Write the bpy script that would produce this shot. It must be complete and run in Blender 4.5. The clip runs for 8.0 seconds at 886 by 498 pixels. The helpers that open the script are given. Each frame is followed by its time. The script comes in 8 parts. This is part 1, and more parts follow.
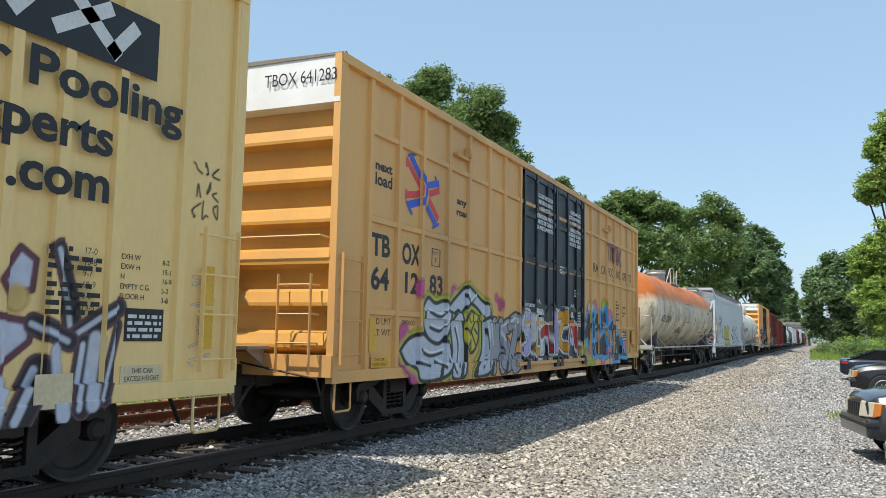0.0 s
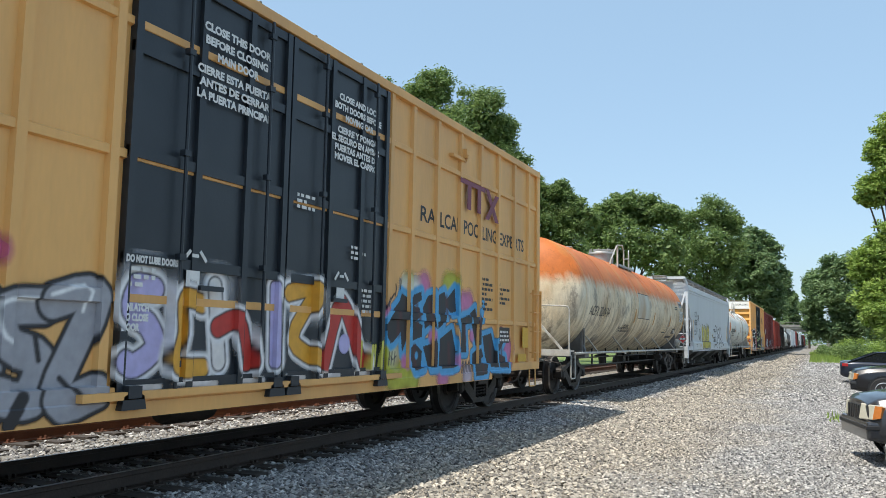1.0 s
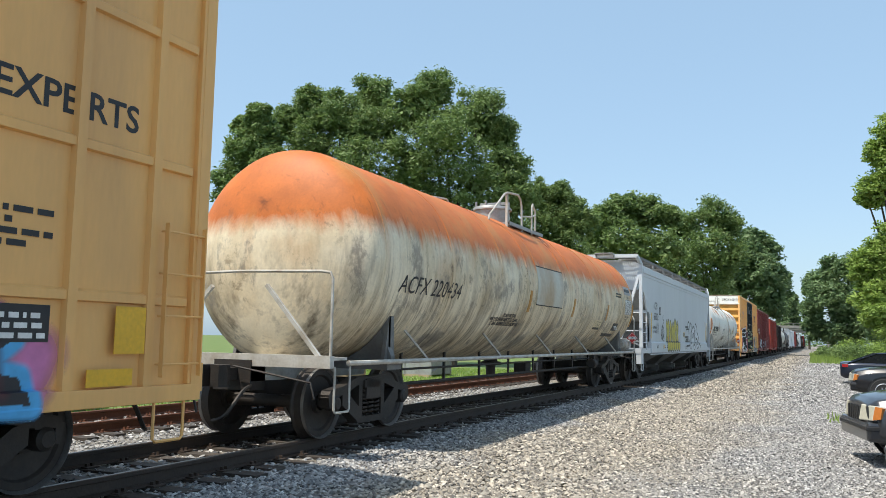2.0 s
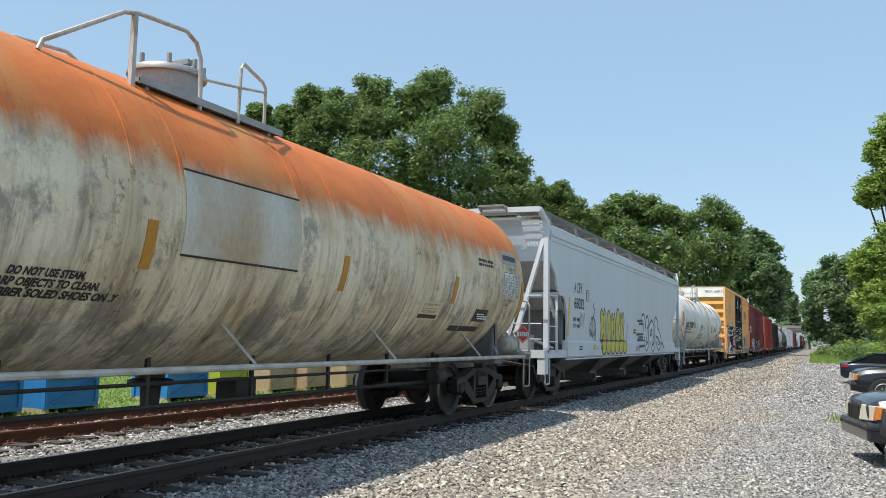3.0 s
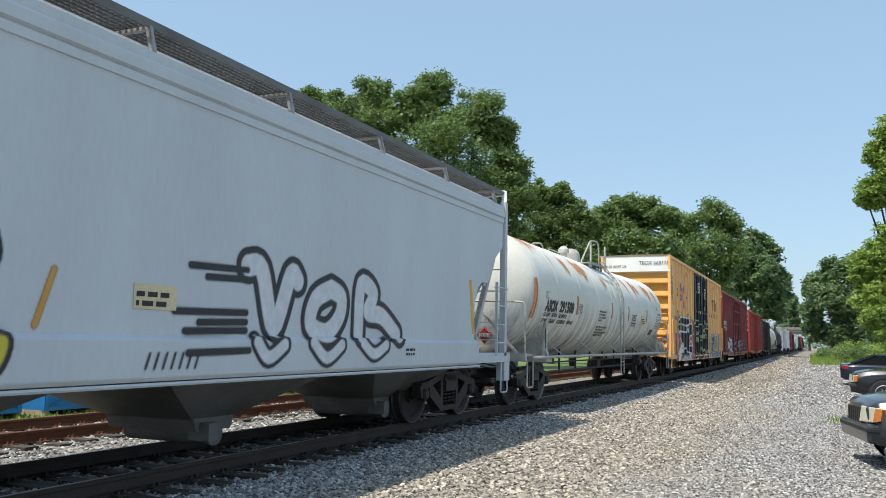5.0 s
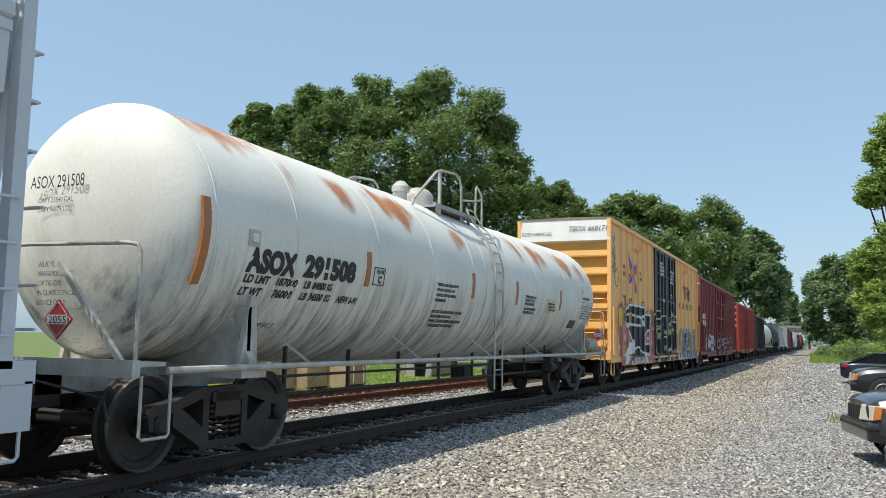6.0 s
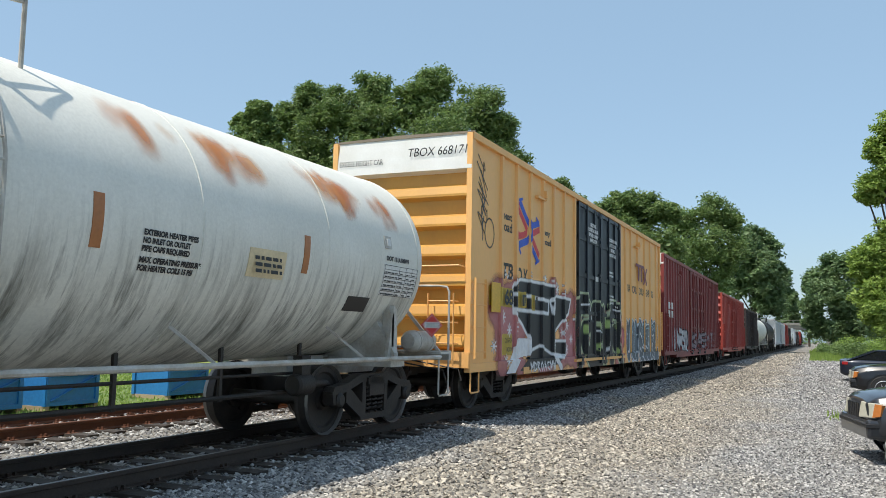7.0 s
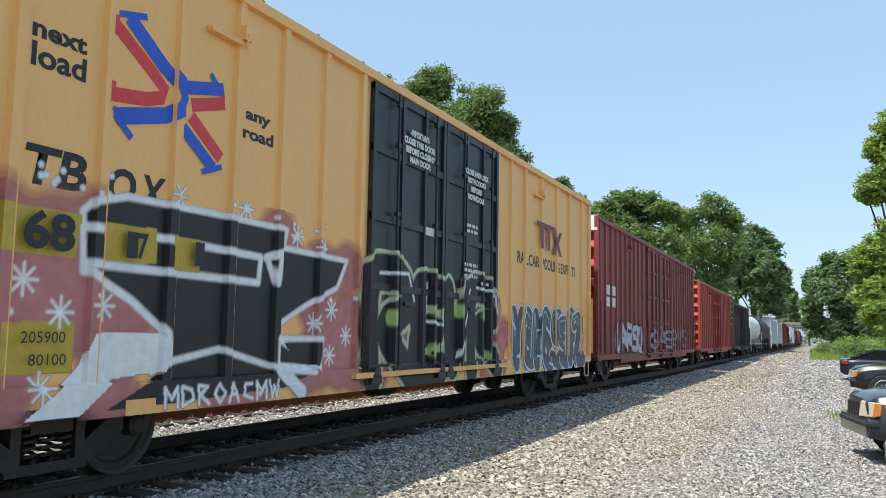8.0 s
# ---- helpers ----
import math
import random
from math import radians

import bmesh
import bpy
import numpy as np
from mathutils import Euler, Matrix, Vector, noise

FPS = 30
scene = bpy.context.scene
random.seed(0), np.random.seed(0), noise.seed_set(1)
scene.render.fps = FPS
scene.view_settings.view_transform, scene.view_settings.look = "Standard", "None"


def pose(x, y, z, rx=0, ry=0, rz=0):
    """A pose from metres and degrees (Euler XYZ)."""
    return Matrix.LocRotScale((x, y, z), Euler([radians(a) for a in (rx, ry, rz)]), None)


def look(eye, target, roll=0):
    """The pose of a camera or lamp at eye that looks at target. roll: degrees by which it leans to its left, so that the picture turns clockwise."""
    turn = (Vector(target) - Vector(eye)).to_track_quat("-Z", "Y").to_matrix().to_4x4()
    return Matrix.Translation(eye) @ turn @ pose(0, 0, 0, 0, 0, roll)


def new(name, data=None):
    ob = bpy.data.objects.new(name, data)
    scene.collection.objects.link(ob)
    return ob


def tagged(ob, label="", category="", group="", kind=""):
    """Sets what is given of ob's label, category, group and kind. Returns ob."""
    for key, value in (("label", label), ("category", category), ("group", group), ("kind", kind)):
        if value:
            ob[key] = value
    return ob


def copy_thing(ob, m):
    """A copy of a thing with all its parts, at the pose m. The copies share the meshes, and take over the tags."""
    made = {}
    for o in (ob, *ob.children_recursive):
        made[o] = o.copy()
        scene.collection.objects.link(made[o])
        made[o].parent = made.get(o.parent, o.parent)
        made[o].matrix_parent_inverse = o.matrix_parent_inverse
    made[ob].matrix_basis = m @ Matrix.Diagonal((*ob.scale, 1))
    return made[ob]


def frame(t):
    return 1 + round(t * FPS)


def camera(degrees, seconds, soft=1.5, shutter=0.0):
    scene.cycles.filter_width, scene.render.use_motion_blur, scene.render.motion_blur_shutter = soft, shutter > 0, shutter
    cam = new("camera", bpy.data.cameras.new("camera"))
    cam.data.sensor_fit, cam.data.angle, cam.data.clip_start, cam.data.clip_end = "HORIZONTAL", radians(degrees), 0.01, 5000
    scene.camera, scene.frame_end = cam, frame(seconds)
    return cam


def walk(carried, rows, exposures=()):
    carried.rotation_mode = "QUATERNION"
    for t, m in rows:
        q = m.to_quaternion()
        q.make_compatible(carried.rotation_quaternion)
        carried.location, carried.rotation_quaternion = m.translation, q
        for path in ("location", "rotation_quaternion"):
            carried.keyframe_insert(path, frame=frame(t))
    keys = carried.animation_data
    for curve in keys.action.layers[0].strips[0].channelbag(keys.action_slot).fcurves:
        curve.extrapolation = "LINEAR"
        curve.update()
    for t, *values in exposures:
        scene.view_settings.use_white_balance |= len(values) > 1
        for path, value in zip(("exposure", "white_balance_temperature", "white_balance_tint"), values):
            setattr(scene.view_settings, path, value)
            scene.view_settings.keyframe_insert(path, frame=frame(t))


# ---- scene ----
# ---- the train's way: it runs along -y, rails at z = 0 ----
TRACK_X = -7.13


def gone(t):
    return 11.085 * t - 0.0083 * t * t


# ---- camera, hand-held on one spot ----
cam = camera(55.96, 8.0, soft=0.7)
walk(cam, [(t, pose(0, 0, 1.390, 95.983 + p, -0.999, 24.22)) for t, p in (
    (0.0, -0.12), (0.5, 0.0), (1.0, 0.05), (1.5, 0.11), (3.0, 0.11), (3.5, 0.17), (4.0, 0.23), (4.5, 0.23),
    (6.0, 0.11), (6.5, 0.0), (7.0, -0.07), (7.5, -0.07), (8.0, -0.12))], exposures=((0.0, 0.90), (1.5, 0.94), (3.2, 0.84), (4.5, 0.86), (6.2, 0.72), (7.4, 0.74), (8.0, 1.02)))

# ---- light: high summer sun from behind the train, hazy sky ----
SUN = Vector((0.27, 0.42, -1.0))
world = bpy.data.worlds.new("sky")
scene.world = world
world.use_nodes = True
wn = world.node_tree.nodes
sky = wn.new("ShaderNodeTexSky")
sky.sky_type, sky.sun_disc = "NISHITA", False
sky.sun_elevation = math.atan2(1.0, math.hypot(SUN.x, SUN.y))
sky.sun_rotation = math.atan2(-SUN.x, -SUN.y)
sky.air_density, sky.dust_density, sky.ozone_density = 1.0, 1.4, 0.75
haze = wn.new("ShaderNodeMix")
haze.data_type = "RGBA"
haze.inputs[0].default_value, haze.inputs[7].default_value = 0.62, (1.95, 2.95, 3.9, 1)   # summer haze evens the sky out
wn["Background"].inputs["Strength"].default_value = 0.115
world.node_tree.links.new(sky.outputs[0], haze.inputs[6])
world.node_tree.links.new(haze.outputs[2], wn["Background"].inputs["Color"])
sun = new("sun", bpy.data.lights.new("sun", "SUN"))
sun.data.energy, sun.data.angle, sun.data.color = 2.9, radians(0.6), (1.0, 0.935, 0.83)
sun.matrix_basis = look((0, 0, 60), Vector((0, 0, 60)) + SUN)


# ---- materials ----
def material(name, colour, rough=0.6, metal=0.0, other=None, scale=1.5, grain=30.0, bump=0.1, amount=0.5, streak=1.0, random_value=0.0, speck=0.22):
    """A surface in two tones, mottled at two sizes; streak below 1 draws the mottling out downwards."""
    m = bpy.data.materials.new(name)
    m.use_nodes = True
    n, l = m.node_tree.nodes, m.node_tree.links
    b = n["Principled BSDF"]
    b.inputs["Roughness"].default_value, b.inputs["Metallic"].default_value = rough, metal
    co = n.new("ShaderNodeTexCoord")
    mp = n.new("ShaderNodeMapping")
    mp.inputs["Scale"].default_value = (1, 1, streak)
    l.new(co.outputs["Object"], mp.inputs[0])
    big, fine = n.new("ShaderNodeTexNoise"), n.new("ShaderNodeTexNoise")
    for tex, s, d in ((big, scale, 5), (fine, grain, 3)):
        tex.inputs["Scale"].default_value, tex.inputs["Detail"].default_value = s, d
        l.new(mp.outputs[0], tex.inputs["Vector"])
    ramp = n.new("ShaderNodeMapRange")
    ramp.inputs[1].default_value, ramp.inputs[2].default_value = 0.38, 0.68
    ramp.inputs[4].default_value = amount
    l.new(big.outputs[0], ramp.inputs[0])
    mix = n.new("ShaderNodeMix")
    mix.data_type = "RGBA"
    other = other or [c * 0.6 for c in colour]
    mix.inputs[6].default_value, mix.inputs[7].default_value = (*colour, 1), (*other, 1)
    l.new(ramp.outputs[0], mix.inputs[0])
    hue = n.new("ShaderNodeHueSaturation")
    val = n.new("ShaderNodeMapRange")
    val.inputs[3].default_value, val.inputs[4].default_value = 1 - speck, 1 + speck
    l.new(fine.outputs[0], val.inputs[0])
    l.new(mix.outputs[2], hue.inputs["Color"])
    if random_value:
        info, mul = n.new("ShaderNodeObjectInfo"), n.new("ShaderNodeMath")
        geo, add = n.new("ShaderNodeNewGeometry"), n.new("ShaderNodeMath")
        l.new(info.outputs["Random"], add.inputs[0])
        l.new(geo.outputs["Random Per Island"], add.inputs[1])
        mul.operation = "MULTIPLY_ADD"
        l.new(add.outputs[0], mul.inputs[0])
        mul.inputs[1].default_value, mul.inputs[2].default_value = random_value, 1 - random_value
        m2 = n.new("ShaderNodeMath")
        m2.operation = "MULTIPLY"
        l.new(mul.outputs[0], m2.inputs[0])
        l.new(val.outputs[0], m2.inputs[1])
        l.new(m2.outputs[0], hue.inputs["Value"])
    else:
        l.new(val.outputs[0], hue.inputs["Value"])
    l.new(hue.outputs[0], b.inputs["Base Color"])
    if bump:
        bp = n.new("ShaderNodeBump")
        bp.inputs["Strength"].default_value, bp.inputs["Distance"].default_value = bump, 0.02
        l.new(fine.outputs[0], bp.inputs["Height"])
        l.new(bp.outputs[0], b.inputs["Normal"])
    return m


def plain(name, colour, rough=0.6, metal=0.0):
    return material(name, colour, rough, metal, scale=3.0, grain=25.0, bump=0.04, amount=0.25)


# ---- mesh helpers ----
class Shape:
    """Gathers simple solids into one mesh."""

    def __init__(self):
        self.v, self.f, self.s = [], [], []

    def add(self, verts, faces, smooth=False):
        k = len(self.v)
        self.v += [tuple(q) for q in verts]
        self.f += [tuple(i + k for i in q) for q in faces]
        self.s += [smooth] * len(faces)
        return self

    def box(self, x0, x1, y0, y1, z0, z1):
        x0, x1, y0, y1, z0, z1 = min(x0, x1), max(x0, x1), min(y0, y1), max(y0, y1), min(z0, z1), max(z0, z1)
        return self.add([(x, y, z) for z in (z0, z1) for y in (y0, y1) for x in (x0, x1)],
                        [(0, 2, 3, 1), (4, 5, 7, 6), (0, 1, 5, 4), (2, 6, 7, 3), (0, 4, 6, 2), (1, 3, 7, 5)])

    def bar(self, a, b, w, h):
        """A square bar from a to b."""
        a, b = Vector(a), Vector(b)
        d = (b - a).normalized()
        side = d.cross(Vector((0, 0, 1)) if abs(d.z) < 0.9 else Vector((1, 0, 0))).normalized()
        up = side.cross(d)
        ring = [side * (w / 2 * i) + up * (h / 2 * j) for i, j in ((-1, -1), (1, -1), (1, 1), (-1, 1))]
        return self.add([a + r for r in ring] + [b + r for r in ring],
                        [(3, 2, 1, 0), (4, 5, 6, 7)] + [(i, (i + 1) % 4, 4 + (i + 1) % 4, 4 + i) for i in range(4)])

    def prism(self, poly, x0, x1, axes="yz"):
        """A polygon in two axes, pushed out along the third from x0 to x1."""
        def at(u, w, e):
            return {"yz": (e, u, w), "xz": (u, e, w), "xy": (u, w, e)}[axes]
        n = len(poly)
        return self.add([at(u, w, x0) for u, w in poly] + [at(u, w, x1) for u, w in poly],
                        [tuple(range(n))[::-1], tuple(range(n, 2 * n))] + [(i, (i + 1) % n, n + (i + 1) % n, n + i) for i in range(n)])

    def tube(self, pts, r, n=8, closed=False):
        pts = [Vector(q) for q in pts]
        rings, side = [], None
        for i, q in enumerate(pts):
            a = pts[i - 1] if i else (pts[-1] if closed else q)
            b = pts[i + 1] if i + 1 < len(pts) else (pts[0] if closed else q)
            d = (b - a).normalized()
            if side is None or abs(side.dot(d)) > 0.95:
                side = d.cross(Vector((0, 0, 1)) if abs(d.z) < 0.8 else Vector((1, 0, 0)))
            side = (side - d * side.dot(d)).normalized()
            up = side.cross(d)
            rings.append([q + (side * math.cos(t) + up * math.sin(t)) * r for t in [2 * math.pi * k / n for k in range(n)]])
        verts = [w for ring in rings for w in ring]
        m = len(rings)
        faces = [(i * n + k, i * n + (k + 1) % n, (i + 1) % m * n + (k + 1) % n, (i + 1) % m * n + k)
                 for i in range(m if closed else m - 1) for k in range(n)]
        if not closed:
            faces += [tuple(range(n))[::-1], tuple(range((m - 1) * n, m * n))]
        return self.add(verts, faces, True)

    def lathe(self, prof, centre, axis="y", n=32, caps=True):
        """Turns (radius, along) pairs round an axis through centre."""
        cx, cy, cz = centre
        verts = []
        for r, a in prof:
            for k in range(n):
                t = 2 * math.pi * k / n
                c, s = r * math.cos(t), r * math.sin(t)
                verts.append({"y": (cx + c, cy + a, cz + s), "x": (cx + a, cy + c, cz + s), "z": (cx + c, cy + s, cz + a)}[axis])
        m = len(prof)
        faces = [(i * n + k, i * n + (k + 1) % n, (i + 1) * n + (k + 1) % n, (i + 1) * n + k) for i in range(m - 1) for k in range(n)]
        if caps:
            faces += [tuple(range(n))[::-1], tuple(range((m - 1) * n, m * n))]
        return self.add(verts, faces, True)

    def mesh(self, name, mat):
        me = bpy.data.meshes.new(name)
        me.from_pydata(self.v, [], self.f)
        me.polygons.foreach_set("use_smooth", self.s)
        bm = bmesh.new()
        bm.from_mesh(me)
        bmesh.ops.recalc_face_normals(bm, faces=bm.faces)
        bm.to_mesh(me)
        bm.free()
        if any(self.s):
            me.set_sharp_from_angle(angle=radians(40))
        me.materials.append(mat)
        return me


def part(name, shape, mat, parent, label="", bevel=0.0):
    ob = new(name, shape.mesh(name, mat) if isinstance(shape, Shape) else shape)
    ob.parent = parent
    if label:
        tagged(ob, label)
    if bevel:
        b = ob.modifiers.new("bevel", "BEVEL")
        b.width, b.segments, b.limit_method = bevel, 2, "ANGLE"
    return ob


SIDE = Matrix(((0, 0, 1, 0), (1, 0, 0, 0), (0, 1, 0, 0), (0, 0, 0, 1)))   # writing on the side that faces +x
END = pose(0, 0, 0, 90)                                                    # writing on the end that faces -y


def lettering(words, mat, parent, place, size, turn=SIDE, width=None, name="lettering", bold=0.0, slant=0.0):
    """Painted words; place is the lower left corner, size the capitals' height, width the whole length."""
    cu = bpy.data.curves.new(name, "FONT")
    cu.body, cu.size, cu.offset, cu.shear, cu.resolution_u = words, size / 0.69, bold, slant, 3
    tmp = new(name, cu)
    bpy.context.view_layer.update()
    me = bpy.data.meshes.new_from_object(tmp.evaluated_get(bpy.context.evaluated_depsgraph_get()))
    bpy.data.objects.remove(tmp)
    me.name = name
    me.materials.clear()
    me.materials.append(mat)
    xs = [v.co.x for v in me.vertices] or [0.0, 1.0]
    if width:
        me.transform(Matrix.Diagonal((width / (max(xs) - min(xs)), 1, 1, 1)))
    me.transform(Matrix.Translation(place) @ turn)
    ob = new(name, me)
    ob.parent = parent
    return ob


def bars(parent, mat, x, y0, z0, y1, z1, rows, seed=1, name="small_print", gap=0.45):
    """Lines of print too small to read, as plain bars."""
    rnd, s = random.Random(seed), Shape()
    h = (z1 - z0) / rows
    for i in range(rows):
        y = y0
        while y < y1 - 0.02:
            w = min(rnd.uniform(0.06, 0.3) * max(0.35, (y1 - y0)), y1 - y)
            s.box(x, x + 0.004, y, y + w, z1 - h * (i + 1), z1 - h * (i + gap))
            y += w + h * 0.5
            if rnd.random() < 0.12:
                break
    return part(name, s, mat, parent)


# ---- paint sprayed on a surface: a fine skin that follows posts and panels ----
def smooth_line(pts, k=8):
    out = []
    for i in range(len(pts) - 1):
        a, b, c, d = (Vector(pts[max(0, min(len(pts) - 1, i + j))]) for j in (-1, 0, 1, 2))
        for q in range(k):
            t = q / k
            out.append(0.5 * ((2 * b) + (c - a) * t + (2 * a - 5 * b + 4 * c - d) * t * t + (3 * b - a - 3 * c + d) * t ** 3))
    return out + [Vector(pts[-1])]


class Spray:
    def __init__(self, y0, y1, z0, z1, cell=0.02):
        self.ny, self.nz = int((y1 - y0) / cell) + 1, int((z1 - z0) / cell) + 1
        self.y, self.z = np.meshgrid(np.linspace(y0, y1, self.ny), np.linspace(z0, z1, self.nz))
        self.c, self.a, self.cell = np.zeros((*self.y.shape, 3)), np.zeros(self.y.shape), cell

    def lay(self, cover, colour):
        cover = np.clip(cover, 0, 1)
        under = self.a * (1 - cover)
        total = np.maximum(cover + under, 1e-6)
        self.c = (np.array(colour) * cover[..., None] + self.c * under[..., None]) / total[..., None]
        self.a = cover + under

    def line(self, pts, r, colour, soft=0.02, strength=1.0):
        pts = [Vector(q) for q in pts]
        d = np.full(self.y.shape, 9.0)
        for a, b in zip(pts, pts[1:]):
            e = b - a
            t = np.clip(((self.y - a.x) * e.x + (self.z - a.y) * e.y) / max(e.length_squared, 1e-9), 0, 1)
            d = np.minimum(d, np.hypot(self.y - a.x - t * e.x, self.z - a.y - t * e.y))
        self.lay(strength * np.clip((r - d) / soft + 0.5, 0, 1), colour)

    def area(self, pts, colour, edge=None, r=0.04):
        inside, n = np.zeros(self.y.shape, bool), len(pts)
        for i in range(n):
            (ya, za), (yb, zb) = pts[i], pts[(i + 1) % n]
            if za != zb:
                cross = ((za > self.z) != (zb > self.z)) & (self.y < (yb - ya) * (self.z - za) / (zb - za) + ya)
                inside ^= cross
        self.lay(inside.astype(float), colour)
        if edge:
            self.line([*pts, pts[0]], r, edge)

    def spot(self, y, z, r, colour, soft=0.15, strength=1.0):
        self.lay(strength * np.clip((r - np.hypot(self.y - y, self.z - z)) / soft + 0.5, 0, 1), colour)

    def letters(self, n, y0, y1, z0, z1, fill, edge, halo=None, seed=1, fat=0.11, rim=0.045, second=None, shine=None):
        """A row of swollen, unreadable letters."""
        rnd = random.Random(seed)
        kinds = [((0, 0), (0.1, 1), (0.5, 0.35), (0.9, 1), (1, 0)), ((0.9, 0.85), (0.4, 1), (0.05, 0.6), (0.1, 0.1), (0.6, 0), (0.95, 0.3), (0.55, 0.5)),
                 ((0.05, 0), (0.1, 0.95), (0.8, 0.9), (0.85, 0.55), (0.2, 0.5), (0.9, 0)), ((0.9, 0.9), (0.15, 0.85), (0.2, 0.55), (0.9, 0.4), (0.75, 0.05), (0.05, 0.1)),
                 ((0.1, 0.95), (0.05, 0.1), (0.8, 0.05), (0.95, 0.95)), ((0.0, 0.9), (0.9, 0.95), (0.2, 0.05), (1.0, 0.1)), ((0, 0.0), (0.45, 1), (0.95, 0.0), (0.7, 0.4), (0.25, 0.4))]
        w = (y1 - y0) / n
        rows = []
        for i in range(n):
            k = kinds[rnd.randrange(len(kinds))]
            lo, hi = z0 + rnd.uniform(0, 0.12) * (z1 - z0), z1 - rnd.uniform(0, 0.2) * (z1 - z0)
            lean = rnd.uniform(-0.15, 0.2) * w
            rows.append(smooth_line([(y0 + w * (i + 0.02 + 0.9 * u) + lean * v + rnd.uniform(-0.05, 0.05) * w, lo + (hi - lo) * v) for u, v in k], 4))
        if halo:
            for q in rows:
                self.line(q, fat + rim + 0.1, halo, 0.1)
        for q in rows:
            self.line(q, fat + rim, edge)
            self.line(q, fat, fill)
            if second:
                self.line([p + Vector((0, -fat * 0.45)) for p in q], fat * 0.42, second, 0.06, 0.9)
            if shine:
                self.line([p + Vector((-fat * 0.4, fat * 0.4)) for p in q[: len(q) // 2]], 0.018, shine)
        for q in rows:
            p = q[rnd.randrange(len(q))]
            self.line([p, p + Vector((rnd.uniform(-0.25, 0.25), rnd.uniform(-0.2, 0.2)))], 0.025, edge)

    def skin(self, depth, parent, name="graffiti", label=""):
        x = depth(self.y, self.z) + 0.005
        me = bpy.data.meshes.new(name)
        idx = np.arange(self.ny * self.nz).reshape(self.nz, self.ny)
        quads = np.stack([idx[:-1, :-1], idx[:-1, 1:], idx[1:, 1:], idx[1:, :-1]], -1).reshape(-1, 4)
        al = self.a.ravel()
        quads = quads[al[quads].max(1) > 0.02]
        used = np.unique(quads)
        remap = np.zeros(al.size, int)
        remap[used] = np.arange(used.size)
        co = np.stack([x.ravel(), self.y.ravel(), self.z.ravel()], 1)[used]
        me.from_pydata(co.tolist(), [], remap[quads].tolist())
        at = me.color_attributes.new("paint", "FLOAT_COLOR", "POINT")
        at.data.foreach_set("color", np.concatenate([self.c.reshape(-1, 3)[used], al[used][:, None]], 1).astype(np.float32).ravel())
        me.materials.append(SPRAY_FULL)
        me.materials.append(SPRAY)
        me.polygons.foreach_set("material_index", (al[quads].min(1) < 0.985).astype(np.int32))
        return part(name, me, None, parent, label)


def spray_material(name, edge):
    m = bpy.data.materials.new(name)
    m.use_nodes = True
    n, l = m.node_tree.nodes, m.node_tree.links
    b = n["Principled BSDF"]
    b.inputs["Roughness"].default_value = 0.5
    at = n.new("ShaderNodeVertexColor")
    at.layer_name = "paint"
    tex = n.new("ShaderNodeTexNoise")
    tex.inputs["Scale"].default_value, tex.inputs["Detail"].default_value = 9.0, 4
    co = n.new("ShaderNodeTexCoord")
    l.new(co.outputs["Object"], tex.inputs["Vector"])
    val = n.new("ShaderNodeMapRange")
    val.inputs[3].default_value, val.inputs[4].default_value = 0.75, 1.2
    l.new(tex.outputs[0], val.inputs[0])
    hue = n.new("ShaderNodeHueSaturation")
    l.new(at.outputs["Color"], hue.inputs["Color"])
    l.new(val.outputs[0], hue.inputs["Value"])
    l.new(hue.outputs[0], b.inputs["Base Color"])
    if edge:
        l.new(at.outputs["Alpha"], b.inputs["Alpha"])
    return m


SPRAY, SPRAY_FULL = spray_material("thin sprayed paint", True), spray_material("sprayed paint", False)
STEEL = material("oiled steel", (0.028, 0.024, 0.021), 0.62, 0.2, (0.06, 0.045, 0.035), 4, 40, 0.25)
RIM = material("polished wheel rim", (0.26, 0.25, 0.24), 0.42, 0.6, (0.15, 0.135, 0.12), 6, 60, 0.05)
WHEEL = material("grimy wheel", (0.035, 0.03, 0.027), 0.6, 0.3, (0.07, 0.055, 0.045), 5, 30, 0.2)
BLACK = plain("black lettering", (0.015, 0.015, 0.017), 0.5)
WHITE = plain("white lettering", (0.72, 0.72, 0.7), 0.5)
YELLOW = plain("yellow reflector", (0.75, 0.42, 0.02), 0.35)
GALV = material("galvanised steel", (0.36, 0.36, 0.35), 0.5, 0.4, (0.24, 0.22, 0.2), 3, 30, 0.1)


# ---- running gear ----
WHEEL_R, WHEEL_BASE = 0.475, 2.0
PROFILE = [(0.10, -0.09), (0.14, -0.09), (0.15, -0.03), (0.36, -0.045), (0.385, -0.075), (0.455, -0.075), (0.475, -0.07), (0.478, 0.03), (0.505, 0.05), (0.505, 0.075), (0.39, 0.075), (0.37, 0.01), (0.16, 0.02), (0.15, 0.07), (0.10, 0.07)]


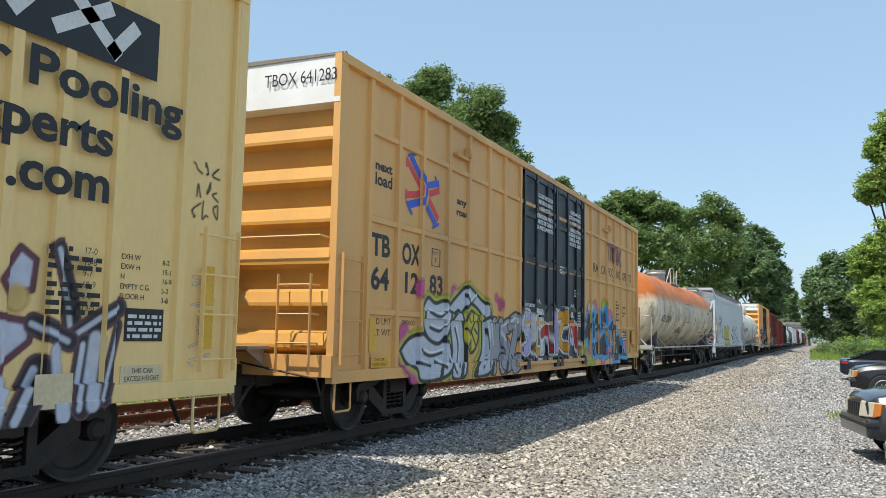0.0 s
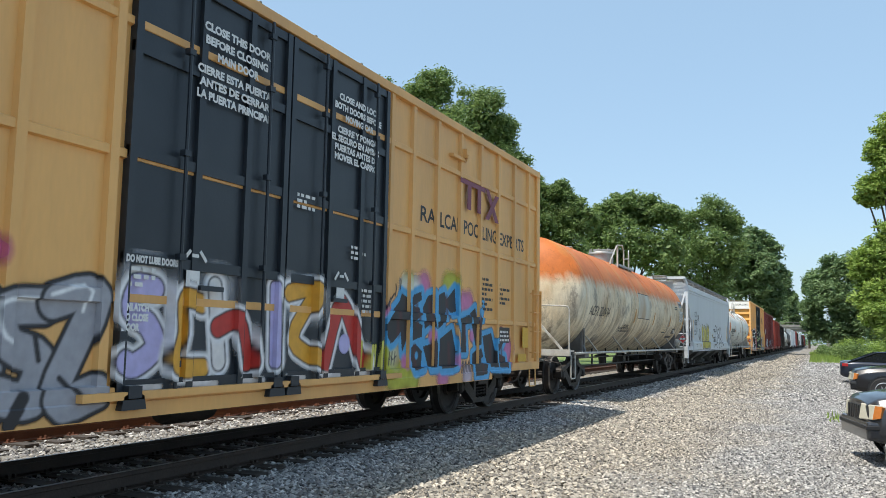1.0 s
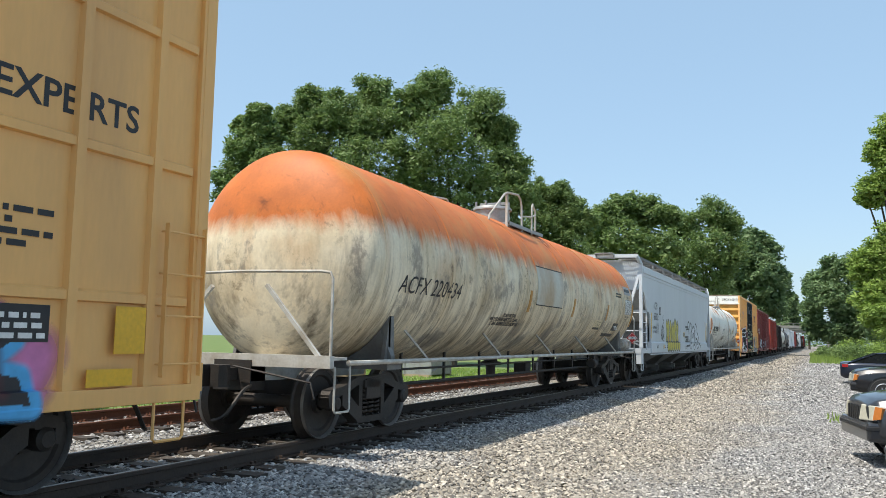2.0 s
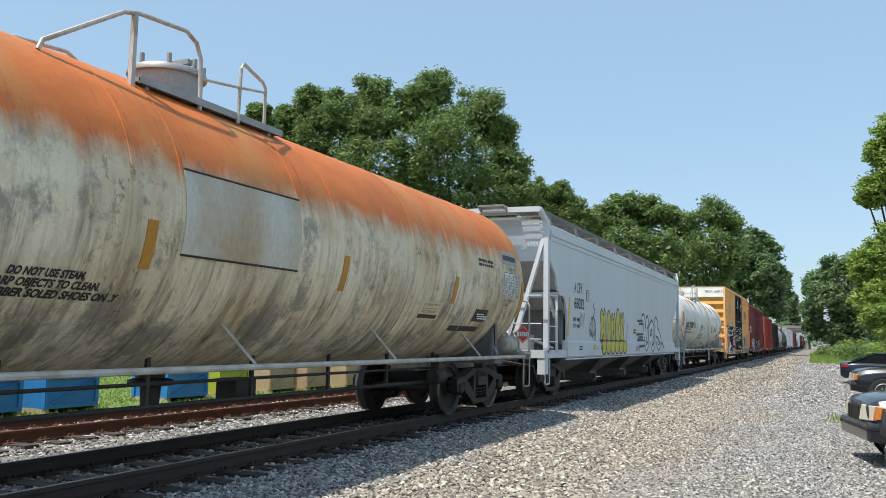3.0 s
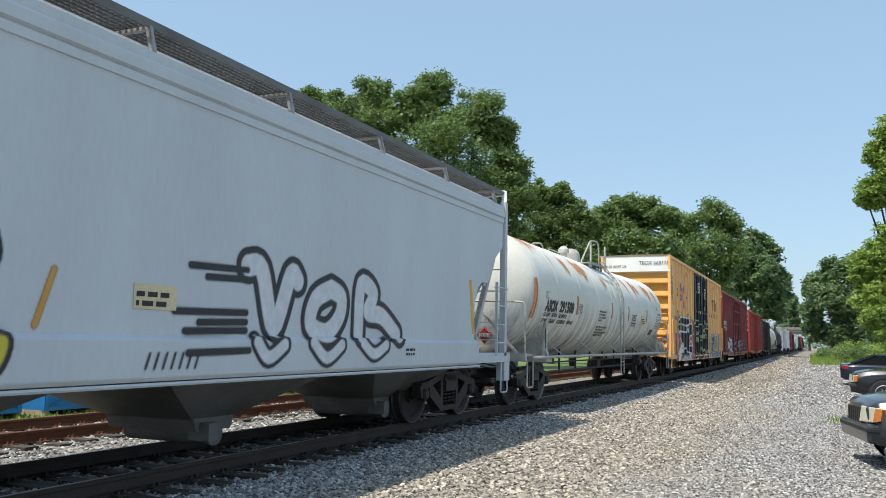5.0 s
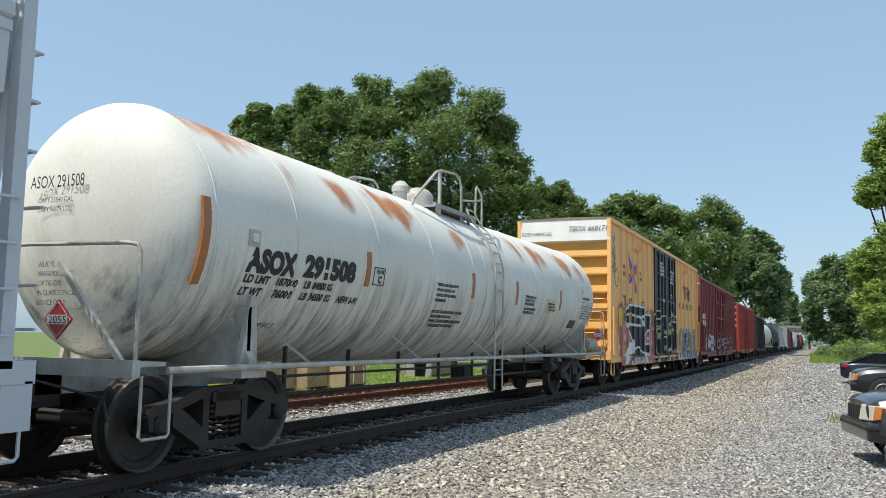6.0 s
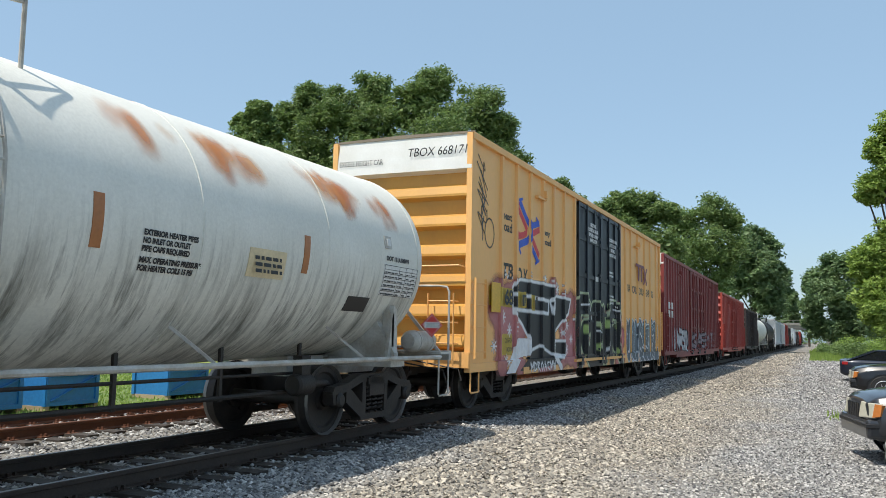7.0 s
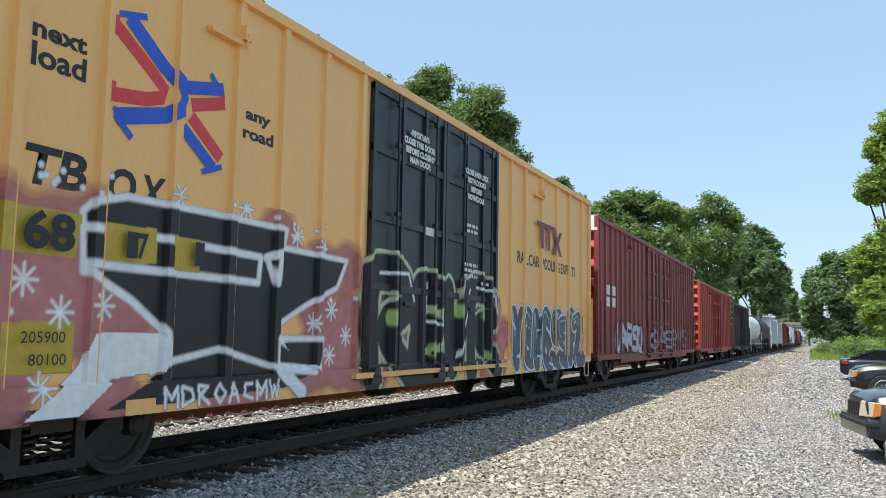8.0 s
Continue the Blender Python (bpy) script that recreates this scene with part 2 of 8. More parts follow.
def wheel_meshes():
    w = Shape()
    w.lathe([*PROFILE[::-1], PROFILE[-1]], (0, 0, 0), "x", 40, False)
    for k in range(3):                                   # chalk marks and casting bosses on the plate
        t = k * 2.1
        w.lathe([(0.0, 0.0), (0.035, 0.0), (0.03, 0.03), (0.0, 0.03)], (0.028, 0.26 * math.cos(t), 0.26 * math.sin(t)), "x", 8)
    rim = Shape()
    rim.lathe([(0.452, 0.001), (0.478, 0.001), (0.480, 0.05), (0.452, 0.006), (0.452, 0.001)], (0.073, 0, 0), "x", 40, False)
    axle = Shape()
    axle.lathe([(0.08, -0.98), (0.08, -0.8), (0.095, -0.7), (0.085, 0), (0.095, 0.7), (0.08, 0.8), (0.08, 0.98)], (0, 0, 0), "x", 14)
    return w.mesh("wheel", WHEEL), rim.mesh("rim", RIM), axle.mesh("axle", STEEL)


WHEEL_MESH, RIM_MESH, AXLE_MESH = wheel_meshes()


def frame_shape(s):
    """One cast side frame, on the side s = 1 or -1, centred on y = 0."""
    h, x0, x1 = WHEEL_BASE / 2, 0.93 * s, 1.09 * s
    fr = Shape()
    fr.prism([(-h - 0.2, 0.56), (-h - 0.14, 0.66), (-h + 0.2, 0.70), (-0.42, 0.82), (0.42, 0.82), (h - 0.2, 0.70), (h + 0.14, 0.66), (h + 0.2, 0.56), (h - 0.18, 0.58), (0.4, 0.70), (-0.4, 0.70), (-h + 0.18, 0.58)], x0, x1)
    for d in (-1, 1):
        fr.prism([(d * (h - 0.17), 0.62), (d * (h - 0.02 - 0.15), 0.44), (d * 0.42, 0.20), (d * 0.30, 0.22), (d * 0.30, 0.34), (d * (h - 0.32), 0.60)], x0, x1)
        fr.box(x0, x1, d * 0.28, d * 0.38, 0.25, 0.78)
        fr.prism([(d * (h + 0.2), 0.6), (d * (h + 0.16), 0.42), (d * (h + 0.1), 0.42), (d * (h + 0.1), 0.6)], x0, x1)
        fr.box(x0, x1, d * (h - 0.11), d * (h + 0.11), 0.56, 0.62)
    fr.box(x0, x1, -0.42, 0.42, 0.16, 0.25)
    fr.box(x0 - 0.02 * s, x1 + 0.03 * s, -0.26, 0.26, 0.66, 0.76)
    return fr


def spring_shape(s):
    r = 0.075
    pts = [(s * 1.02 + r * math.cos(t), r * math.sin(t), 0.26 + 0.36 * t / (12 * math.pi)) for t in [k * math.pi / 4 for k in range(49)]]
    return Shape().tube(pts, 0.017, 5)


FRAME_MESH = {s: frame_shape(s).mesh("side_frame", STEEL) for s in (1, -1)}
SPRING_MESH = {s: spring_shape(s).mesh("spring", STEEL) for s in (1, -1)}
BOLSTER_MESH = Shape().prism([(-0.22, 0.5), (0.22, 0.5), (0.2, 0.78), (-0.2, 0.78)], -1.12, 1.12).box(-0.25, 0.25, -0.8, 0.8, 0.42, 0.5).mesh("bolster", STEEL)
CAP_MESH = {s: Shape().lathe([(0.0, 0.0), (0.07, 0.0), (0.105, -0.03), (0.11, -0.16), (0.09, -0.18), (0.0, -0.18)] if s > 0 else [(0.0, 0.0), (0.07, 0.0), (0.105, 0.03), (0.11, 0.16), (0.09, 0.18), (0.0, 0.18)], (1.13 * s, 0, 0), "x", 14).mesh("bearing_cap", STEEL) for s in (1, -1)}
BRAKE_MESH = Shape().box(-0.8, 0.8, -0.62, -0.56, 0.36, 0.46).box(-0.8, 0.8, 0.56, 0.62, 0.36, 0.46).tube([(-0.3, -0.6, 0.4), (0.1, 0.6, 0.38)], 0.03).mesh("brake_beam", STEEL)
WHEELSETS = []


def truck(car, y):
    for s in (1, -1):
        part("side_frame", FRAME_MESH[s], None, car).location = (0, y, 0)
        for q in (-0.18, 0.0, 0.18):
            part("spring", SPRING_MESH[s], None, car).location = (0, y + q, 0)
        for d in (-1, 1):
            part("bearing_cap", CAP_MESH[s], None, car).location = (0, y + d * WHEEL_BASE / 2, WHEEL_R)
    part("bolster", BOLSTER_MESH, None, car).location = (0, y, 0)
    part("brake_beam", BRAKE_MESH, None, car).location = (0, y, 0)
    for d in (-1, 1):
        ax = part("wheelset", AXLE_MESH, None, car)
        ax.location = (0, y + d * WHEEL_BASE / 2, WHEEL_R)
        for s in (1, -1):
            for name, me in (("wheel", WHEEL_MESH), ("rim", RIM_MESH)):
                w = part(name, me, None, ax)
                w.matrix_basis = pose(0.755 * s, 0, 0, 0, 0, 180 if s > 0 else 0) if name == "wheel" else pose(0.755 * s - (0.0 if s > 0 else 0.0), 0, 0, 0, 0, 0 if s > 0 else 180)
        WHEELSETS.append(ax)


def coupler(car, y, d, reach=0.75):
    """A knuckle coupler and air hose at an end; d = -1 for the leading end."""
    c = Shape()
    c.box(-0.09, 0.09, y - d * 0.5, y + d * (reach - 0.22), 0.79, 0.95)
    c.prism([(-0.16, 0.0), (0.14, 0.0), (0.19, d * 0.12), (0.17, d * 0.27), (0.06, d * 0.29), (0.05, d * 0.16), (-0.06, d * 0.16), (-0.1, d * 0.3), (-0.2, d * 0.28)], 0.72, 1.0, "xy")
    for i in range(len(c.v) - 18, len(c.v)):
        x, yy, z = c.v[i]
        c.v[i] = (x, yy + y + d * (reach - 0.27), z)
    c.box(-0.3, 0.3, y - d * 0.3, y + d * 0.02, 0.66, 1.06)
    part("coupler", c, STEEL, car)
    hose = smooth_line([(0.3, y, 0.72), (0.36, y + d * 0.25, 0.66), (0.3, y + d * 0.5, 0.38), (0.1, y + d * reach, 0.3)], 5)
    part("air_hose", Shape().tube(hose, 0.025, 6), STEEL, car)
    lever = Shape().tube([(0.1, y + d * 0.12, 0.98), (0.9, y + d * 0.12, 0.86), (1.3, y + d * 0.12, 0.8), (1.36, y + d * 0.12, 0.6)], 0.014, 6)
    part("uncoupling_lever", lever, STEEL, car)


def stirrup(car, x, y0, y1, top, low, mat):
    part("step", Shape().tube([(x, y0, top), (x, y0, low + 0.03), (x, y0 + 0.03, low), (x, y1 - 0.03, low), (x, y1, low + 0.03), (x, y1, top)], 0.016, 6), mat, car)


def ladder(car, x, y0, y1, zs, mat, off=0.06, base=None):
    s = Shape()
    for y in (y0, y1):
        s.bar((x + off, y, zs[0] - 0.12), (x + off, y, zs[-1] + 0.08), 0.012, 0.05)
    for z in zs:
        s.tube([(x - 0.01, y0, z), (x + off, y0, z), (x + off, y1, z), (x - 0.01, y1, z)], 0.012, 6)
    return part("ladder", s, mat, car)


# ---- boxcars ----
HW = 1.47


def boxcar(label, body, end_paint, length, posts, door, door_paint, bands=(), top=5.1, low=0.74, white_end=True, group="boxcars of the train", panel=0.055, rib_w=0.10, trucks=2.45, plain_door=False):
    car = tagged(new("boxcar"), label, "railway wagon", group)
    xin = HW - panel
    # body: a closed shell of side panels, roof and ends
    for s in (1, -1):
        w = Shape()
        w.box(s * (xin - 0.06), s * xin, 0.0, length, low, top - 0.02)
        part("side_panel", w, body, car)
        ch = Shape().box(s * (xin - 0.02), s * (HW + 0.02), 0.0, length, top - 0.13, top)
        ch.box(s * (xin - 0.02), s * (HW + 0.005), 0.0, length, low, low + 0.16)
        ch.box(s * (xin - 0.02), s * HW, 0.0, 0.16, low + 0.16, top - 0.13).box(s * (xin - 0.02), s * HW, length - 0.16, length, low + 0.16, top - 0.13)
        part("side_chord", ch, body, car, bevel=0.008)
        for y in posts:
            p = Shape().prism([(xin - 0.01, y - rib_w / 2 - 0.02), (HW, y - rib_w / 2), (HW, y + rib_w / 2), (xin - 0.01, y + rib_w / 2 + 0.02)] if s > 0 else [(-xin + 0.01, y - rib_w / 2 - 0.02), (-HW, y - rib_w / 2), (-HW, y + rib_w / 2), (-xin + 0.01, y + rib_w / 2 + 0.02)], low + 0.16, top - 0.13, "xy")
            part("side_post", p, body, car)
        if bands:
            edges = sorted([*posts, length - 0.16])
            for z in bands:
                for a, c in zip(edges, edges[1:]):
                    b = Shape()
                    if a >= door[0] - 0.1 and c <= door[1] + 0.1:
                        continue
                    b.prism([(xin - 0.01, z - 0.06), (HW - 0.012, z - 0.045), (HW - 0.012, z + 0.03), (xin - 0.01, z + 0.06)] if s > 0 else [(-xin + 0.01, z - 0.06), (-HW + 0.012, z - 0.045), (-HW + 0.012, z + 0.03), (-xin + 0.01, z + 0.06)], a + rib_w / 2, c - rib_w / 2, "xz")
                    part("side_band", b, body, car)
        # sill under the doors, between the trucks
        sill = Shape().box(s * (HW - 0.25), s * (HW + 0.02), 2.9, length - 2.9, low - 0.12, low + 0.02)
        sill.box(s * (HW - 0.02), s * (HW + 0.09), door[0] - 0.4, door[1] + 0.4, low + 0.05, low + 0.12)
        part("side_sill", sill, body, car)
        if s > 0 or not plain_door:
            doors(car, s, door, door_paint, low + 0.12, top - 0.16)
    for y in (4.35, length - 4.35):
        bracket = Shape().box(HW - 0.05, HW + 0.03, y - 0.55, y + 0.05, top - 0.62, top - 0.57)
        bracket.box(HW - 0.05, HW + 0.07, y - 0.06, y + 0.06, top - 0.56, top - 0.40).tube([(HW + 0.05, y - 0.02, top - 0.62), (HW + 0.08, y - 0.02, top - 0.5)], 0.012)
        part("latch_bracket", bracket, body, car)
    roof = Shape().prism([(-HW - 0.01, top - 0.03), (HW + 0.01, top - 0.03), (HW + 0.01, top), (0, top + 0.03), (-HW - 0.01, top)], 0.0, length, "xz")
    part("roof", roof, ROOF, car)
    k = int(length / 1.1)
    seams = Shape()
    for i in range(k + 1):
        y = 0.02 + (length - 0.08) * i / k
        seams.prism([(-HW, top), (0, top + 0.03), (HW, top), (HW, top + 0.03), (0, top + 0.06), (-HW, top + 0.03)], y + 0.06, y + 0.1, "xz")
    part("roof_seam", seams, ROOF, car)
    for d, ye in ((-1, 0.0), (1, length)):
        ends(car, d, ye, body, end_paint, low, top, white_end)
        coupler(car, ye, d)
    floor = Shape().box(-HW + 0.1, HW - 0.1, 0.05, length - 0.05, low + 0.2, low + 0.3)
    floor.box(-0.28, 0.28, -0.05, length + 0.05, low - 0.06, low + 0.2)
    for i in range(9):
        y = 3.2 + (length - 6.4) * i / 8
        floor.box(-HW + 0.2, HW - 0.2, y, y + 0.09, low - 0.02, low + 0.2)
    part("underframe", floor, STEEL, car)
    tank = Shape().lathe([(0.0, 0.0), (0.15, 0.02), (0.17, 0.1), (0.17, 0.7), (0.15, 0.78), (0.0, 0.8)], (0.55, length * 0.46, 0.55), "y", 16)
    tank.tube([(0.2, 3.0, 0.62), (0.2, length - 3.0, 0.62)], 0.025).tube([(-0.3, 3.0, 0.5), (-0.1, length / 2, 0.55), (-0.3, length - 3.0, 0.5)], 0.02)
    part("air_reservoir", tank, STEEL, car)
    for y in (trucks, length - trucks):
        truck(car, y)
    for ya in (0.05, length - 0.6):
        ladder(car, HW, ya, ya + 0.52, [1.1, 1.55, 1.95, 2.35], body)
        stirrup(car, HW - 0.02, ya + 0.02, ya + 0.42, low, low - 0.36, body)
        stirrup(car, -HW + 0.02, ya + 0.02, ya + 0.42, low, low - 0.36, body)
    return car


def doors(car, s, door, paint, z0, z1):
    a, b = door
    for lo, hi in ((a + 0.03, (a + b) / 2 - 0.015), ((a + b) / 2 + 0.015, b - 0.03)):
        leaf = Shape().box(s * (HW - 0.07), s * (HW - 0.025), lo, hi, z0, z1)
        d = part("door", leaf, paint, car, "painted plug door leaf with raised ribs")
        for y in (lo, lo + (hi - lo) * 0.36, lo + (hi - lo) * 0.68, hi - 0.09):
            part("rib", Shape().box(s * (HW - 0.03), s * (HW + 0.025), y, y + 0.09, z0, z1), paint, d)
        for f in (0.0, 0.28, 0.52, 0.76, 0.975):
            part("rib", Shape().box(s * (HW - 0.03), s * (HW + 0.012), lo, hi, z0 + (z1 - z0) * f, z0 + (z1 - z0) * f + 0.10), paint, d)
        rods = Shape()
        for y in (lo + 0.28 * (hi - lo), lo + 0.82 * (hi - lo)):
            rods.tube([(s * (HW + 0.06), y, z0 - 0.02), (s * (HW + 0.06), y, z1)], 0.02, 7)
            for f in (0.05, 0.3, 0.55, 0.8, 0.95):
                rods.box(s * (HW + 0.02), s * (HW + 0.085), y - 0.045, y + 0.045, z0 + f * (z1 - z0), z0 + f * (z1 - z0) + 0.06)
        rods.box(s * (HW + 0.03), s * (HW + 0.07), (lo + hi) / 2 - 0.25, (lo + hi) / 2 + 0.1, z0 + 0.95, z0 + 1.0)
        part("lock_rod", rods, paint, d)
        for y in (lo + 0.15, hi - 0.15):
            gear = Shape().box(s * (HW + 0.0), s * (HW + 0.1), y - 0.08, y + 0.08, z0 - 0.06, z0 + 0.05)
            gear.prism([(y - 0.15, z0 - 0.16), (y + 0.15, z0 - 0.16), (y + 0.12, z0 - 0.04), (y, z0 + 0.02), (y - 0.12, z0 - 0.04)], s * (HW + 0.02), s * (HW + 0.09))
            part("roller", gear, NAVY, d)


def ends(car, d, ye, body, end_paint, low, top, white_end):
    """A corrugated end wall: long upper slopes, short undersides."""
    band = 4.42 if white_end else top
    prof, z = [], low + 0.36
    out = [(0.0, low + 0.1), (0.0, z)]
    n = 6 if white_end else 7
    step = (band - z - 0.04) / n
    for i in range(n):
        b = z + i * step
        out += [(0.02, b + 0.03), (0.15, b + step * 0.16), (0.15, b + step * 0.24), (0.10, b + step * 0.5), (0.02, b + step * 0.56), (0.0, b + step * 0.6)]
    out += [(0.0, band)]
    wall = Shape()
    poly = [(ye + d * (u - 0.13), w) for u, w in out] + [(ye - d * 0.2, band), (ye - d * 0.2, low + 0.1)]
    wall.prism(poly, -HW + 0.06, HW - 0.06)
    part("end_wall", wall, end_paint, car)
    if white_end:
        wp = Shape().prism([(ye - d * 0.14, band - 0.05), (ye + d * 0.03, band), (ye - d * 0.0, band + 0.42), (ye - d * 0.02, top + 0.0), (ye - d * 0.14, top)], -HW + 0.05, HW - 0.01)
        part("end_panel", wp, END_WHITE, car, "white-painted excess height panel")
    post = Shape()
    for s in (1, -1):
        post.box(s * (HW - 0.1), s * (HW + 0.004), ye - d * 0.12, ye + d * 0.025, low, top - 0.02)
    post.box(-HW + 0.004, HW - 0.004, ye - d * 0.1, ye + d * 0.06, low + 0.08, low + 0.36)
    part("corner_post", post, body, car)
    plat = Shape().box(-0.75, 0.5, ye + d * 0.05, ye + d * 0.5, low + 0.42, low + 0.46)
    for x in (-0.6, -0.1, 0.4):
        plat.prism([(ye + d * 0.05, low + 0.2), (ye + d * 0.05, low + 0.42), (ye + d * 0.45, low + 0.42)], x, x + 0.03)
    part("crossover_platform", plat, GALV, car)
    irons = Shape()
    irons.tube([(-1.0, ye, 2.62), (-1.0, ye + d * 0.14, 2.64), (1.3, ye + d * 0.14, 2.64), (1.34, ye, 2.62)], 0.016, 6)
    for z in (1.25, 1.62, 2.0):
        irons.tube([(0.72, ye, z), (0.72, ye + d * 0.2, z), (1.22, ye + d * 0.2, z), (1.22, ye, z)], 0.014, 6)
    for x in (0.72, 1.22):
        irons.bar((x, ye + d * 0.2, low + 0.12), (x, ye + d * 0.2, 2.14), 0.045, 0.012)
    part("end_ladder", irons, body, car)
    if d < 0:
        br = Shape().box(-0.35, -0.1, ye - 0.2, ye - 0.02, 2.0, 2.4)
        br.lathe([(0.2, 0), (0.215, 0.02), (0.2, 0.04), (0.185, 0.02), (0.2, 0)], (-0.22, ye - 0.26, 2.2), "y", 20)
        br.tube([(-0.42, ye - 0.24, 2.2), (-0.02, ye - 0.24, 2.2)], 0.012).tube([(-0.22, ye - 0.24, 2.0), (-0.22, ye - 0.24, 2.4)], 0.012)
        part("brake_wheel", br, body, car)


TAN = material("faded yellow car paint", (0.93, 0.51, 0.175), 0.5, 0, (0.82, 0.45, 0.165), 0.7, 22, 0.03, 0.7, 0.35, speck=0.06)
TAN_WORN = material("soiled tan car paint", (0.80, 0.435, 0.14), 0.5, 0, (0.58, 0.32, 0.12), 0.9, 22, 0.03, 0.85, 0.22, speck=0.07)
CREAM = material("bleached cream-yellow car paint", (0.92, 0.645, 0.265), 0.5, 0, (0.82, 0.565, 0.24), 0.7, 22, 0.03, 0.7, 0.35, speck=0.06)
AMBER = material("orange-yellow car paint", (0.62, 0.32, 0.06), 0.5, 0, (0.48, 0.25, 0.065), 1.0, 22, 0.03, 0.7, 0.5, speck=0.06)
NAVY = material("blue-black door paint", (0.016, 0.022, 0.03), 0.45, 0, (0.035, 0.042, 0.05), 1.5, 30, 0.04, speck=0.06)
ROOF = material("weathered roof sheet", (0.27, 0.22, 0.16), 0.6, 0.2, (0.18, 0.14, 0.10), 1.5, 20, 0.1)
END_WHITE = material("chalky white paint", (0.80, 0.80, 0.77), 0.5, 0, (0.66, 0.64, 0.58), 2, 30, 0.03, speck=0.06)
MAROON = material("faded maroon car paint", (0.26, 0.045, 0.04), 0.55, 0, (0.17, 0.04, 0.036), 0.9, 20, 0.05, 0.8, 0.4, speck=0.06)
RED = material("rust-red car paint", (0.40, 0.06, 0.04), 0.55, 0, (0.27, 0.05, 0.04), 0.9, 20, 0.05, 0.8, 0.4, speck=0.06)
RED_BLUE = {"wine": plain("wine-red emblem paint", (0.20, 0.03, 0.06), 0.5)}
EMBLEM = {"red": plain("red emblem paint", (0.72, 0.05, 0.06), 0.5), "blue": plain("blue emblem paint", (0.025, 0.10, 0.58), 0.5)}


def cut(poly, limit, keep):
    """The part of a convex polygon on one side of a line of constant y."""
    out = []
    for (ya, za), (yb, zb) in zip(poly, poly[1:] + poly[:1]):
        ina, inb = keep * (ya - limit) >= 0, keep * (yb - limit) >= 0
        if ina:
            out.append((ya, za))
        if ina != inb:
            t = (limit - ya) / (yb - ya)
            out.append((limit, za + (zb - za) * t))
    return out


def emblem(car, posts, y0, z0, y1, z1):
    """The crossed red and blue emblem, as plain strokes painted over panels and posts."""
    u, v = y1 - y0, z1 - z0
    edges = sorted(e for p in posts for e in (p - 0.06, p + 0.06) if y0 - 0.3 < e < y1 + 0.3)
    steps = list(zip([y0 - 1] + edges, edges + [y1 + 1]))
    layer = [0]

    def stroke(pts, paint, r):
        layer[0] += 1
        sh = Shape()
        pts = [Vector((y0 + u * a, z0 + v * c)) for a, c in pts]
        left, right = [], []
        for i, p in enumerate(pts):
            d = (pts[min(i + 1, len(pts) - 1)] - pts[max(i - 1, 0)]).normalized()
            n = Vector((-d.y, d.x)) * r
            left.append(p + n)
            right.append(p - n)
        for i in range(len(pts) - 1):
            quad = [tuple(q) for q in (left[i], left[i + 1], right[i + 1], right[i])]
            for lo, hi in steps:
                piece = cut(cut(quad, lo, 1), hi, -1) if cut(quad, lo, 1) else []
                if len(piece) > 2:
                    x = (HW if any(abs((lo + hi) / 2 - p) < 0.03 for p in posts) else HW - 0.055) + 0.001 + 0.0008 * layer[0]
                    sh.prism(piece, x, x + 0.001)
        part("emblem", sh, EMBLEM[paint], car)
    r = 0.042 * u
    stroke([(0.03, 0.86), (0.34, 0.62), (0.44, 0.53), (0.42, 0.46), (0.30, 0.41), (0.03, 0.36)], "red", r)
    stroke([(0.03, 0.90), (0.03, 0.76)], "red", r * 0.5)
    stroke([(0.03, 0.44), (0.03, 0.30)], "red", r * 0.5)
    stroke([(0.99, 0.60), (0.68, 0.49)], "red", r)
    stroke([(0.97, 0.66), (0.97, 0.55)], "red", r * 0.4)
    stroke([(0.68, 0.40), (0.97, 0.15)], "red", r)
    stroke([(0.14, 0.94), (0.42, 0.70), (0.55, 0.62), (0.60, 0.52), (0.57, 0.42), (0.46, 0.34), (0.08, 0.22)], "blue", r * 1.15)
    stroke([(0.05, 0.93), (0.27, 1.0)], "blue", r * 0.45)
    stroke([(0.03, 0.27), (0.20, 0.10)], "blue", r * 0.5)
    stroke([(0.63, 0.61), (0.97, 0.71)], "blue", r)
    stroke([(0.84, 0.79), (0.97, 0.66)], "blue", r * 0.45)
    stroke([(0.61, 0.29), (0.90, 0.05)], "blue", r)
    stroke([(0.80, 0.0), (0.98, 0.08)], "blue", r * 0.45)


def wordmark(car, x, y0, z0, y1, z1):
    """The three-letter mark, as plain strokes."""
    w, h, s = y1 - y0, z1 - z0, Shape()
    for q in ([(0.0, 0.85), (0.62, 0.85), (0.62, 1.0), (0.0, 1.0)], [(0.17, 0.1), (0.26, 0.1), (0.26, 0.85), (0.17, 0.85)], [(0.42, 0.1), (0.51, 0.1), (0.51, 0.85), (0.42, 0.85)],
              [(0.62, 1.0), (0.72, 1.0), (1.0, 0.0), (0.9, 0.0)], [(0.9, 0.9), (1.0, 0.9), (0.72, 0.0), (0.62, 0.0)]):
        d = 0.003 if q[0] == (0.9, 0.9) else 0.0
        s.prism([(y0 + w * u, z0 + h * v) for u, v in q], x + d, x + d + 0.004)
    part("wordmark", s, RED_BLUE["wine"], car)


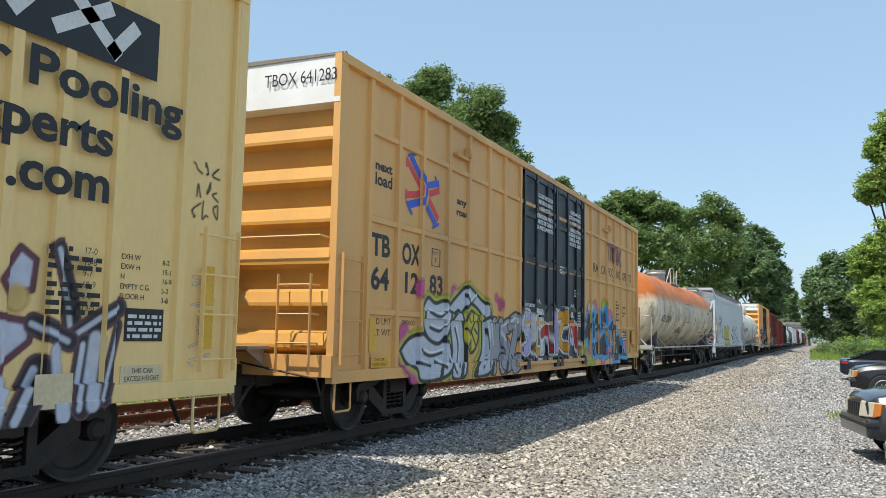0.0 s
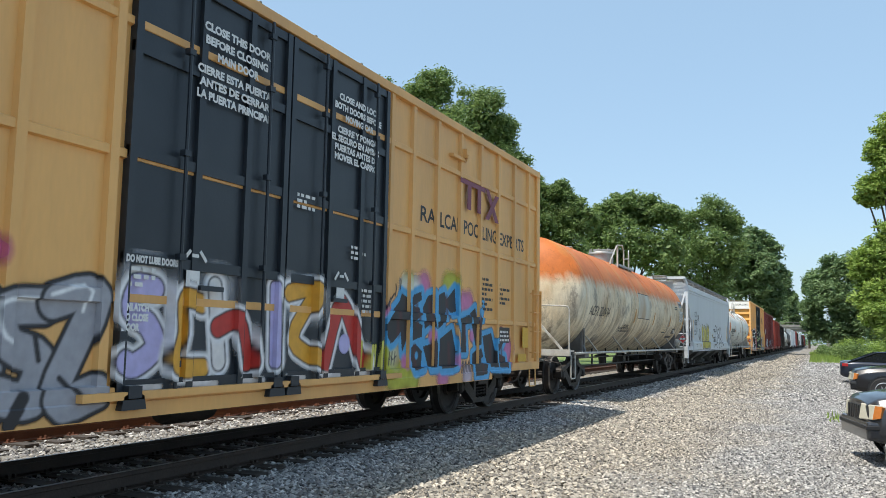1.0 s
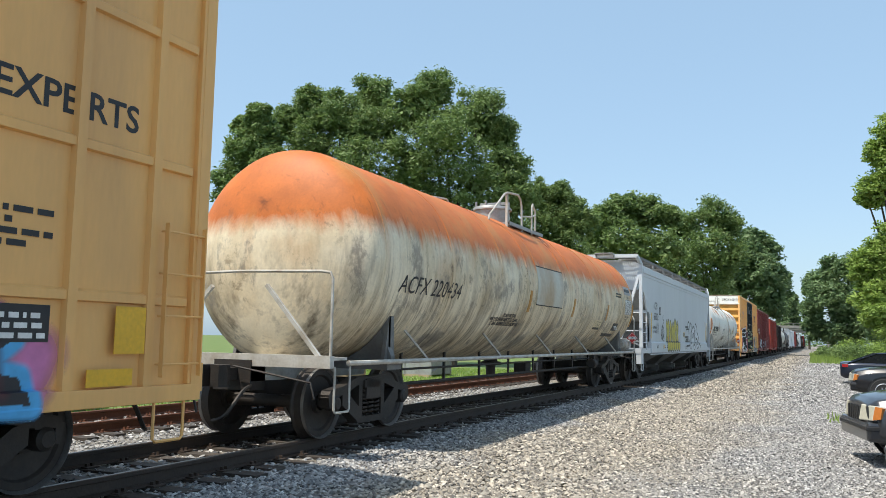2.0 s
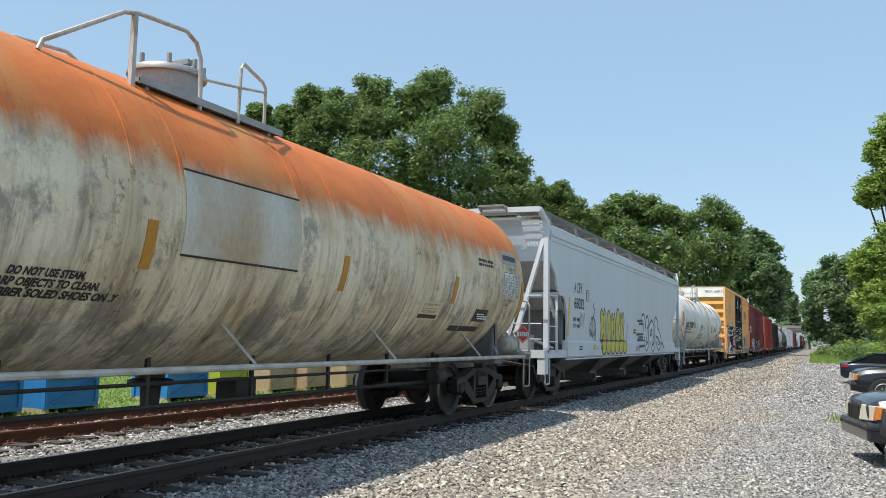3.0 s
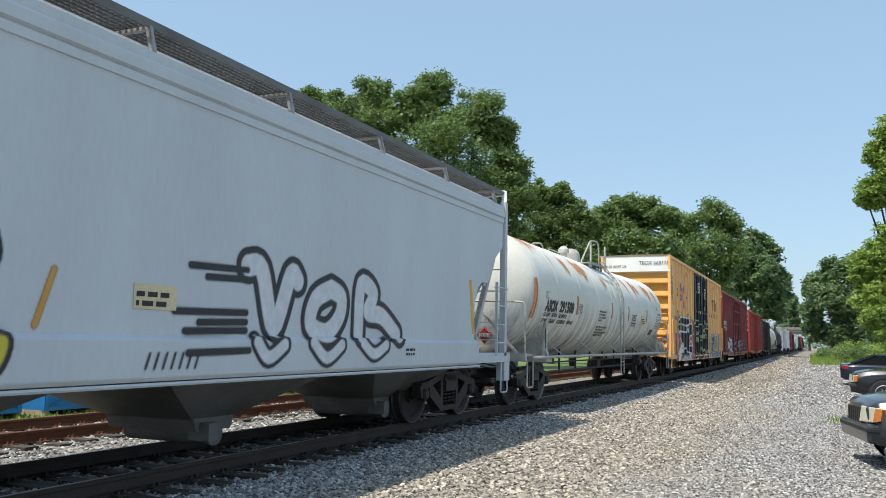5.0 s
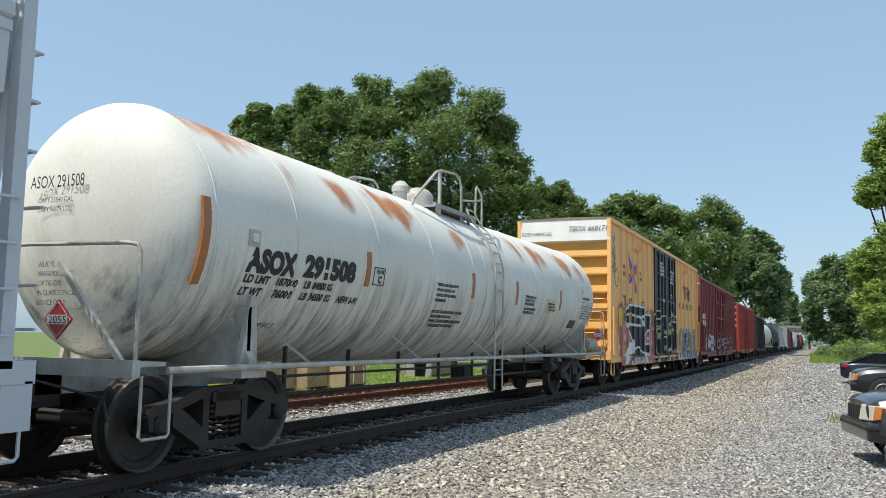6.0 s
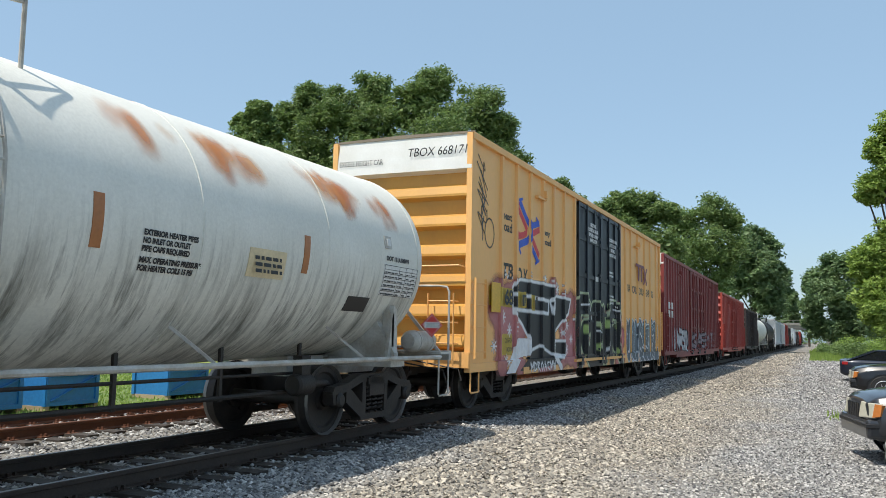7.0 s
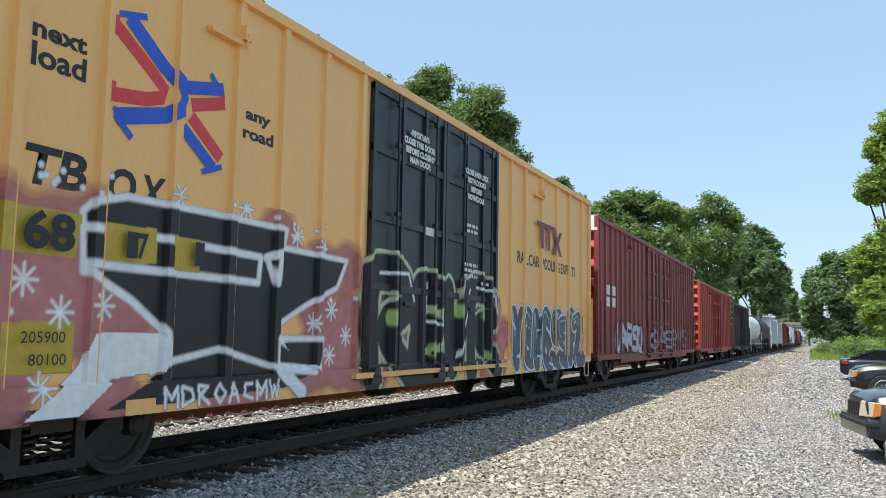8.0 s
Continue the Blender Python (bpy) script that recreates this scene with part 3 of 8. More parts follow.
def relief(posts, door, panel=0.055, rib=0.06, bands=()):
    """How far the painted side stands out, for sprayed paint."""
    def depth(y, z):
        x = np.full(y.shape, HW - panel)
        for p in posts:
            x = np.where(np.abs(y - p) < rib, HW, x)
        for q in bands:
            x = np.where(np.abs(z - q) < 0.065, np.maximum(x, HW - 0.009), x)
        x = np.where((y > door[0]) & (y < door[1]), HW - 0.02, x)
        if door:
            for lo, hi in ((door[0] + 0.03, sum(door) / 2 - 0.015), (sum(door) / 2 + 0.015, door[1] - 0.03)):
                for q in (lo, lo + (hi - lo) * 0.36, lo + (hi - lo) * 0.68, hi - 0.09):
                    x = np.where((y > q - 0.01) & (y < q + 0.1), HW + 0.03, x)
                for q in (lo + 0.28 * (hi - lo), lo + 0.82 * (hi - lo)):
                    x = np.where(np.abs(y - q) < 0.05, HW + 0.085, x)
        x = np.where(z < 0.92, HW + 0.01, x)
        return np.where((z < 0.78) & (y > 2.9), HW + 0.022, x)
    return depth


# ---- tank cars ----
def tank_material(name, base, stain, top_rust=None, rust_from=3.3, streak_amount=0.6, patches=0.0, low_grime=(0.10, 0.085, 0.06), clean=(3.4, 1.6)):
    """Painted tank plate: run-down grime in streaks, rust over the crown or in patches."""
    m = bpy.data.materials.new(name)
    m.use_nodes = True
    n, l = m.node_tree.nodes, m.node_tree.links
    b = n["Principled BSDF"]
    b.inputs["Roughness"].default_value = 0.6
    co, sep = n.new("ShaderNodeTexCoord"), n.new("ShaderNodeSeparateXYZ")
    l.new(co.outputs["Object"], sep.inputs[0])

    def tex(scale, stretch, detail=6, rough=0.6):
        mp, t = n.new("ShaderNodeMapping"), n.new("ShaderNodeTexNoise")
        mp.inputs["Scale"].default_value = stretch
        l.new(co.outputs["Object"], mp.inputs[0])
        l.new(mp.outputs[0], t.inputs["Vector"])
        t.inputs["Scale"].default_value, t.inputs["Detail"].default_value, t.inputs["Roughness"].default_value = scale, detail, rough
        return t.outputs[0]

    def span(value, a, b_, lo=0.0, hi=1.0):
        r = n.new("ShaderNodeMapRange")
        for i, q in enumerate((a, b_, lo, hi)):
            r.inputs[i + 1].default_value = q
        l.new(value, r.inputs[0])
        return r.outputs[0]

    def calc(op, a, b_):
        q = n.new("ShaderNodeMath")
        q.operation = op
        for i, w in enumerate((a, b_)):
            if isinstance(w, float):
                q.inputs[i].default_value = w
            else:
                l.new(w, q.inputs[i])
        return q.outputs[0]

    def blend(f, a, b_):
        q = n.new("ShaderNodeMix")
        q.data_type = "RGBA"
        l.new(f, q.inputs[0])
        for i, w in ((6, a), (7, b_)):
            if isinstance(w, tuple):
                q.inputs[i].default_value = (*w, 1)
            else:
                l.new(w, q.inputs[i])
        return q.outputs[2]

    z = sep.outputs["Z"]
    runs = tex(2.2, (0.35, 1.6, 0.16), 7, 0.7)
    thin = tex(7.0, (0.3, 1.5, 0.12), 4, 0.7)
    cloud = tex(0.9, (1, 1, 1), 5)
    col = blend(span(cloud, 0.35, 0.7), base, stain)
    drips = calc("MULTIPLY", span(runs, 0.46, 0.68), span(z, *clean))
    col = blend(calc("MULTIPLY", drips, streak_amount), col, low_grime)
    fine = calc("MULTIPLY", span(thin, 0.52, 0.7), span(z, clean[0] + 0.2, clean[1] + 0.2))
    col = blend(calc("MULTIPLY", fine, streak_amount * 0.8), col, tuple(c * 0.7 for c in low_grime))
    if top_rust:
        edge = calc("ADD", z, calc("MULTIPLY", calc("SUBTRACT", runs, 0.5), 0.75))
        rust = blend(span(tex(1.6, (1, 0.6, 1), 6, 0.65), 0.35, 0.65), top_rust, tuple(c * 1.35 for c in top_rust))
        rust = blend(span(thin, 0.6, 0.75), rust, tuple(c * 0.45 for c in top_rust))
        col = blend(span(edge, rust_from - 0.16, rust_from + 0.12), col, rust)
        wash = calc("MULTIPLY", span(tex(0.7, (1, 1.3, 0.5), 5, 0.6), 0.5, 0.62), span(z, 2.2, 3.1))
        col = blend(calc("MULTIPLY", wash, 0.75), col, (0.50, 0.22, 0.06))
        scuff = calc("MULTIPLY", span(tex(1.3, (1, 0.8, 0.6), 8, 0.75), 0.52, 0.6), span(z, 3.2, 2.7))
        col = blend(calc("MULTIPLY", scuff, 0.72), col, (0.19, 0.165, 0.14))
    if patches:
        spots = calc("ADD", tex(0.55, (1, 1, 0.5), 3, 0.5), calc("MULTIPLY", calc("SUBTRACT", thin, 0.5), 0.25))
        f = calc("MULTIPLY", span(spots, patches, patches + 0.07), span(z, 3.1, 3.55))
        col = blend(f, col, (0.36, 0.13, 0.035))
    if top_rust:
        flecks = calc("MULTIPLY", span(tex(5.5, (0.6, 1, 0.7), 8, 0.8), 0.56, 0.62), span(cloud, 0.4, 0.62))
        col = blend(calc("MULTIPLY", flecks, span(z, 3.5, 2.9, 0.0, 0.75)), col, (0.10, 0.065, 0.04))
    grainy = tex(28.0, (1, 1, 1), 3)
    hue = n.new("ShaderNodeHueSaturation")
    l.new(col, hue.inputs["Color"])
    l.new(span(grainy, 0, 1, 0.85, 1.15), hue.inputs["Value"])
    l.new(hue.outputs[0], b.inputs["Base Color"])
    bp = n.new("ShaderNodeBump")
    bp.inputs["Strength"].default_value, bp.inputs["Distance"].default_value = 0.12, 0.03
    l.new(cloud, bp.inputs["Height"])
    l.new(bp.outputs[0], b.inputs["Normal"])
    return m


def tank_depth(cz, r, off=0.0):
    def depth(y, z):
        return np.sqrt(np.maximum(r * r - (z - cz) ** 2, 0.01)) + off
    return depth


def wrapped(words, mat, car, y, z, size, cz, r, width=None, slant=0.0, bold=0.0):
    """Lettering bent round the shell."""
    ob = lettering(words, mat, car, (0, y, z), size, SIDE, width, bold=bold, slant=slant)
    for v in ob.data.vertices:
        v.co.x = math.sqrt(max(r * r - (v.co.z - cz) ** 2, 0.01)) + 0.006
    return ob


def patch(car, mat, y0, z0, y1, z1, cz, r, name="reflector", label=""):
    s, n = Shape(), 6
    zs = [z0 + (z1 - z0) * i / n for i in range(n + 1)]
    xs = [math.sqrt(max(r * r - (q - cz) ** 2, 0.01)) for q in zs]
    verts = [w for x, z in zip(xs, zs) for w in ((x + 0.008, y0, z), (x + 0.008, y1, z), (x - 0.02, y1, z), (x - 0.02, y0, z))]
    faces = [(4 * i + k, 4 * i + (k + 1) % 4, 4 * i + 4 + (k + 1) % 4, 4 * i + 4 + k) for i in range(n) for k in range(4)]
    s.add(verts, faces + [(3, 2, 1, 0), (4 * n, 4 * n + 1, 4 * n + 2, 4 * n + 3)])
    return part(name, s, mat, car, label)


def placard(car, m, digits):
    p = new("placard", Shape().prism([(0, -0.19), (0.19, 0), (0, 0.19), (-0.19, 0)], -0.006, 0.006, "xz").mesh("placard", PLACARD))
    p.parent, p.matrix_basis = car, m
    tagged(p, "red diamond hazard placard")
    q = part("number_strip", Shape().box(-0.13, 0.13, -0.012, -0.007, -0.045, 0.045), WHITE, p)
    lettering(digits, BLACK, p, (-0.115, -0.016, -0.035), 0.07, END, 0.23)
    rim = Shape()
    for a, b in (((0, -0.165), (0.165, 0)), ((0.165, 0), (0, 0.165)), ((0, 0.165), (-0.165, 0)), ((-0.165, 0), (0, -0.165))):
        rim.bar((a[0], -0.01, a[1]), (b[0], -0.01, b[1]), 0.008, 0.004)
    part("border", rim, WHITE, p)


def middle(y, length):
    """1 halfway along a car, 0 at its ends."""
    return max(0.0, 1 - abs(y - length / 2) / (length / 2 - 1.2))


def tank_car(label, paint, frame_paint, length, cz, r, seams, trucks=1.85, group="tank cars of the train", manway="plain", ladder_y=None, head=0.55, saddle_paint=None, deck=1.9, droop=0.0, tail=None):
    car = tagged(new("tank_car"), label, "railway wagon", group)
    y0, y1 = head, length - (head if tail is None else tail)
    h = 0.62
    prof = [(0.01, y0)]
    prof += [(r * math.sin(t), y0 + h * (1 - math.cos(t))) for t in [math.pi / 2 * i / 10 for i in range(1, 11)]]
    for i in range(1, 40):
        prof.append((r, y0 + h + (y1 - y0 - 2 * h) * i / 40))
    prof += [(r * math.cos(t), y1 - h + h * math.sin(t)) for t in [math.pi / 2 * i / 10 for i in range(0, 10)]] + [(0.01, y1)]
    shell = [part("tank", Shape().lathe(prof, (0, 0, cz), "y", 64), paint, car)]
    for y in seams:
        shell.append(part("seam", Shape().lathe([(r - 0.02, -0.022), (r + 0.007, -0.014), (r + 0.007, 0.014), (r - 0.02, 0.022)], (0, y, cz), "y", 64), paint, car))
    for ob in shell if droop else ():
        for v in ob.data.vertices:
            k = middle(v.co.y, length)
            wide = (r + droop / 2 * k) / r
            v.co.x, v.co.z = v.co.x * wide, cz - droop * k + (v.co.z - cz) * wide
    low = cz - r
    for d, ye in ((-1, 0.0), (1, length)):
        yi = ye - d * 1.0
        sill = Shape().box(-0.3, 0.3, ye + d * 0.0, ye - d * 3.0, 0.78, 1.06)
        sill.box(-1.5, 1.5, ye, ye - d * 0.1, 0.98, 1.14).box(-1.5, 1.5, ye - d * 0.1, ye - d * 0.42, 1.08, 1.12)
        part("end_sill", sill, frame_paint, car)
        saddle = Shape()
        ys = ye - d * trucks
        arc = [(r * 1.01 * math.sin(t), cz - r * 1.01 * math.cos(t)) for t in [radians(q) for q in range(-62, 63, 8)]]
        saddle.prism([(-1.42, 1.0), (-1.42, 1.12)] + arc[1:-1] + [(1.42, 1.12), (1.42, 1.0)], ys - 0.06, ys + 0.06, "xz")
        saddle.box(-1.45, 1.45, ys - 0.22, ys + 0.22, 0.92, 1.04)
        part("saddle", saddle, saddle_paint or frame_paint, car)
        for s in (1, -1):
            rail = [(s * 1.47, ye - d * 0.06, 1.1), (s * 1.47, ye - d * 0.06, 2.12), (s * 1.43, ye - d * 0.06, 2.2), (s * 1.3, ye - d * 0.06, 2.22), (0.0, ye - d * 0.06, 2.24)]
            part("end_handrail", Shape().tube(rail, 0.02, 8), frame_paint, car)
            brace = Shape().bar((s * 1.3, ye - d * 0.06, 1.12), (s * 0.45, ye - d * 0.06, 2.05), 0.05, 0.05)
            part("end_brace", brace, frame_paint, car)
            stirrup(car, s * 1.5, min(ye - d * 0.12, ye - d * 0.5), max(ye - d * 0.12, ye - d * 0.5), 1.0, 0.42, frame_paint)
            bol = Shape().prism([(ys - 0.16, 1.04), (ys + 0.16, 1.04), (ys + 0.12, 1.75), (ys + 0.02, 1.82)], s * 1.3, s * 1.36)
            bol.box(s * 1.2, s * 1.36, ys - 0.03, ys + 0.03, 1.04, 1.7)
            part("gusset", bol, saddle_paint or frame_paint, car)
        coupler(car, ye, d, 0.5)
        truck(car, ye - d * trucks)
    for s in (1, -1):
        part("side_rail", Shape().tube([(s * 1.5, 0.45, 1.04), (s * 1.5, length - 0.45, 1.04)], 0.034, 8), frame_paint, car)
        k = int(length / 3.2)
        for i in range(k):
            st = Shape()
            y = 2.9 + (length - 5.8) * i / (k - 1)
            st.bar((s * 1.5, y, 1.05), (s * math.sqrt(max(r * r - (1.5 - cz) ** 2, 0.1)), y - 0.28, 1.5), 0.045, 0.03)
            part("rail_strut", st, frame_paint, car)
    tank = Shape().lathe([(0.0, 0.0), (0.12, 0.02), (0.17, 0.1), (0.17, 0.72), (0.12, 0.8), (0.0, 0.82)], (1.2, length - 1.05, 1.29), "y", 18)
    for y in (length - 0.88, length - 0.45):
        tank.lathe([(0.168, 0), (0.18, 0), (0.18, 0.04), (0.168, 0.04)], (1.2, y, 1.29), "y", 18)
    part("air_reservoir", tank, frame_paint, car)
    cyl = Shape().lathe([(0.0, 0.0), (0.11, 0.0), (0.14, 0.03), (0.14, 0.34), (0.1, 0.4), (0.05, 0.42), (0.04, 0.8), (0.0, 0.8)], (0.95, length - trucks - 1.95, 0.72), "y", 16)
    cyl.box(0.88, 1.02, length - trucks - 1.85, length - trucks - 1.65, 0.85, 1.1).tube([(0.95, length - trucks - 1.2, 0.72), (0.6, length - trucks - 0.3, 0.6)], 0.02)
    part("brake_cylinder", cyl, STEEL, car)
    rig = Shape().tube([(0.75, 2.6, 0.62), (0.75, length - 2.6, 0.62)], 0.03).tube([(0.75, 2.6, 0.86), (0.75, length - 2.6, 0.86)], 0.02)
    for i in range(8):
        y = 3.4 + (length - 6.8) * i / 7
        rig.box(0.73, 0.77, y, y + 0.05, 0.58, low + 0.25)
    rig.box(0.3, 0.6, length / 2 + 0.8, length / 2 + 1.2, 0.6, 0.85)
    part("brake_rigging", rig, STEEL, car)
    valve = Shape().lathe([(0.16, 0.0), (0.16, -0.12), (0.26, -0.14), (0.26, -0.2), (0.12, -0.22), (0.1, -0.5)], (0, length / 2, low + 0.05), "z", 16)
    part("outlet_valve", valve, STEEL, car)
    top = cz + r
    ym = length / 2
    if manway == "plain":
        noz = Shape().lathe([(0.42, -0.1), (0.42, 0.36), (0.47, 0.36), (0.47, 0.4), (0.44, 0.44), (0.2, 0.47), (0.0, 0.48)], (0, ym, top - 0.05), "z", 24)
        for i in range(8):
            t = i * math.pi / 4
            noz.lathe([(0.025, 0.0), (0.03, 0.02), (0.03, 0.12), (0.0, 0.13)], (0.42 * math.cos(t), ym + 0.42 * math.sin(t), top + 0.38), "z", 6)
        noz.bar((-0.3, ym, top + 0.48), (0.35, ym, top + 0.48), 0.09, 0.06)
    else:
        noz = Shape().lathe([(0.3, -0.1), (0.3, 0.2)] + [(0.3 * math.cos(t), 0.2 + 0.22 * math.sin(t)) for t in [math.pi / 2 * i / 6 for i in range(1, 6)]] + [(0.01, 0.42)], (0, ym - 0.25, top - 0.05), "z", 20)
        noz.lathe([(0.12, -0.1), (0.12, 0.2), (0.17, 0.2), (0.17, 0.3), (0.08, 0.4), (0.0, 0.42)], (0, ym - 1.0, top - 0.04), "z", 12)
        noz.tube([(0.05, ym + 0.1, top + 0.1), (0.1, ym + 0.3, top + 0.12)], 0.05)
    part("manway", noz, frame_paint if manway != "plain" else GALV, car)
    plat = Shape()
    for s in (1, -1):
        plat.box(s * 0.42, s * 0.92, ym - 1.35, ym + deck - 0.8, top - 0.21, top - 0.17)
        plat.box(s * 0.9, s * 0.93, ym - 1.35, ym + deck - 0.8, top - 0.23, top - 0.15)
        plat.bar((s * 0.85, ym - 1.2, top - 0.4), (s * 0.85, ym - 1.2, top - 0.2), 0.05, 0.05)
        plat.bar((s * 0.85, ym + deck - 1.0, top - 0.4), (s * 0.85, ym + deck - 1.0, top - 0.2), 0.05, 0.05)
    part("top_platform", plat, GALV, car)
    for s in (1, -1):
        y0_, on = (ym - 2.55 if manway == "plain" else ym - 2.3), cz + math.sqrt(r * r - 0.81)
        loop = [(s * 0.9, y0_, on), (s * 0.9, y0_ + 0.04, on + 0.1), (s * 0.9, y0_ + 0.95, top + 0.42), (s * 0.9, y0_ + 1.15, top + 0.48), (s * 0.9, y0_ + 1.85, top + 0.54), (s * 0.9, y0_ + 2.02, top + 0.46), (s * 0.9, y0_ + 2.1, top + 0.3), (s * 0.9, y0_ + 2.12, on)]
        part("top_handrail", Shape().tube(loop, 0.024, 8).bar((s * 0.9, y0_ + 1.1, on - 0.05), (s * 0.9, y0_ + 1.1, top + 0.47), 0.05, 0.05), frame_paint, car)
        gy = y0_ + 2.75
        gate = [(s * 0.93, gy, on), (s * 0.93, gy + 0.02, top + 0.4), (s * 0.93, gy + 0.07, top + 0.47), (s * 0.8, gy + 0.62, top + 0.42), (s * 0.8, gy + 0.68, top + 0.36), (s * 0.8, gy + 0.68, on)]
        part("ladder_hoop", Shape().tube(gate, 0.022, 8).tube([(s * 0.9, y0_ + 2.1, top + 0.08), (s * 0.93, gy, top + 0.16), (s * 0.8, gy + 0.66, top + 0.3)], 0.018), frame_paint, car)
        if ladder_y:
            pts = [(s * 1.52, 0.45), (s * 1.52, 1.75)] + [(s * (r + 0.1) * math.cos(t), cz + (r + 0.1) * math.sin(t)) for t in [radians(q) for q in (0, 12, 24, 36, 48)]] + [(s * 0.9, top - 0.05)]
            lad = Shape()
            for dy in (0.0, 0.42):
                lad.tube([(x, ladder_y + dy, z) for x, z in smooth_line(pts, 3) for x, z in ((x, z),)], 0.018, 6)
            sm = smooth_line(pts, 3)
            for q in sm[1::2]:
                lad.tube([(q.x, ladder_y, q.y), (q.x, ladder_y + 0.42, q.y)], 0.013, 6)
            part("side_ladder", lad, frame_paint, car)
    return car


# ---- covered hopper ----
def hopper_car(label, paint, dark, length=18.9, top=4.02, group="hopper cars of the train", walk_paint=None):
    car = tagged(new("hopper_car"), label, "railway wagon", group)
    walk_paint = walk_paint or paint
    hw = 1.51
    fa, fb = 0.45, 1.85                       # where the side sheet starts at the top and lower down
    edge = [(fa - 0.03, top), (fa, 3.2), (fa + 0.44, 2.92), (fa + 0.61, 2.62), (fa + 0.78, 2.45), (fa + 1.07, 2.45), (fa + 1.25, 2.34), (fb, 2.07), (fb + 0.03, 1.7), (fb, 1.2)]
    side = edge + [(length - y, z) for y, z in edge[::-1]]
    for s in (1, -1):
        part("side_sheet", Shape().prism(side, s * (hw - 0.05), s * hw), paint, car)
        eave = Shape().prism([(s * (hw - 0.06), 3.66), (s * (hw + 0.02), 3.68), (s * (hw + 0.02), 3.76), (s * (hw + 0.0), 3.78), (s * (hw + 0.035), 3.80), (s * (hw + 0.035), 3.90), (s * (hw + 0.01), 3.93), (s * (hw + 0.01), 4.02), (s * (hw - 0.25), 4.10), (s * (hw - 0.25), 3.9)], fa - 0.02, length - fa + 0.02, "xz")
        part("eave", eave, paint, car)
        sill = Shape().prism([(s * (hw - 0.1), 0.96), (s * (hw + 0.03), 0.96), (s * (hw + 0.06), 1.0), (s * (hw + 0.06), 1.34), (s * (hw + 0.0), 1.39), (s * (hw - 0.1), 1.39)], fb - 0.1, length - fb + 0.1, "xz")
        part("side_sill", sill, paint, car, bevel=0.01)
        part("sill_pipe", Shape().tube([(s * (hw + 0.02), fb - 0.2, 0.93), (s * (hw + 0.02), length - fb + 0.2, 0.93)], 0.022, 6), paint, car)
    roof = Shape().prism([(-hw + 0.05, 3.7), (hw - 0.05, 3.7), (hw - 0.05, 4.04), (hw - 0.3, 4.19), (0.7, 4.25), (0, 4.28), (-0.7, 4.25), (-hw + 0.3, 4.19), (-hw + 0.05, 4.04)], fa + 0.015, length - fa - 0.015, "xz")
    part("roof", roof, paint, car)
    hatch = Shape().box(-0.28, 0.28, 1.2, length - 1.2, 4.2, 4.33)
    for i in range(10):
        y = 1.6 + (length - 3.2) * i / 9
        hatch.box(-0.32, 0.32, y - 0.03, y + 0.03, 4.31, 4.37)
    part("hatch_cover", hatch, paint, car)
    # roof walk: bearers and a grating of bars
    for s in (1, -1):
        w = Shape()
        x0, x1 = s * 0.74, s * 1.40
        for i in range(10):
            x = x0 + (x1 - x0) * i / 9
            w.box(x - 0.011, x + 0.011, 0.05, length - 0.05, 4.31, 4.35)
        for i in range(int(length / 0.075)):
            w.box(min(x0, x1), max(x0, x1), 0.1 + i * 0.075, 0.116 + i * 0.075, 4.32, 4.345)
        w.box(s * 1.39, s * 1.41, 0.05, length - 0.05, 4.29, 4.37)
        part("roof_walk", w, dark, car)
        for i in range(9):
            y = 0.7 + (length - 1.4) * i / 8
            br = Shape().bar((s * 1.38, y, 4.31), (s * (hw - 0.06), y, 4.04), 0.04, 0.06).bar((s * 0.6, y, 4.29), (s * 1.39, y, 4.29), 0.05, 0.04)
            part("walk_bracket", br, walk_paint, car)
    for d, ye in ((-1, 0.0), (1, length)):
        def Y(q):
            return ye - d * q
        slope = Shape()
        slope.prism([(Y(fa), top), (Y(fa), 3.2), (Y(fa + 0.1), 3.2), (Y(fa + 0.1), top)], -hw + 0.05, hw - 0.05)
        part("end_sheet", slope, paint, car)
        # the sheet faces down: its shade is painted in as a darker grey
        part("slope_sheet", Shape().prism([(Y(fa), 3.2), (Y(fa + 2.2), 1.35), (Y(fa + 2.3), 1.35), (Y(fa + 0.1), 3.2)], -hw + 0.05, hw - 0.05), SLOPE_SHADED, car, "grimy grey slope sheet, overhang shade in its colour")
        ledge = Shape().box(-hw + 0.06, hw - 0.06, Y(fa + 0.72), Y(fa + 0.84), 2.40, 2.52)
        for x in (-1.25, -0.45, 0.4, 1.2):
            ledge.prism([(Y(fa + 0.8), 2.4), (Y(fa + 1.9), 1.3), (Y(fa + 2.0), 1.3), (Y(fa + 0.95), 2.4)], x, x + 0.05)
        part("end_ledge", ledge, paint, car)
        back = Shape().prism([(Y(fb - 0.2), 1.3), (Y(fb - 0.1), 2.2), (Y(fb + 0.3), 2.2), (Y(fb + 0.5), 1.3)], -hw + 0.1, hw - 0.1)
        for x in (-0.5, 0.5):
            back.bar((x, Y(0.3), 1.2), (x, Y(1.4), 2.5), 0.09, 0.12)
        part("shear_plate", back, dark, car)
        plat = Shape().box(-1.52, 1.52, Y(0.0), Y(0.14), 0.98, 1.16).box(-1.5, 1.5, Y(0.14), Y(1.9), 1.06, 1.12).box(-0.3, 0.3, Y(0), Y(4.0), 0.76, 1.06)
        for s in (1, -1):
            plat.box(s * 1.44, s * 1.53, Y(0.1), Y(1.9), 0.98, 1.16)
        part("end_platform", plat, paint, car)
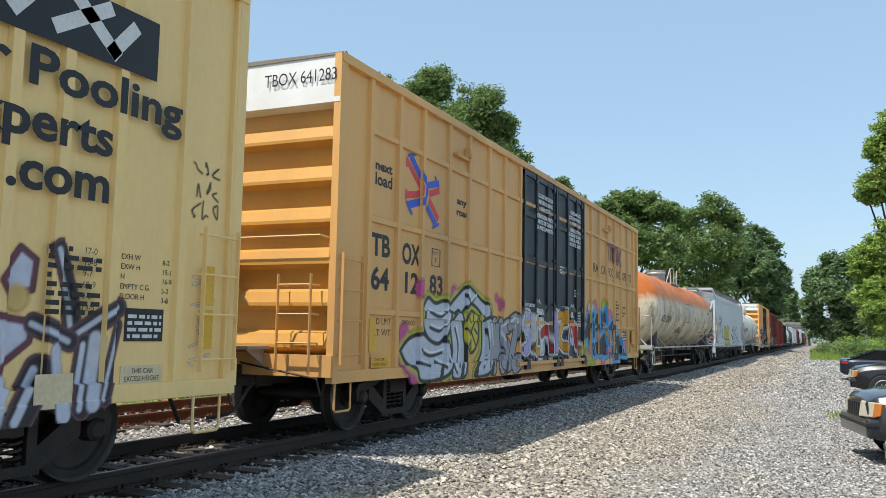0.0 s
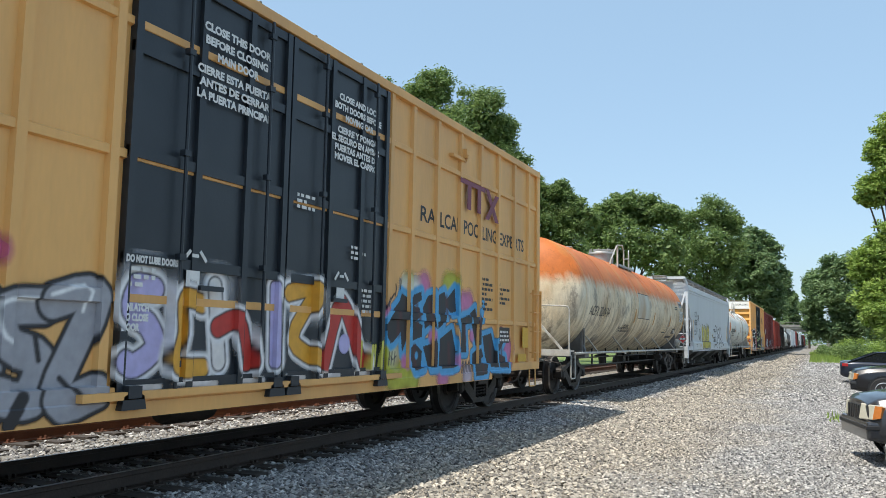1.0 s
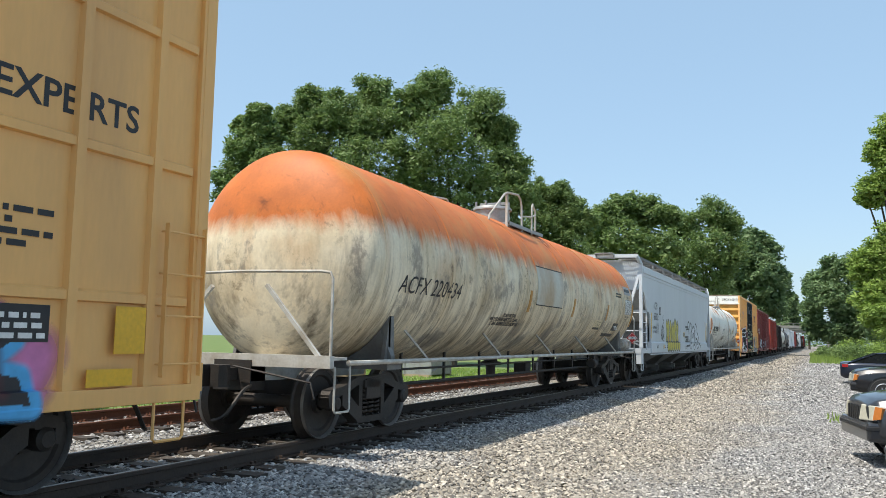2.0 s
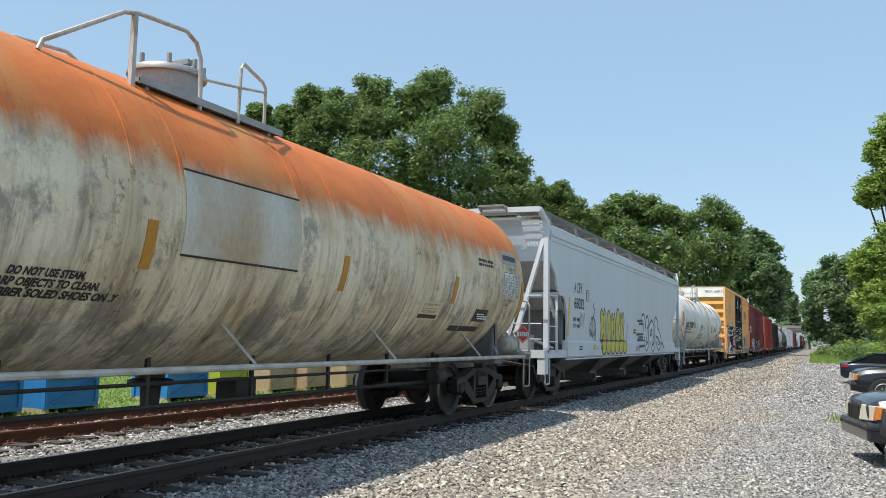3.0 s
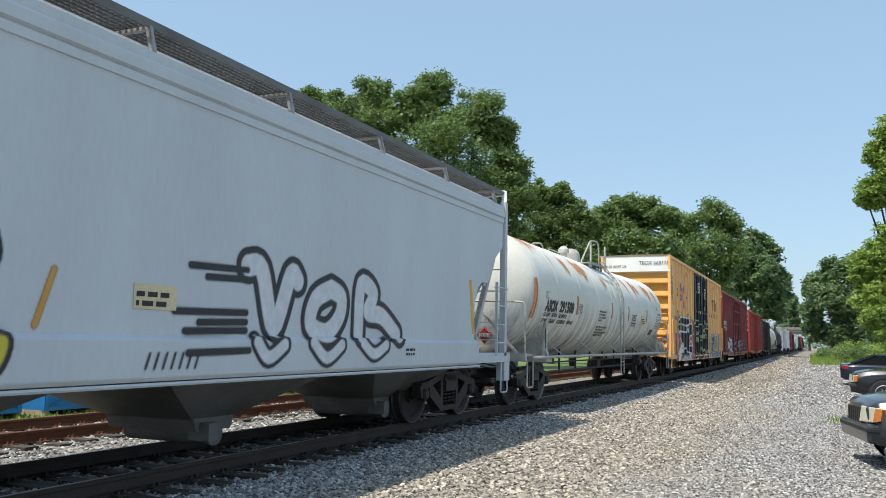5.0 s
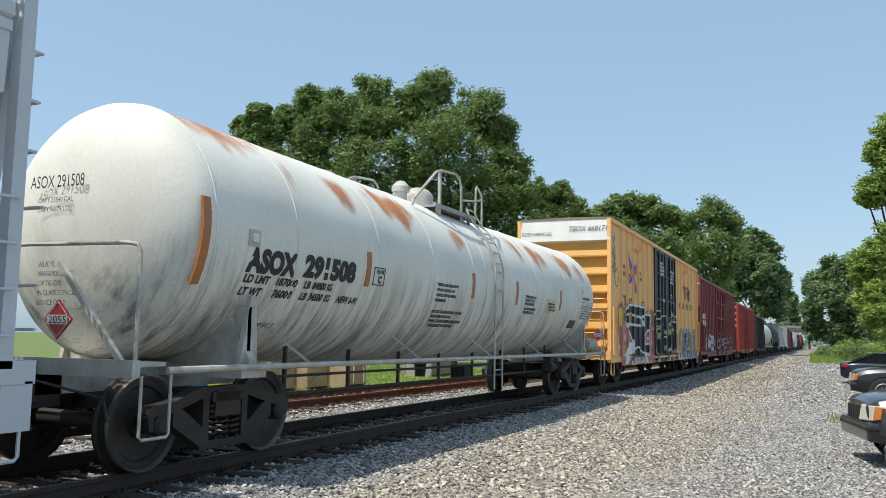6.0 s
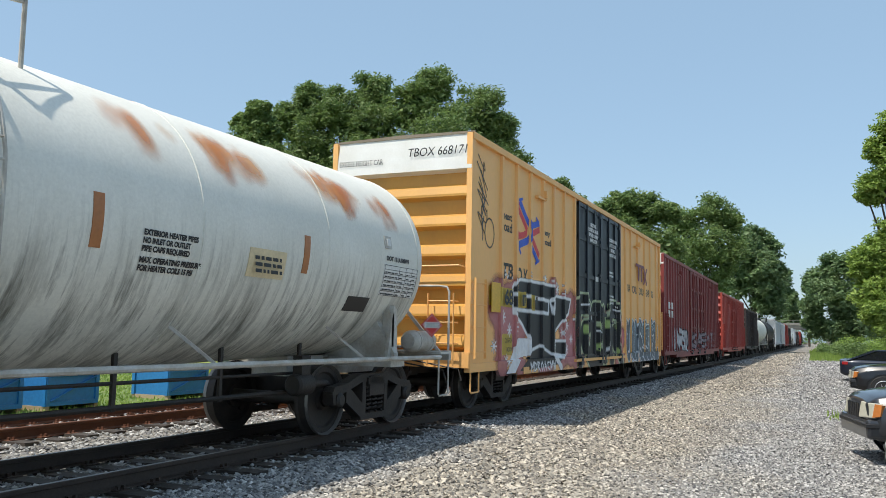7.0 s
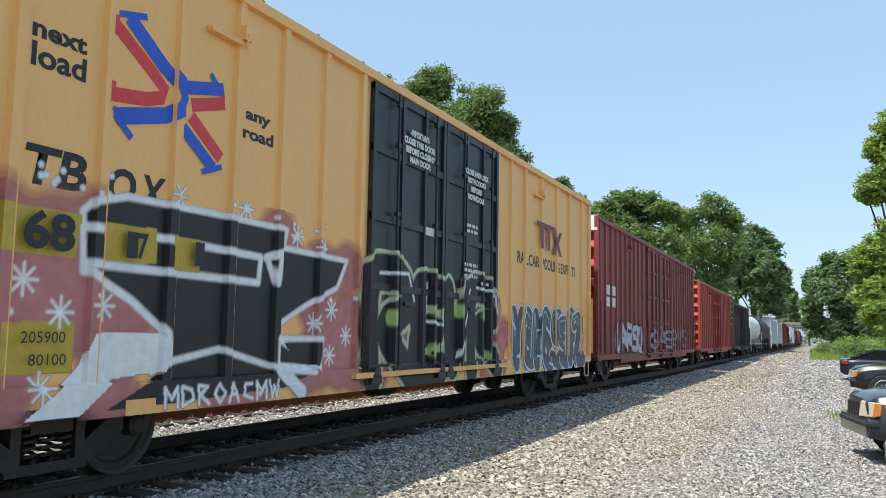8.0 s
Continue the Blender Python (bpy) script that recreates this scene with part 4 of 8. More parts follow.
        cross = Shape().box(-0.74, 0.74, Y(0.24), Y(0.4), 4.31, 4.35).box(-0.74, 0.74, Y(0.44), Y(0.455), 4.31, 4.35)
        for i in range(26):
            cross.box(-0.74 + 0.058 * i, -0.71 + 0.058 * i, Y(0.04), Y(0.44), 4.325, 4.345)
        for i in range(7):                                # a low step of bars outside the end beam
            q = -0.24 + 0.05 * i
            cross.box(-0.02, 0.6, Y(q), Y(q + 0.022), 4.43, 4.46)
        for i in range(8):
            cross.box(-0.02 + 0.086 * i, 0.0 + 0.086 * i, Y(-0.24), Y(0.08), 4.435, 4.455)
        for x in (-0.03, 0.59):
            cross.prism([(Y(-0.24), 4.45), (Y(0.04), 4.45), (Y(0.04), 4.3), (Y(-0.02), 4.3), (Y(-0.24), 4.42)], x, x + 0.02)
        part("end_walk", cross, walk_paint, car)
        for s in (1, -1):
            posts = Shape().box(s * 1.42, s * 1.53, Y(0.22), Y(0.34), 1.1, 4.12)
            posts.bar((s * 1.475, Y(0.28), 4.08), (s * 1.38, Y(0.02), 4.36), 0.1, 0.1).bar((s * 1.40, Y(0.02), 4.35), (0, Y(0.02), 4.37), 0.08, 0.12)
            posts.bar((s * 1.45, Y(0.3), 3.85), (s * 0.7, Y(0.1), 1.15), 0.12, 0.09)
            part("corner_post", posts, paint, car)
            lad = Shape()
            for z in (1.35, 1.7, 2.05, 2.4) if d < 0 else (1.35, 1.7, 2.05, 2.4, 2.8, 3.2, 3.6):
                lad.tube([(s * 1.5, Y(0.28), z), (s * 1.57, Y(0.3), z), (s * 1.57, Y(0.82), z), (s * 1.5, Y(0.84), z)] if z < 2.6 else [(s * 1.5, Y(0.24), z), (s * 1.5, Y(0.12), z), (s * 1.1, Y(0.12), z), (s * 1.1, Y(0.24), z)], 0.013, 6)
            lad.bar((s * 1.55, Y(0.84), 1.1), (s * 1.55, Y(0.84), 2.5), 0.03, 0.05)
            part("ladder", lad, paint, car)
            stirrup(car, s * 1.5, min(Y(0.1), Y(0.45)), max(Y(0.1), Y(0.45)), 1.0, 0.40, paint)
            box_ = Shape().box(s * 1.35, s * 1.52, Y(0.02), Y(0.3), 0.62, 1.0)
            part("jack_pad", box_, paint, car)
        rail = Shape()
        rail.tube([(1.45, Y(-0.02), 2.38), (-1.45, Y(-0.02), 2.38)], 0.016, 6).tube([(0.7, Y(-0.02), 1.1), (0.7, Y(-0.02), 2.38)], 0.02, 6).tube([(0.7, Y(-0.02), 1.75), (1.45, Y(-0.02), 1.75)], 0.014, 6).tube([(0.7, Y(-0.02), 1.4), (1.45, Y(-0.02), 1.4)], 0.014, 6)
        part("end_handrail", rail, paint, car)
        air = Shape().lathe([(0.0, 0.0), (0.15, 0.03), (0.18, 0.1), (0.18, 0.8), (0.15, 0.87), (0.0, 0.9)], (-0.2, Y(0.75), 1.45), "x", 14).box(0.6, 1.0, Y(0.5), Y(0.85), 1.15, 1.5).tube([(1.0, Y(0.7), 1.4), (1.35, Y(1.2), 1.2)], 0.03)
        part("brake_gear", air, GALV, car)
        coupler(car, ye, d, 0.5)
        truck(car, Y(1.95))
    # four discharge bays; their dark grey includes the shade under the car
    bay = (length - 2 * 3.6) / 3
    for i in range(4):
        yc = 3.6 + bay * i
        h = Shape()
        tb = 1.9
        ring = lambda hx, hy, z: [(-hx, yc - hy, z), (hx, yc - hy, z), (hx, yc + hy, z), (-hx, yc + hy, z)]
        h.add(ring(1.4, tb, 1.36) + ring(1.36, tb - 0.3, 0.98) + ring(0.62, 0.32, 0.42), [(0, 1, 5, 4), (1, 2, 6, 5), (2, 3, 7, 6), (3, 0, 4, 7), (4, 5, 9, 8), (5, 6, 10, 9), (6, 7, 11, 10), (7, 4, 8, 11), (8, 9, 10, 11), (3, 2, 1, 0)])
        part("discharge_bay", h, dark, car)
        g = Shape().prism([(yc - 0.36, 0.46), (yc + 0.36, 0.46), (yc + 0.3, 0.3), (yc - 0.3, 0.3)], -0.66, 0.66)
        g.lathe([(0.10, -0.62), (0.13, -0.6), (0.13, 0.6), (0.10, 0.62)], (0, yc, 0.26), "x", 14)
        g.lathe([(0.0, 0.0), (0.14, 0.0), (0.14, 0.06), (0.0, 0.06)], (0.62, yc, 0.26), "x", 14).box(0.5, 0.8, yc - 0.25, yc - 0.1, 0.2, 0.4)
        part("outlet_gate", g, HOPPER_DARK, car)
    return car


RUST_TANK = tank_material("rust-topped tank plate", (0.82, 0.73, 0.55), (0.60, 0.46, 0.27), (0.46, 0.122, 0.018), 3.0, 1.0, low_grime=(0.155, 0.11, 0.065), clean=(2.9, 1.6))
WHITE_TANK = tank_material("dirty white tank plate", (0.76, 0.75, 0.68), (0.66, 0.65, 0.58), None, 0, 0.95, 0.66, (0.13, 0.125, 0.10), clean=(2.45, 1.5))
BLACK_TANK = tank_material("black tank plate", (0.02, 0.02, 0.022), (0.035, 0.033, 0.03), None, 0, 0.3)
PALE_STEEL = material("dirty white frame paint", (0.50, 0.49, 0.45), 0.5, 0, (0.28, 0.23, 0.17), 4, 30, 0.1, 0.7)
HOPPER_GREY = material("pale grey hopper paint", (0.58, 0.61, 0.64), 0.45, 0, (0.50, 0.52, 0.54), 0.8, 20, 0.03, 0.6, 0.3, speck=0.06)
HOPPER_DARK = material("dark grey paint, grime and shade", (0.16, 0.16, 0.155), 0.55, 0, (0.09, 0.08, 0.07), 1.5, 20, 0.08, 0.8)
SLOPE_SHADED = material("grimy slope sheet paint with shade", (0.30, 0.295, 0.285), 0.6, 0, (0.20, 0.185, 0.165), 1.2, 20, 0.05, 0.8, 0.4)
PLACARD = plain("red placard", (0.55, 0.03, 0.03), 0.4)
BRONZE = plain("faded orange reflector", (0.42, 0.16, 0.05), 0.4)
OCHRE = plain("ochre reflector", (0.50, 0.23, 0.02), 0.4)
PLATE = material("pale repair plate", (0.56, 0.54, 0.46), 0.55, 0, (0.40, 0.27, 0.14), 1.4, 24, 0.06, 0.8, 0.5)
PALE_SIGN = plain("cream sign paint", (0.70, 0.58, 0.36), 0.5)


# ---- the train, car by car; each is built with its leading end at y = 0 ----
TRAIN = []


def couple(car, y0):
    car.matrix_basis = pose(TRACK_X, y0, 0)
    TRAIN.append((car, y0))
    return car


def sign(car, mat, x, y0, z0, y1, z1, name="sign", label=""):
    return part(name, Shape().box(x, x + 0.004, y0, y1, z0, z1), mat, car, label)


PX = HW - 0.055 + 0.003
# leading boxcar, bleached cream
LA = 18.8
POSTS_A = [0.9, 1.8, 2.7, 3.6, 4.5, 5.4, 6.3, 12.6, 13.5, 14.4, 15.3, 16.0, 16.5, 17.1, 17.95]
DOOR_A = (6.9, 12.0)
car_a = boxcar("bleached cream-yellow boxcar with posts along its side and graffiti", CREAM, AMBER, LA, POSTS_A, DOOR_A, NAVY)
couple(car_a, -11.6)
lettering("Railcar Pooling", BLACK, car_a, (HW + 0.004, 14.3, 3.33), 0.31, width=3.52, bold=0.012)
lettering("Experts", BLACK, car_a, (HW + 0.004, 15.35, 2.9), 0.31, width=1.62, bold=0.012)
lettering(".com", BLACK, car_a, (HW + 0.004, 15.95, 2.49), 0.31, width=1.02, bold=0.012)
sign(car_a, BLACK, HW + 0.002, 15.2, 3.72, 17.48, 4.28, "logo_panel", "black panel with a white cut-out mark")
q = Shape()
for a, b in (((15.5, 3.85), (15.9, 4.2)), ((15.9, 3.85), (16.2, 4.2)), ((16.3, 3.85), (16.9, 4.22)), ((16.5, 4.2), (17.0, 3.8)), ((16.9, 3.8), (17.2, 4.15))):
    q.bar((HW + 0.008, *a), (HW + 0.008, *b), 0.004, 0.13)
part("logo", q, WHITE, car_a)
bars(car_a, BLACK, PX + 0.05, 16.4, 1.5, 16.95, 2.1, 8, 2)
for i, row in enumerate(("17-0", "10-8", "9-7", "60-9", "9-6", "13-5")):
    lettering(row, BLACK, car_a, (HW + 0.004, 16.75, 2.02 - 0.096 * i), 0.055)
for i, (a, b) in enumerate((("EXH W", "8-2"), ("EXW H", "15-1"), ("H", "16-9"), ("EMPTY C.G.", "5-2"), ("FLOOR H", "3-8"))):
    lettering(a, BLACK, car_a, (PX, 17.22, 2.02 - 0.09 * i), 0.05)
    lettering(b, BLACK, car_a, (PX, 17.74, 2.0 - 0.09 * i), 0.05)
sign(car_a, BLACK, PX, 17.3, 1.28, 17.78, 1.58, "stencil", "black stencil panel")
bars(car_a, WHITE, PX + 0.005, 17.33, 1.31, 17.75, 1.55, 4, 6)
sign(car_a, PALE_SIGN, PX, 17.28, 0.9, 17.8, 1.06, "notice", "cream notice panel")
lettering("THIS CAR", BLACK, car_a, (PX + 0.006, 17.4, 0.99), 0.045, width=0.28)
lettering("EXCESS HEIGHT", BLACK, car_a, (PX + 0.006, 17.32, 0.92), 0.045, width=0.44)
for z in (1.2, 1.64):
    sign(car_a, YELLOW, HW + 0.01, 18.28, z, 18.42, z + 0.4, "reflector")
g = Spray(13.2, 17.5, 0.62, 2.2, 0.014)
INK, SILVER, CHALK = (0.02, 0.02, 0.024), (0.56, 0.58, 0.67), (0.8, 0.8, 0.8)
g.letters(3, 13.4, 15.9, 0.75, 1.95, SILVER, INK, None, 5, 0.17, 0.06, shine=CHALK)
for q in ([(16.01, 1.75), (16.18, 2.02), (16.33, 1.93), (16.31, 1.69), (16.08, 1.64)], [(15.95, 1.48), (16.33, 1.43), (16.31, 1.28), (16.0, 1.05)]):
    g.area(q, SILVER, (0.13, 0.04, 0.06), 0.03)
g.spot(16.17, 1.62, 0.11, (0.62, 0.42, 0.14), 0.05)
for q, r in (([(16.53, 2.03), (16.68, 1.62), (16.74, 1.31)], 0.075), ([(16.74, 1.31), (17.09, 1.51), (17.22, 1.58)], 0.07), ([(16.4, 1.05), (16.2, 0.66)], 0.11), ([(16.87, 1.25), (16.8, 0.72)], 0.08), ([(17.2, 1.42), (17.05, 0.78)], 0.05), ([(16.34, 1.42), (16.71, 1.28)], 0.07)):
    g.line(q, r + 0.025, (0.12, 0.05, 0.07))
    g.line(q, r, INK)
    g.line([(a - r * 0.3, c) for a, c in q], r * 0.35, SILVER)
for q in ([(16.55, 1.2), (16.62, 0.68)], [(16.98, 1.3), (16.92, 0.75)], [(16.05, 0.95), (15.98, 0.66)]):
    g.line(q, 0.07, SILVER, 0.03)
g.skin(relief(POSTS_A, DOOR_A), car_a, label="black and silver graffiti letters")
sign(car_a, PALE_SIGN, HW + 0.018, 16.33, 0.74, 16.7, 1.02, "repair_patch", "bare cream repair patch")
g = Spray(18.05, 18.62, 0.8, 3.3, 0.012)
rnd = random.Random(4)
for i in range(9):
    y, z = 18.1 + 0.14 * (i % 3), 2.5 + 0.22 * (i // 3)
    g.line(smooth_line([(y + rnd.uniform(0, 0.14), z + rnd.uniform(0, 0.22)) for _ in range(4)], 4), 0.008, (0.03, 0.03, 0.03), 0.012)
for i in range(5):
    y, z = 18.15, 0.95 + 0.22 * i
    g.line(smooth_line([(y + rnd.uniform(0, 0.35), z + rnd.uniform(0, 0.2)) for _ in range(4)], 4), 0.008, (0.75, 0.72, 0.66), 0.012)
g.skin(lambda y, z: np.full(y.shape, HW - 0.053), car_a, label="scratchy tags")

# second boxcar, tan, with a grid of ribs
LB, FB = 19.6, 9.2
POST_AT_B = [0.86, 1.75, 2.58, 3.6, 4.5, 5.48, 6.35, 7.3, 12.55, 13.28, 14.2, 15.17, 16.12, 17.06, 18.0, 18.9]
MARKS_AT, MARKS_TO = (0, 1.1, 3.5, 7.2, 11.9, 13.2, 14.6, 17.66, 18.16, 18.9), (0, 1.0, 3.47, 7.38, 12.42, 13.6, 15.08, 18.08, 18.65, 19.6)
DOOR_B = (7.2, 11.9)
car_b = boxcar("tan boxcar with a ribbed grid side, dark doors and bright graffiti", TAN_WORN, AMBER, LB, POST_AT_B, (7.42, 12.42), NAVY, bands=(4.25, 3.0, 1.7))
couple(car_b, FB)
BUILT = set(car_b.children)
lettering("next", BLACK, car_b, (PX, 1.15, 3.73), 0.13, width=0.5, bold=0.007)
lettering("load", BLACK, car_b, (PX, 1.15, 3.51), 0.17, width=0.5, bold=0.007)
lettering("any", BLACK, car_b, (PX, 4.0, 3.67), 0.11, width=0.42, bold=0.007)
lettering("road", BLACK, car_b, (PX, 3.98, 3.47), 0.12, width=0.5, bold=0.007)
for w, y, z, wd in (("TB", 1.1, 2.5, 0.55), ("OX", 2.02, 2.46, 0.6), ("64", 1.1, 2.02, 0.52), ("12", 2.04, 2.02, 0.45), ("83", 2.98, 2.04, 0.5)):
    lettering(w, BLACK, car_b, (PX, y, z), 0.30, width=wd, bold=0.014)
for a, b, z in (("LD LMT", "205000", 1.52), ("LT WT", "81000", 1.36)):
    lettering(a, BLACK, car_b, (PX, 1.2, z), 0.09, width=0.5)
    lettering(b, BLACK, car_b, (PX, 2.05, z), 0.075, width=0.42)
s = Shape()
for a, b in (((3.05, 2.5), (3.35, 2.5)), ((3.35, 2.5), (3.35, 2.78)), ((3.35, 2.78), (3.05, 2.78)), ((3.05, 2.78), (3.05, 2.5))):
    s.bar((PX + 0.002, *a), (PX + 0.002, *b), 0.003, 0.012)
part("plate_frame", s, BLACK, car_b)
lettering("PLATE", BLACK, car_b, (PX, 3.09, 2.69), 0.05, width=0.2)
lettering("F", BLACK, car_b, (PX, 3.16, 2.54), 0.1)
sign(car_b, YELLOW, HW + 0.006, 0.98, 1.14, 1.16, 1.6, "reflector", "yellow reflector strip")
sign(car_b, YELLOW, HW + 0.006, 1.06, 0.92, 1.56, 1.07, "notice", "yellow notice panel with black print")
lettering("THIS CAR", BLACK, car_b, (HW + 0.012, 1.14, 1.005), 0.04, width=0.3)
lettering("EXCESS HEIGHT", BLACK, car_b, (HW + 0.012, 1.1, 0.94), 0.04, width=0.42)
for w, y, wd in (("RAI", 13.2, 0.62), ("LCAR", 13.92, 0.88), ("POO", 14.9, 0.76), ("LING", 15.82, 0.76), ("EXPE", 16.72, 0.82), ("RTS", 17.66, 0.5)):
    lettering(w, BLACK, car_b, (PX, y, 3.22), 0.24, width=wd, bold=0.006)
wordmark(car_b, HW + 0.004, 14.6, 3.6, 16.55, 4.18)
bars(car_b, BLACK, PX, 15.8, 1.9, 16.4, 2.55, 7, 3)
bars(car_b, BLACK, PX, 16.75, 2.05, 17.4, 2.5, 5, 4)
sign(car_b, YELLOW, HW + 0.006, 18.0, 1.2, 18.3, 1.62, "reflector", "yellow reflector strip")
sign(car_b, BLACK, PX, 16.8, 1.3, 17.4, 1.6, "stencil", "black stencil panel")
bars(car_b, WHITE, PX + 0.005, 16.84, 1.33, 17.36, 1.57, 3, 6)
sign(car_b, YELLOW, HW + 0.006, 17.75, 0.92, 18.2, 1.07, "notice", "yellow notice panel")
DX_B = HW + 0.03
for words, y, z, w in (("CLOSE THIS DOOR", 7.55, 4.48, 1.05), ("BEFORE CLOSING", 7.57, 4.34, 0.98), ("MAIN DOOR", 7.75, 4.20, 0.65), ("CIERRE ESTA PUERTA", 7.48, 4.02, 1.15), ("ANTES DE CERRAR", 7.52, 3.89, 1.1), ("LA PUERTA PRINCIPAL", 7.48, 3.76, 1.16),
                       ("CLOSE AND LOCK", 10.2, 4.46, 1.0), ("BOTH DOORS BEFORE", 10.1, 4.33, 1.16), ("MOVING CAR", 10.35, 4.20, 0.7), ("CIERRE Y PONGA", 10.18, 4.02, 0.98), ("EL SEGURO EN AMBAS", 10.05, 3.90, 1.16), ("PUERTAS ANTES DE", 10.12, 3.78, 1.05), ("MOVER EL CARRO", 10.12, 3.66, 1.05),
                       ("DO NOT LUBE DOORS", 7.28, 2.02, 0.62), ("UNLATCH", 7.27, 1.58, 0.3), ("TO CLOSE", 7.27, 1.49, 0.3), ("DOOR", 7.27, 1.40, 0.2)):
    lettering(words, WHITE, car_b, (DX_B + 0.004, y + (0.55 if y < 9 else 0.35) * (z > 3), z), 0.08 if z > 3 else 0.06, width=w, bold=0.006)
for y, z, k in ((7.28, 1.8, 3), (9.75, 2.9, 3), (10.95, 2.4, 3), (11.2, 1.7, 5)):
    bars(car_b, WHITE, HW + 0.014, y, z, y + 0.36, z + 0.07 * k, k, int(y * 10))
for y in (7.95, 10.55):
    for a in range(3):
        part("lock_label", Shape().bar((DX_B, y + 0.02 + 0.11 * a, 2.1 + 0.05 * a), (DX_B, y + 0.11 + 0.11 * a, 2.15 + 0.05 * (1 - a)), 0.004, 0.035), WHITE, car_b)
    sign(car_b, WHITE, DX_B, y + 0.06, 1.84, y + 0.24, 2.0, "tag_plate", "white tag plate with a red square")
lettering("TBOX 641283", BLACK, car_b, (0.25, -0.035, 4.72), 0.17, END, 1.15)
lettering("EXCESS HEIGHT CAR", BLACK, car_b, (-1.3, -0.035, 4.58), 0.1, END, 0.95)
for z in (4.05, 3.5, 2.95):
    ob = bars(car_b, BLACK, 0.0, -1.3, z, -0.55, z + 0.16, 3, int(z * 9))
    ob.matrix_basis = pose(0, -0.02, 0, 0, 0, -90) @ pose(0, 0, 0)
    ob.matrix_basis = Matrix(((0, 1, 0, 0), (-1, 0, 0, 0.012), (0, 0, 1, 0), (0, 0, 0, 1)))
# silver letters with a yellow disc
LIME_P, PINK_P = (0.50, 0.52, 0.05), (0.62, 0.10, 0.30)
g = Spray(1.75, 7.2, 0.63, 2.5, 0.014)
place_y = g.y
g.y = np.interp(place_y, (1.75, 2.02, 4.68, 7.2), (1.3, 1.6, 4.5, 7.2))     # letters drawn closer together
for y, z, r in ((2.25, 2.1, 0.14), (3.7, 2.1, 0.13), (6.0, 2.0, 0.12), (1.72, 1.35, 0.2), (1.75, 1.0, 0.2), (2.0, 0.8, 0.2), (5.8, 2.12, 0.08)):
    g.spot(y, z, r, PINK_P, 0.12, 0.85)
SILVERS = [[(1.6, 1.14), (1.9, 1.32), (2.4, 1.40), (2.73, 1.3), (3.5, 1.25), (3.6, 0.9), (3.2, 0.70), (2.3, 0.66), (2.1, 0.85), (1.82, 0.95)], [(2.42, 1.81), (2.6, 1.98), (2.9, 1.9), (3.31, 1.95), (3.5, 1.75), (3.4, 1.45), (3.1, 1.25), (2.7, 1.30), (2.45, 1.5)],
           [(3.38, 1.81), (3.8, 2.05), (4.34, 2.25), (4.97, 2.05), (5.5, 1.88), (5.3, 1.6), (4.86, 1.85), (4.4, 1.95), (3.93, 1.74)], [(3.5, 1.6), (3.95, 1.8), (4.2, 1.2), (4.1, 0.7), (3.5, 0.68), (3.65, 1.1)], [(5.0, 1.65), (5.45, 1.7), (5.5, 1.1), (5.3, 0.7), (4.5, 0.68), (5.0, 1.06)]]
for q in SILVERS:
    g.line([*q, q[0]], 0.10, LIME_P, 0.1)
for q in SILVERS:
    ring = [(v.x, v.y) for v in smooth_line([*q, q[0]], 5)]
    g.area(ring, (0.55, 0.58, 0.65), INK, 0.035)
for q in ([(2.6, 1.75), (3.0, 1.68), (3.3, 1.78)], [(2.7, 1.5), (3.1, 1.45), (3.35, 1.6)], [(2.3, 1.15), (2.7, 1.05), (3.2, 1.1)], [(2.2, 0.95), (2.6, 0.9)], [(3.75, 1.5), (3.9, 1.2), (3.85, 0.85)], [(4.2, 2.1), (4.4, 1.95), (4.7, 2.08)], [(5.2, 1.5), (5.3, 1.1), (5.0, 0.8)], [(2.9, 0.95), (3.3, 0.85)], [(3.5, 1.0), (3.7, 0.75)]):
    g.line(smooth_line(q, 5), 0.03, INK)
    g.line([(v.x + 0.05, v.y + 0.05) for v in smooth_line(q, 5)], 0.018, CHALK)
g.letters(3, 5.5, 7.1, 0.72, 1.75, (0.34, 0.34, 0.37), INK, None, 14, 0.14, 0.04, shine=CHALK)
for y in (3.0, 3.9, 4.6, 5.4, 6.2):
    g.line([(y, 0.66), (y + 0.12, 0.86)], 0.06, INK)
g.spot(4.5, 1.45, 0.40, INK, 0.03)
g.spot(4.5, 1.45, 0.34, (0.62, 0.52, 0.04), 0.03)
for a, c in (((4.3, 1.68), (4.72, 1.22)), ((4.72, 1.68), (4.3, 1.22)), ((4.5, 1.75), (4.5, 1.62)), ((4.22, 1.5), (4.36, 1.42)), ((4.66, 1.5), (4.8, 1.42)), ((4.5, 1.3), (4.5, 1.15))):
    g.line([a, c], 0.026, INK)
g.y = place_y
g.skin(relief([float(np.interp(y, MARKS_TO, MARKS_AT)) for y in POST_AT_B], DOOR_B, bands=(1.7,)), car_b, label="silver graffiti letters with black outlines and a yellow disc")
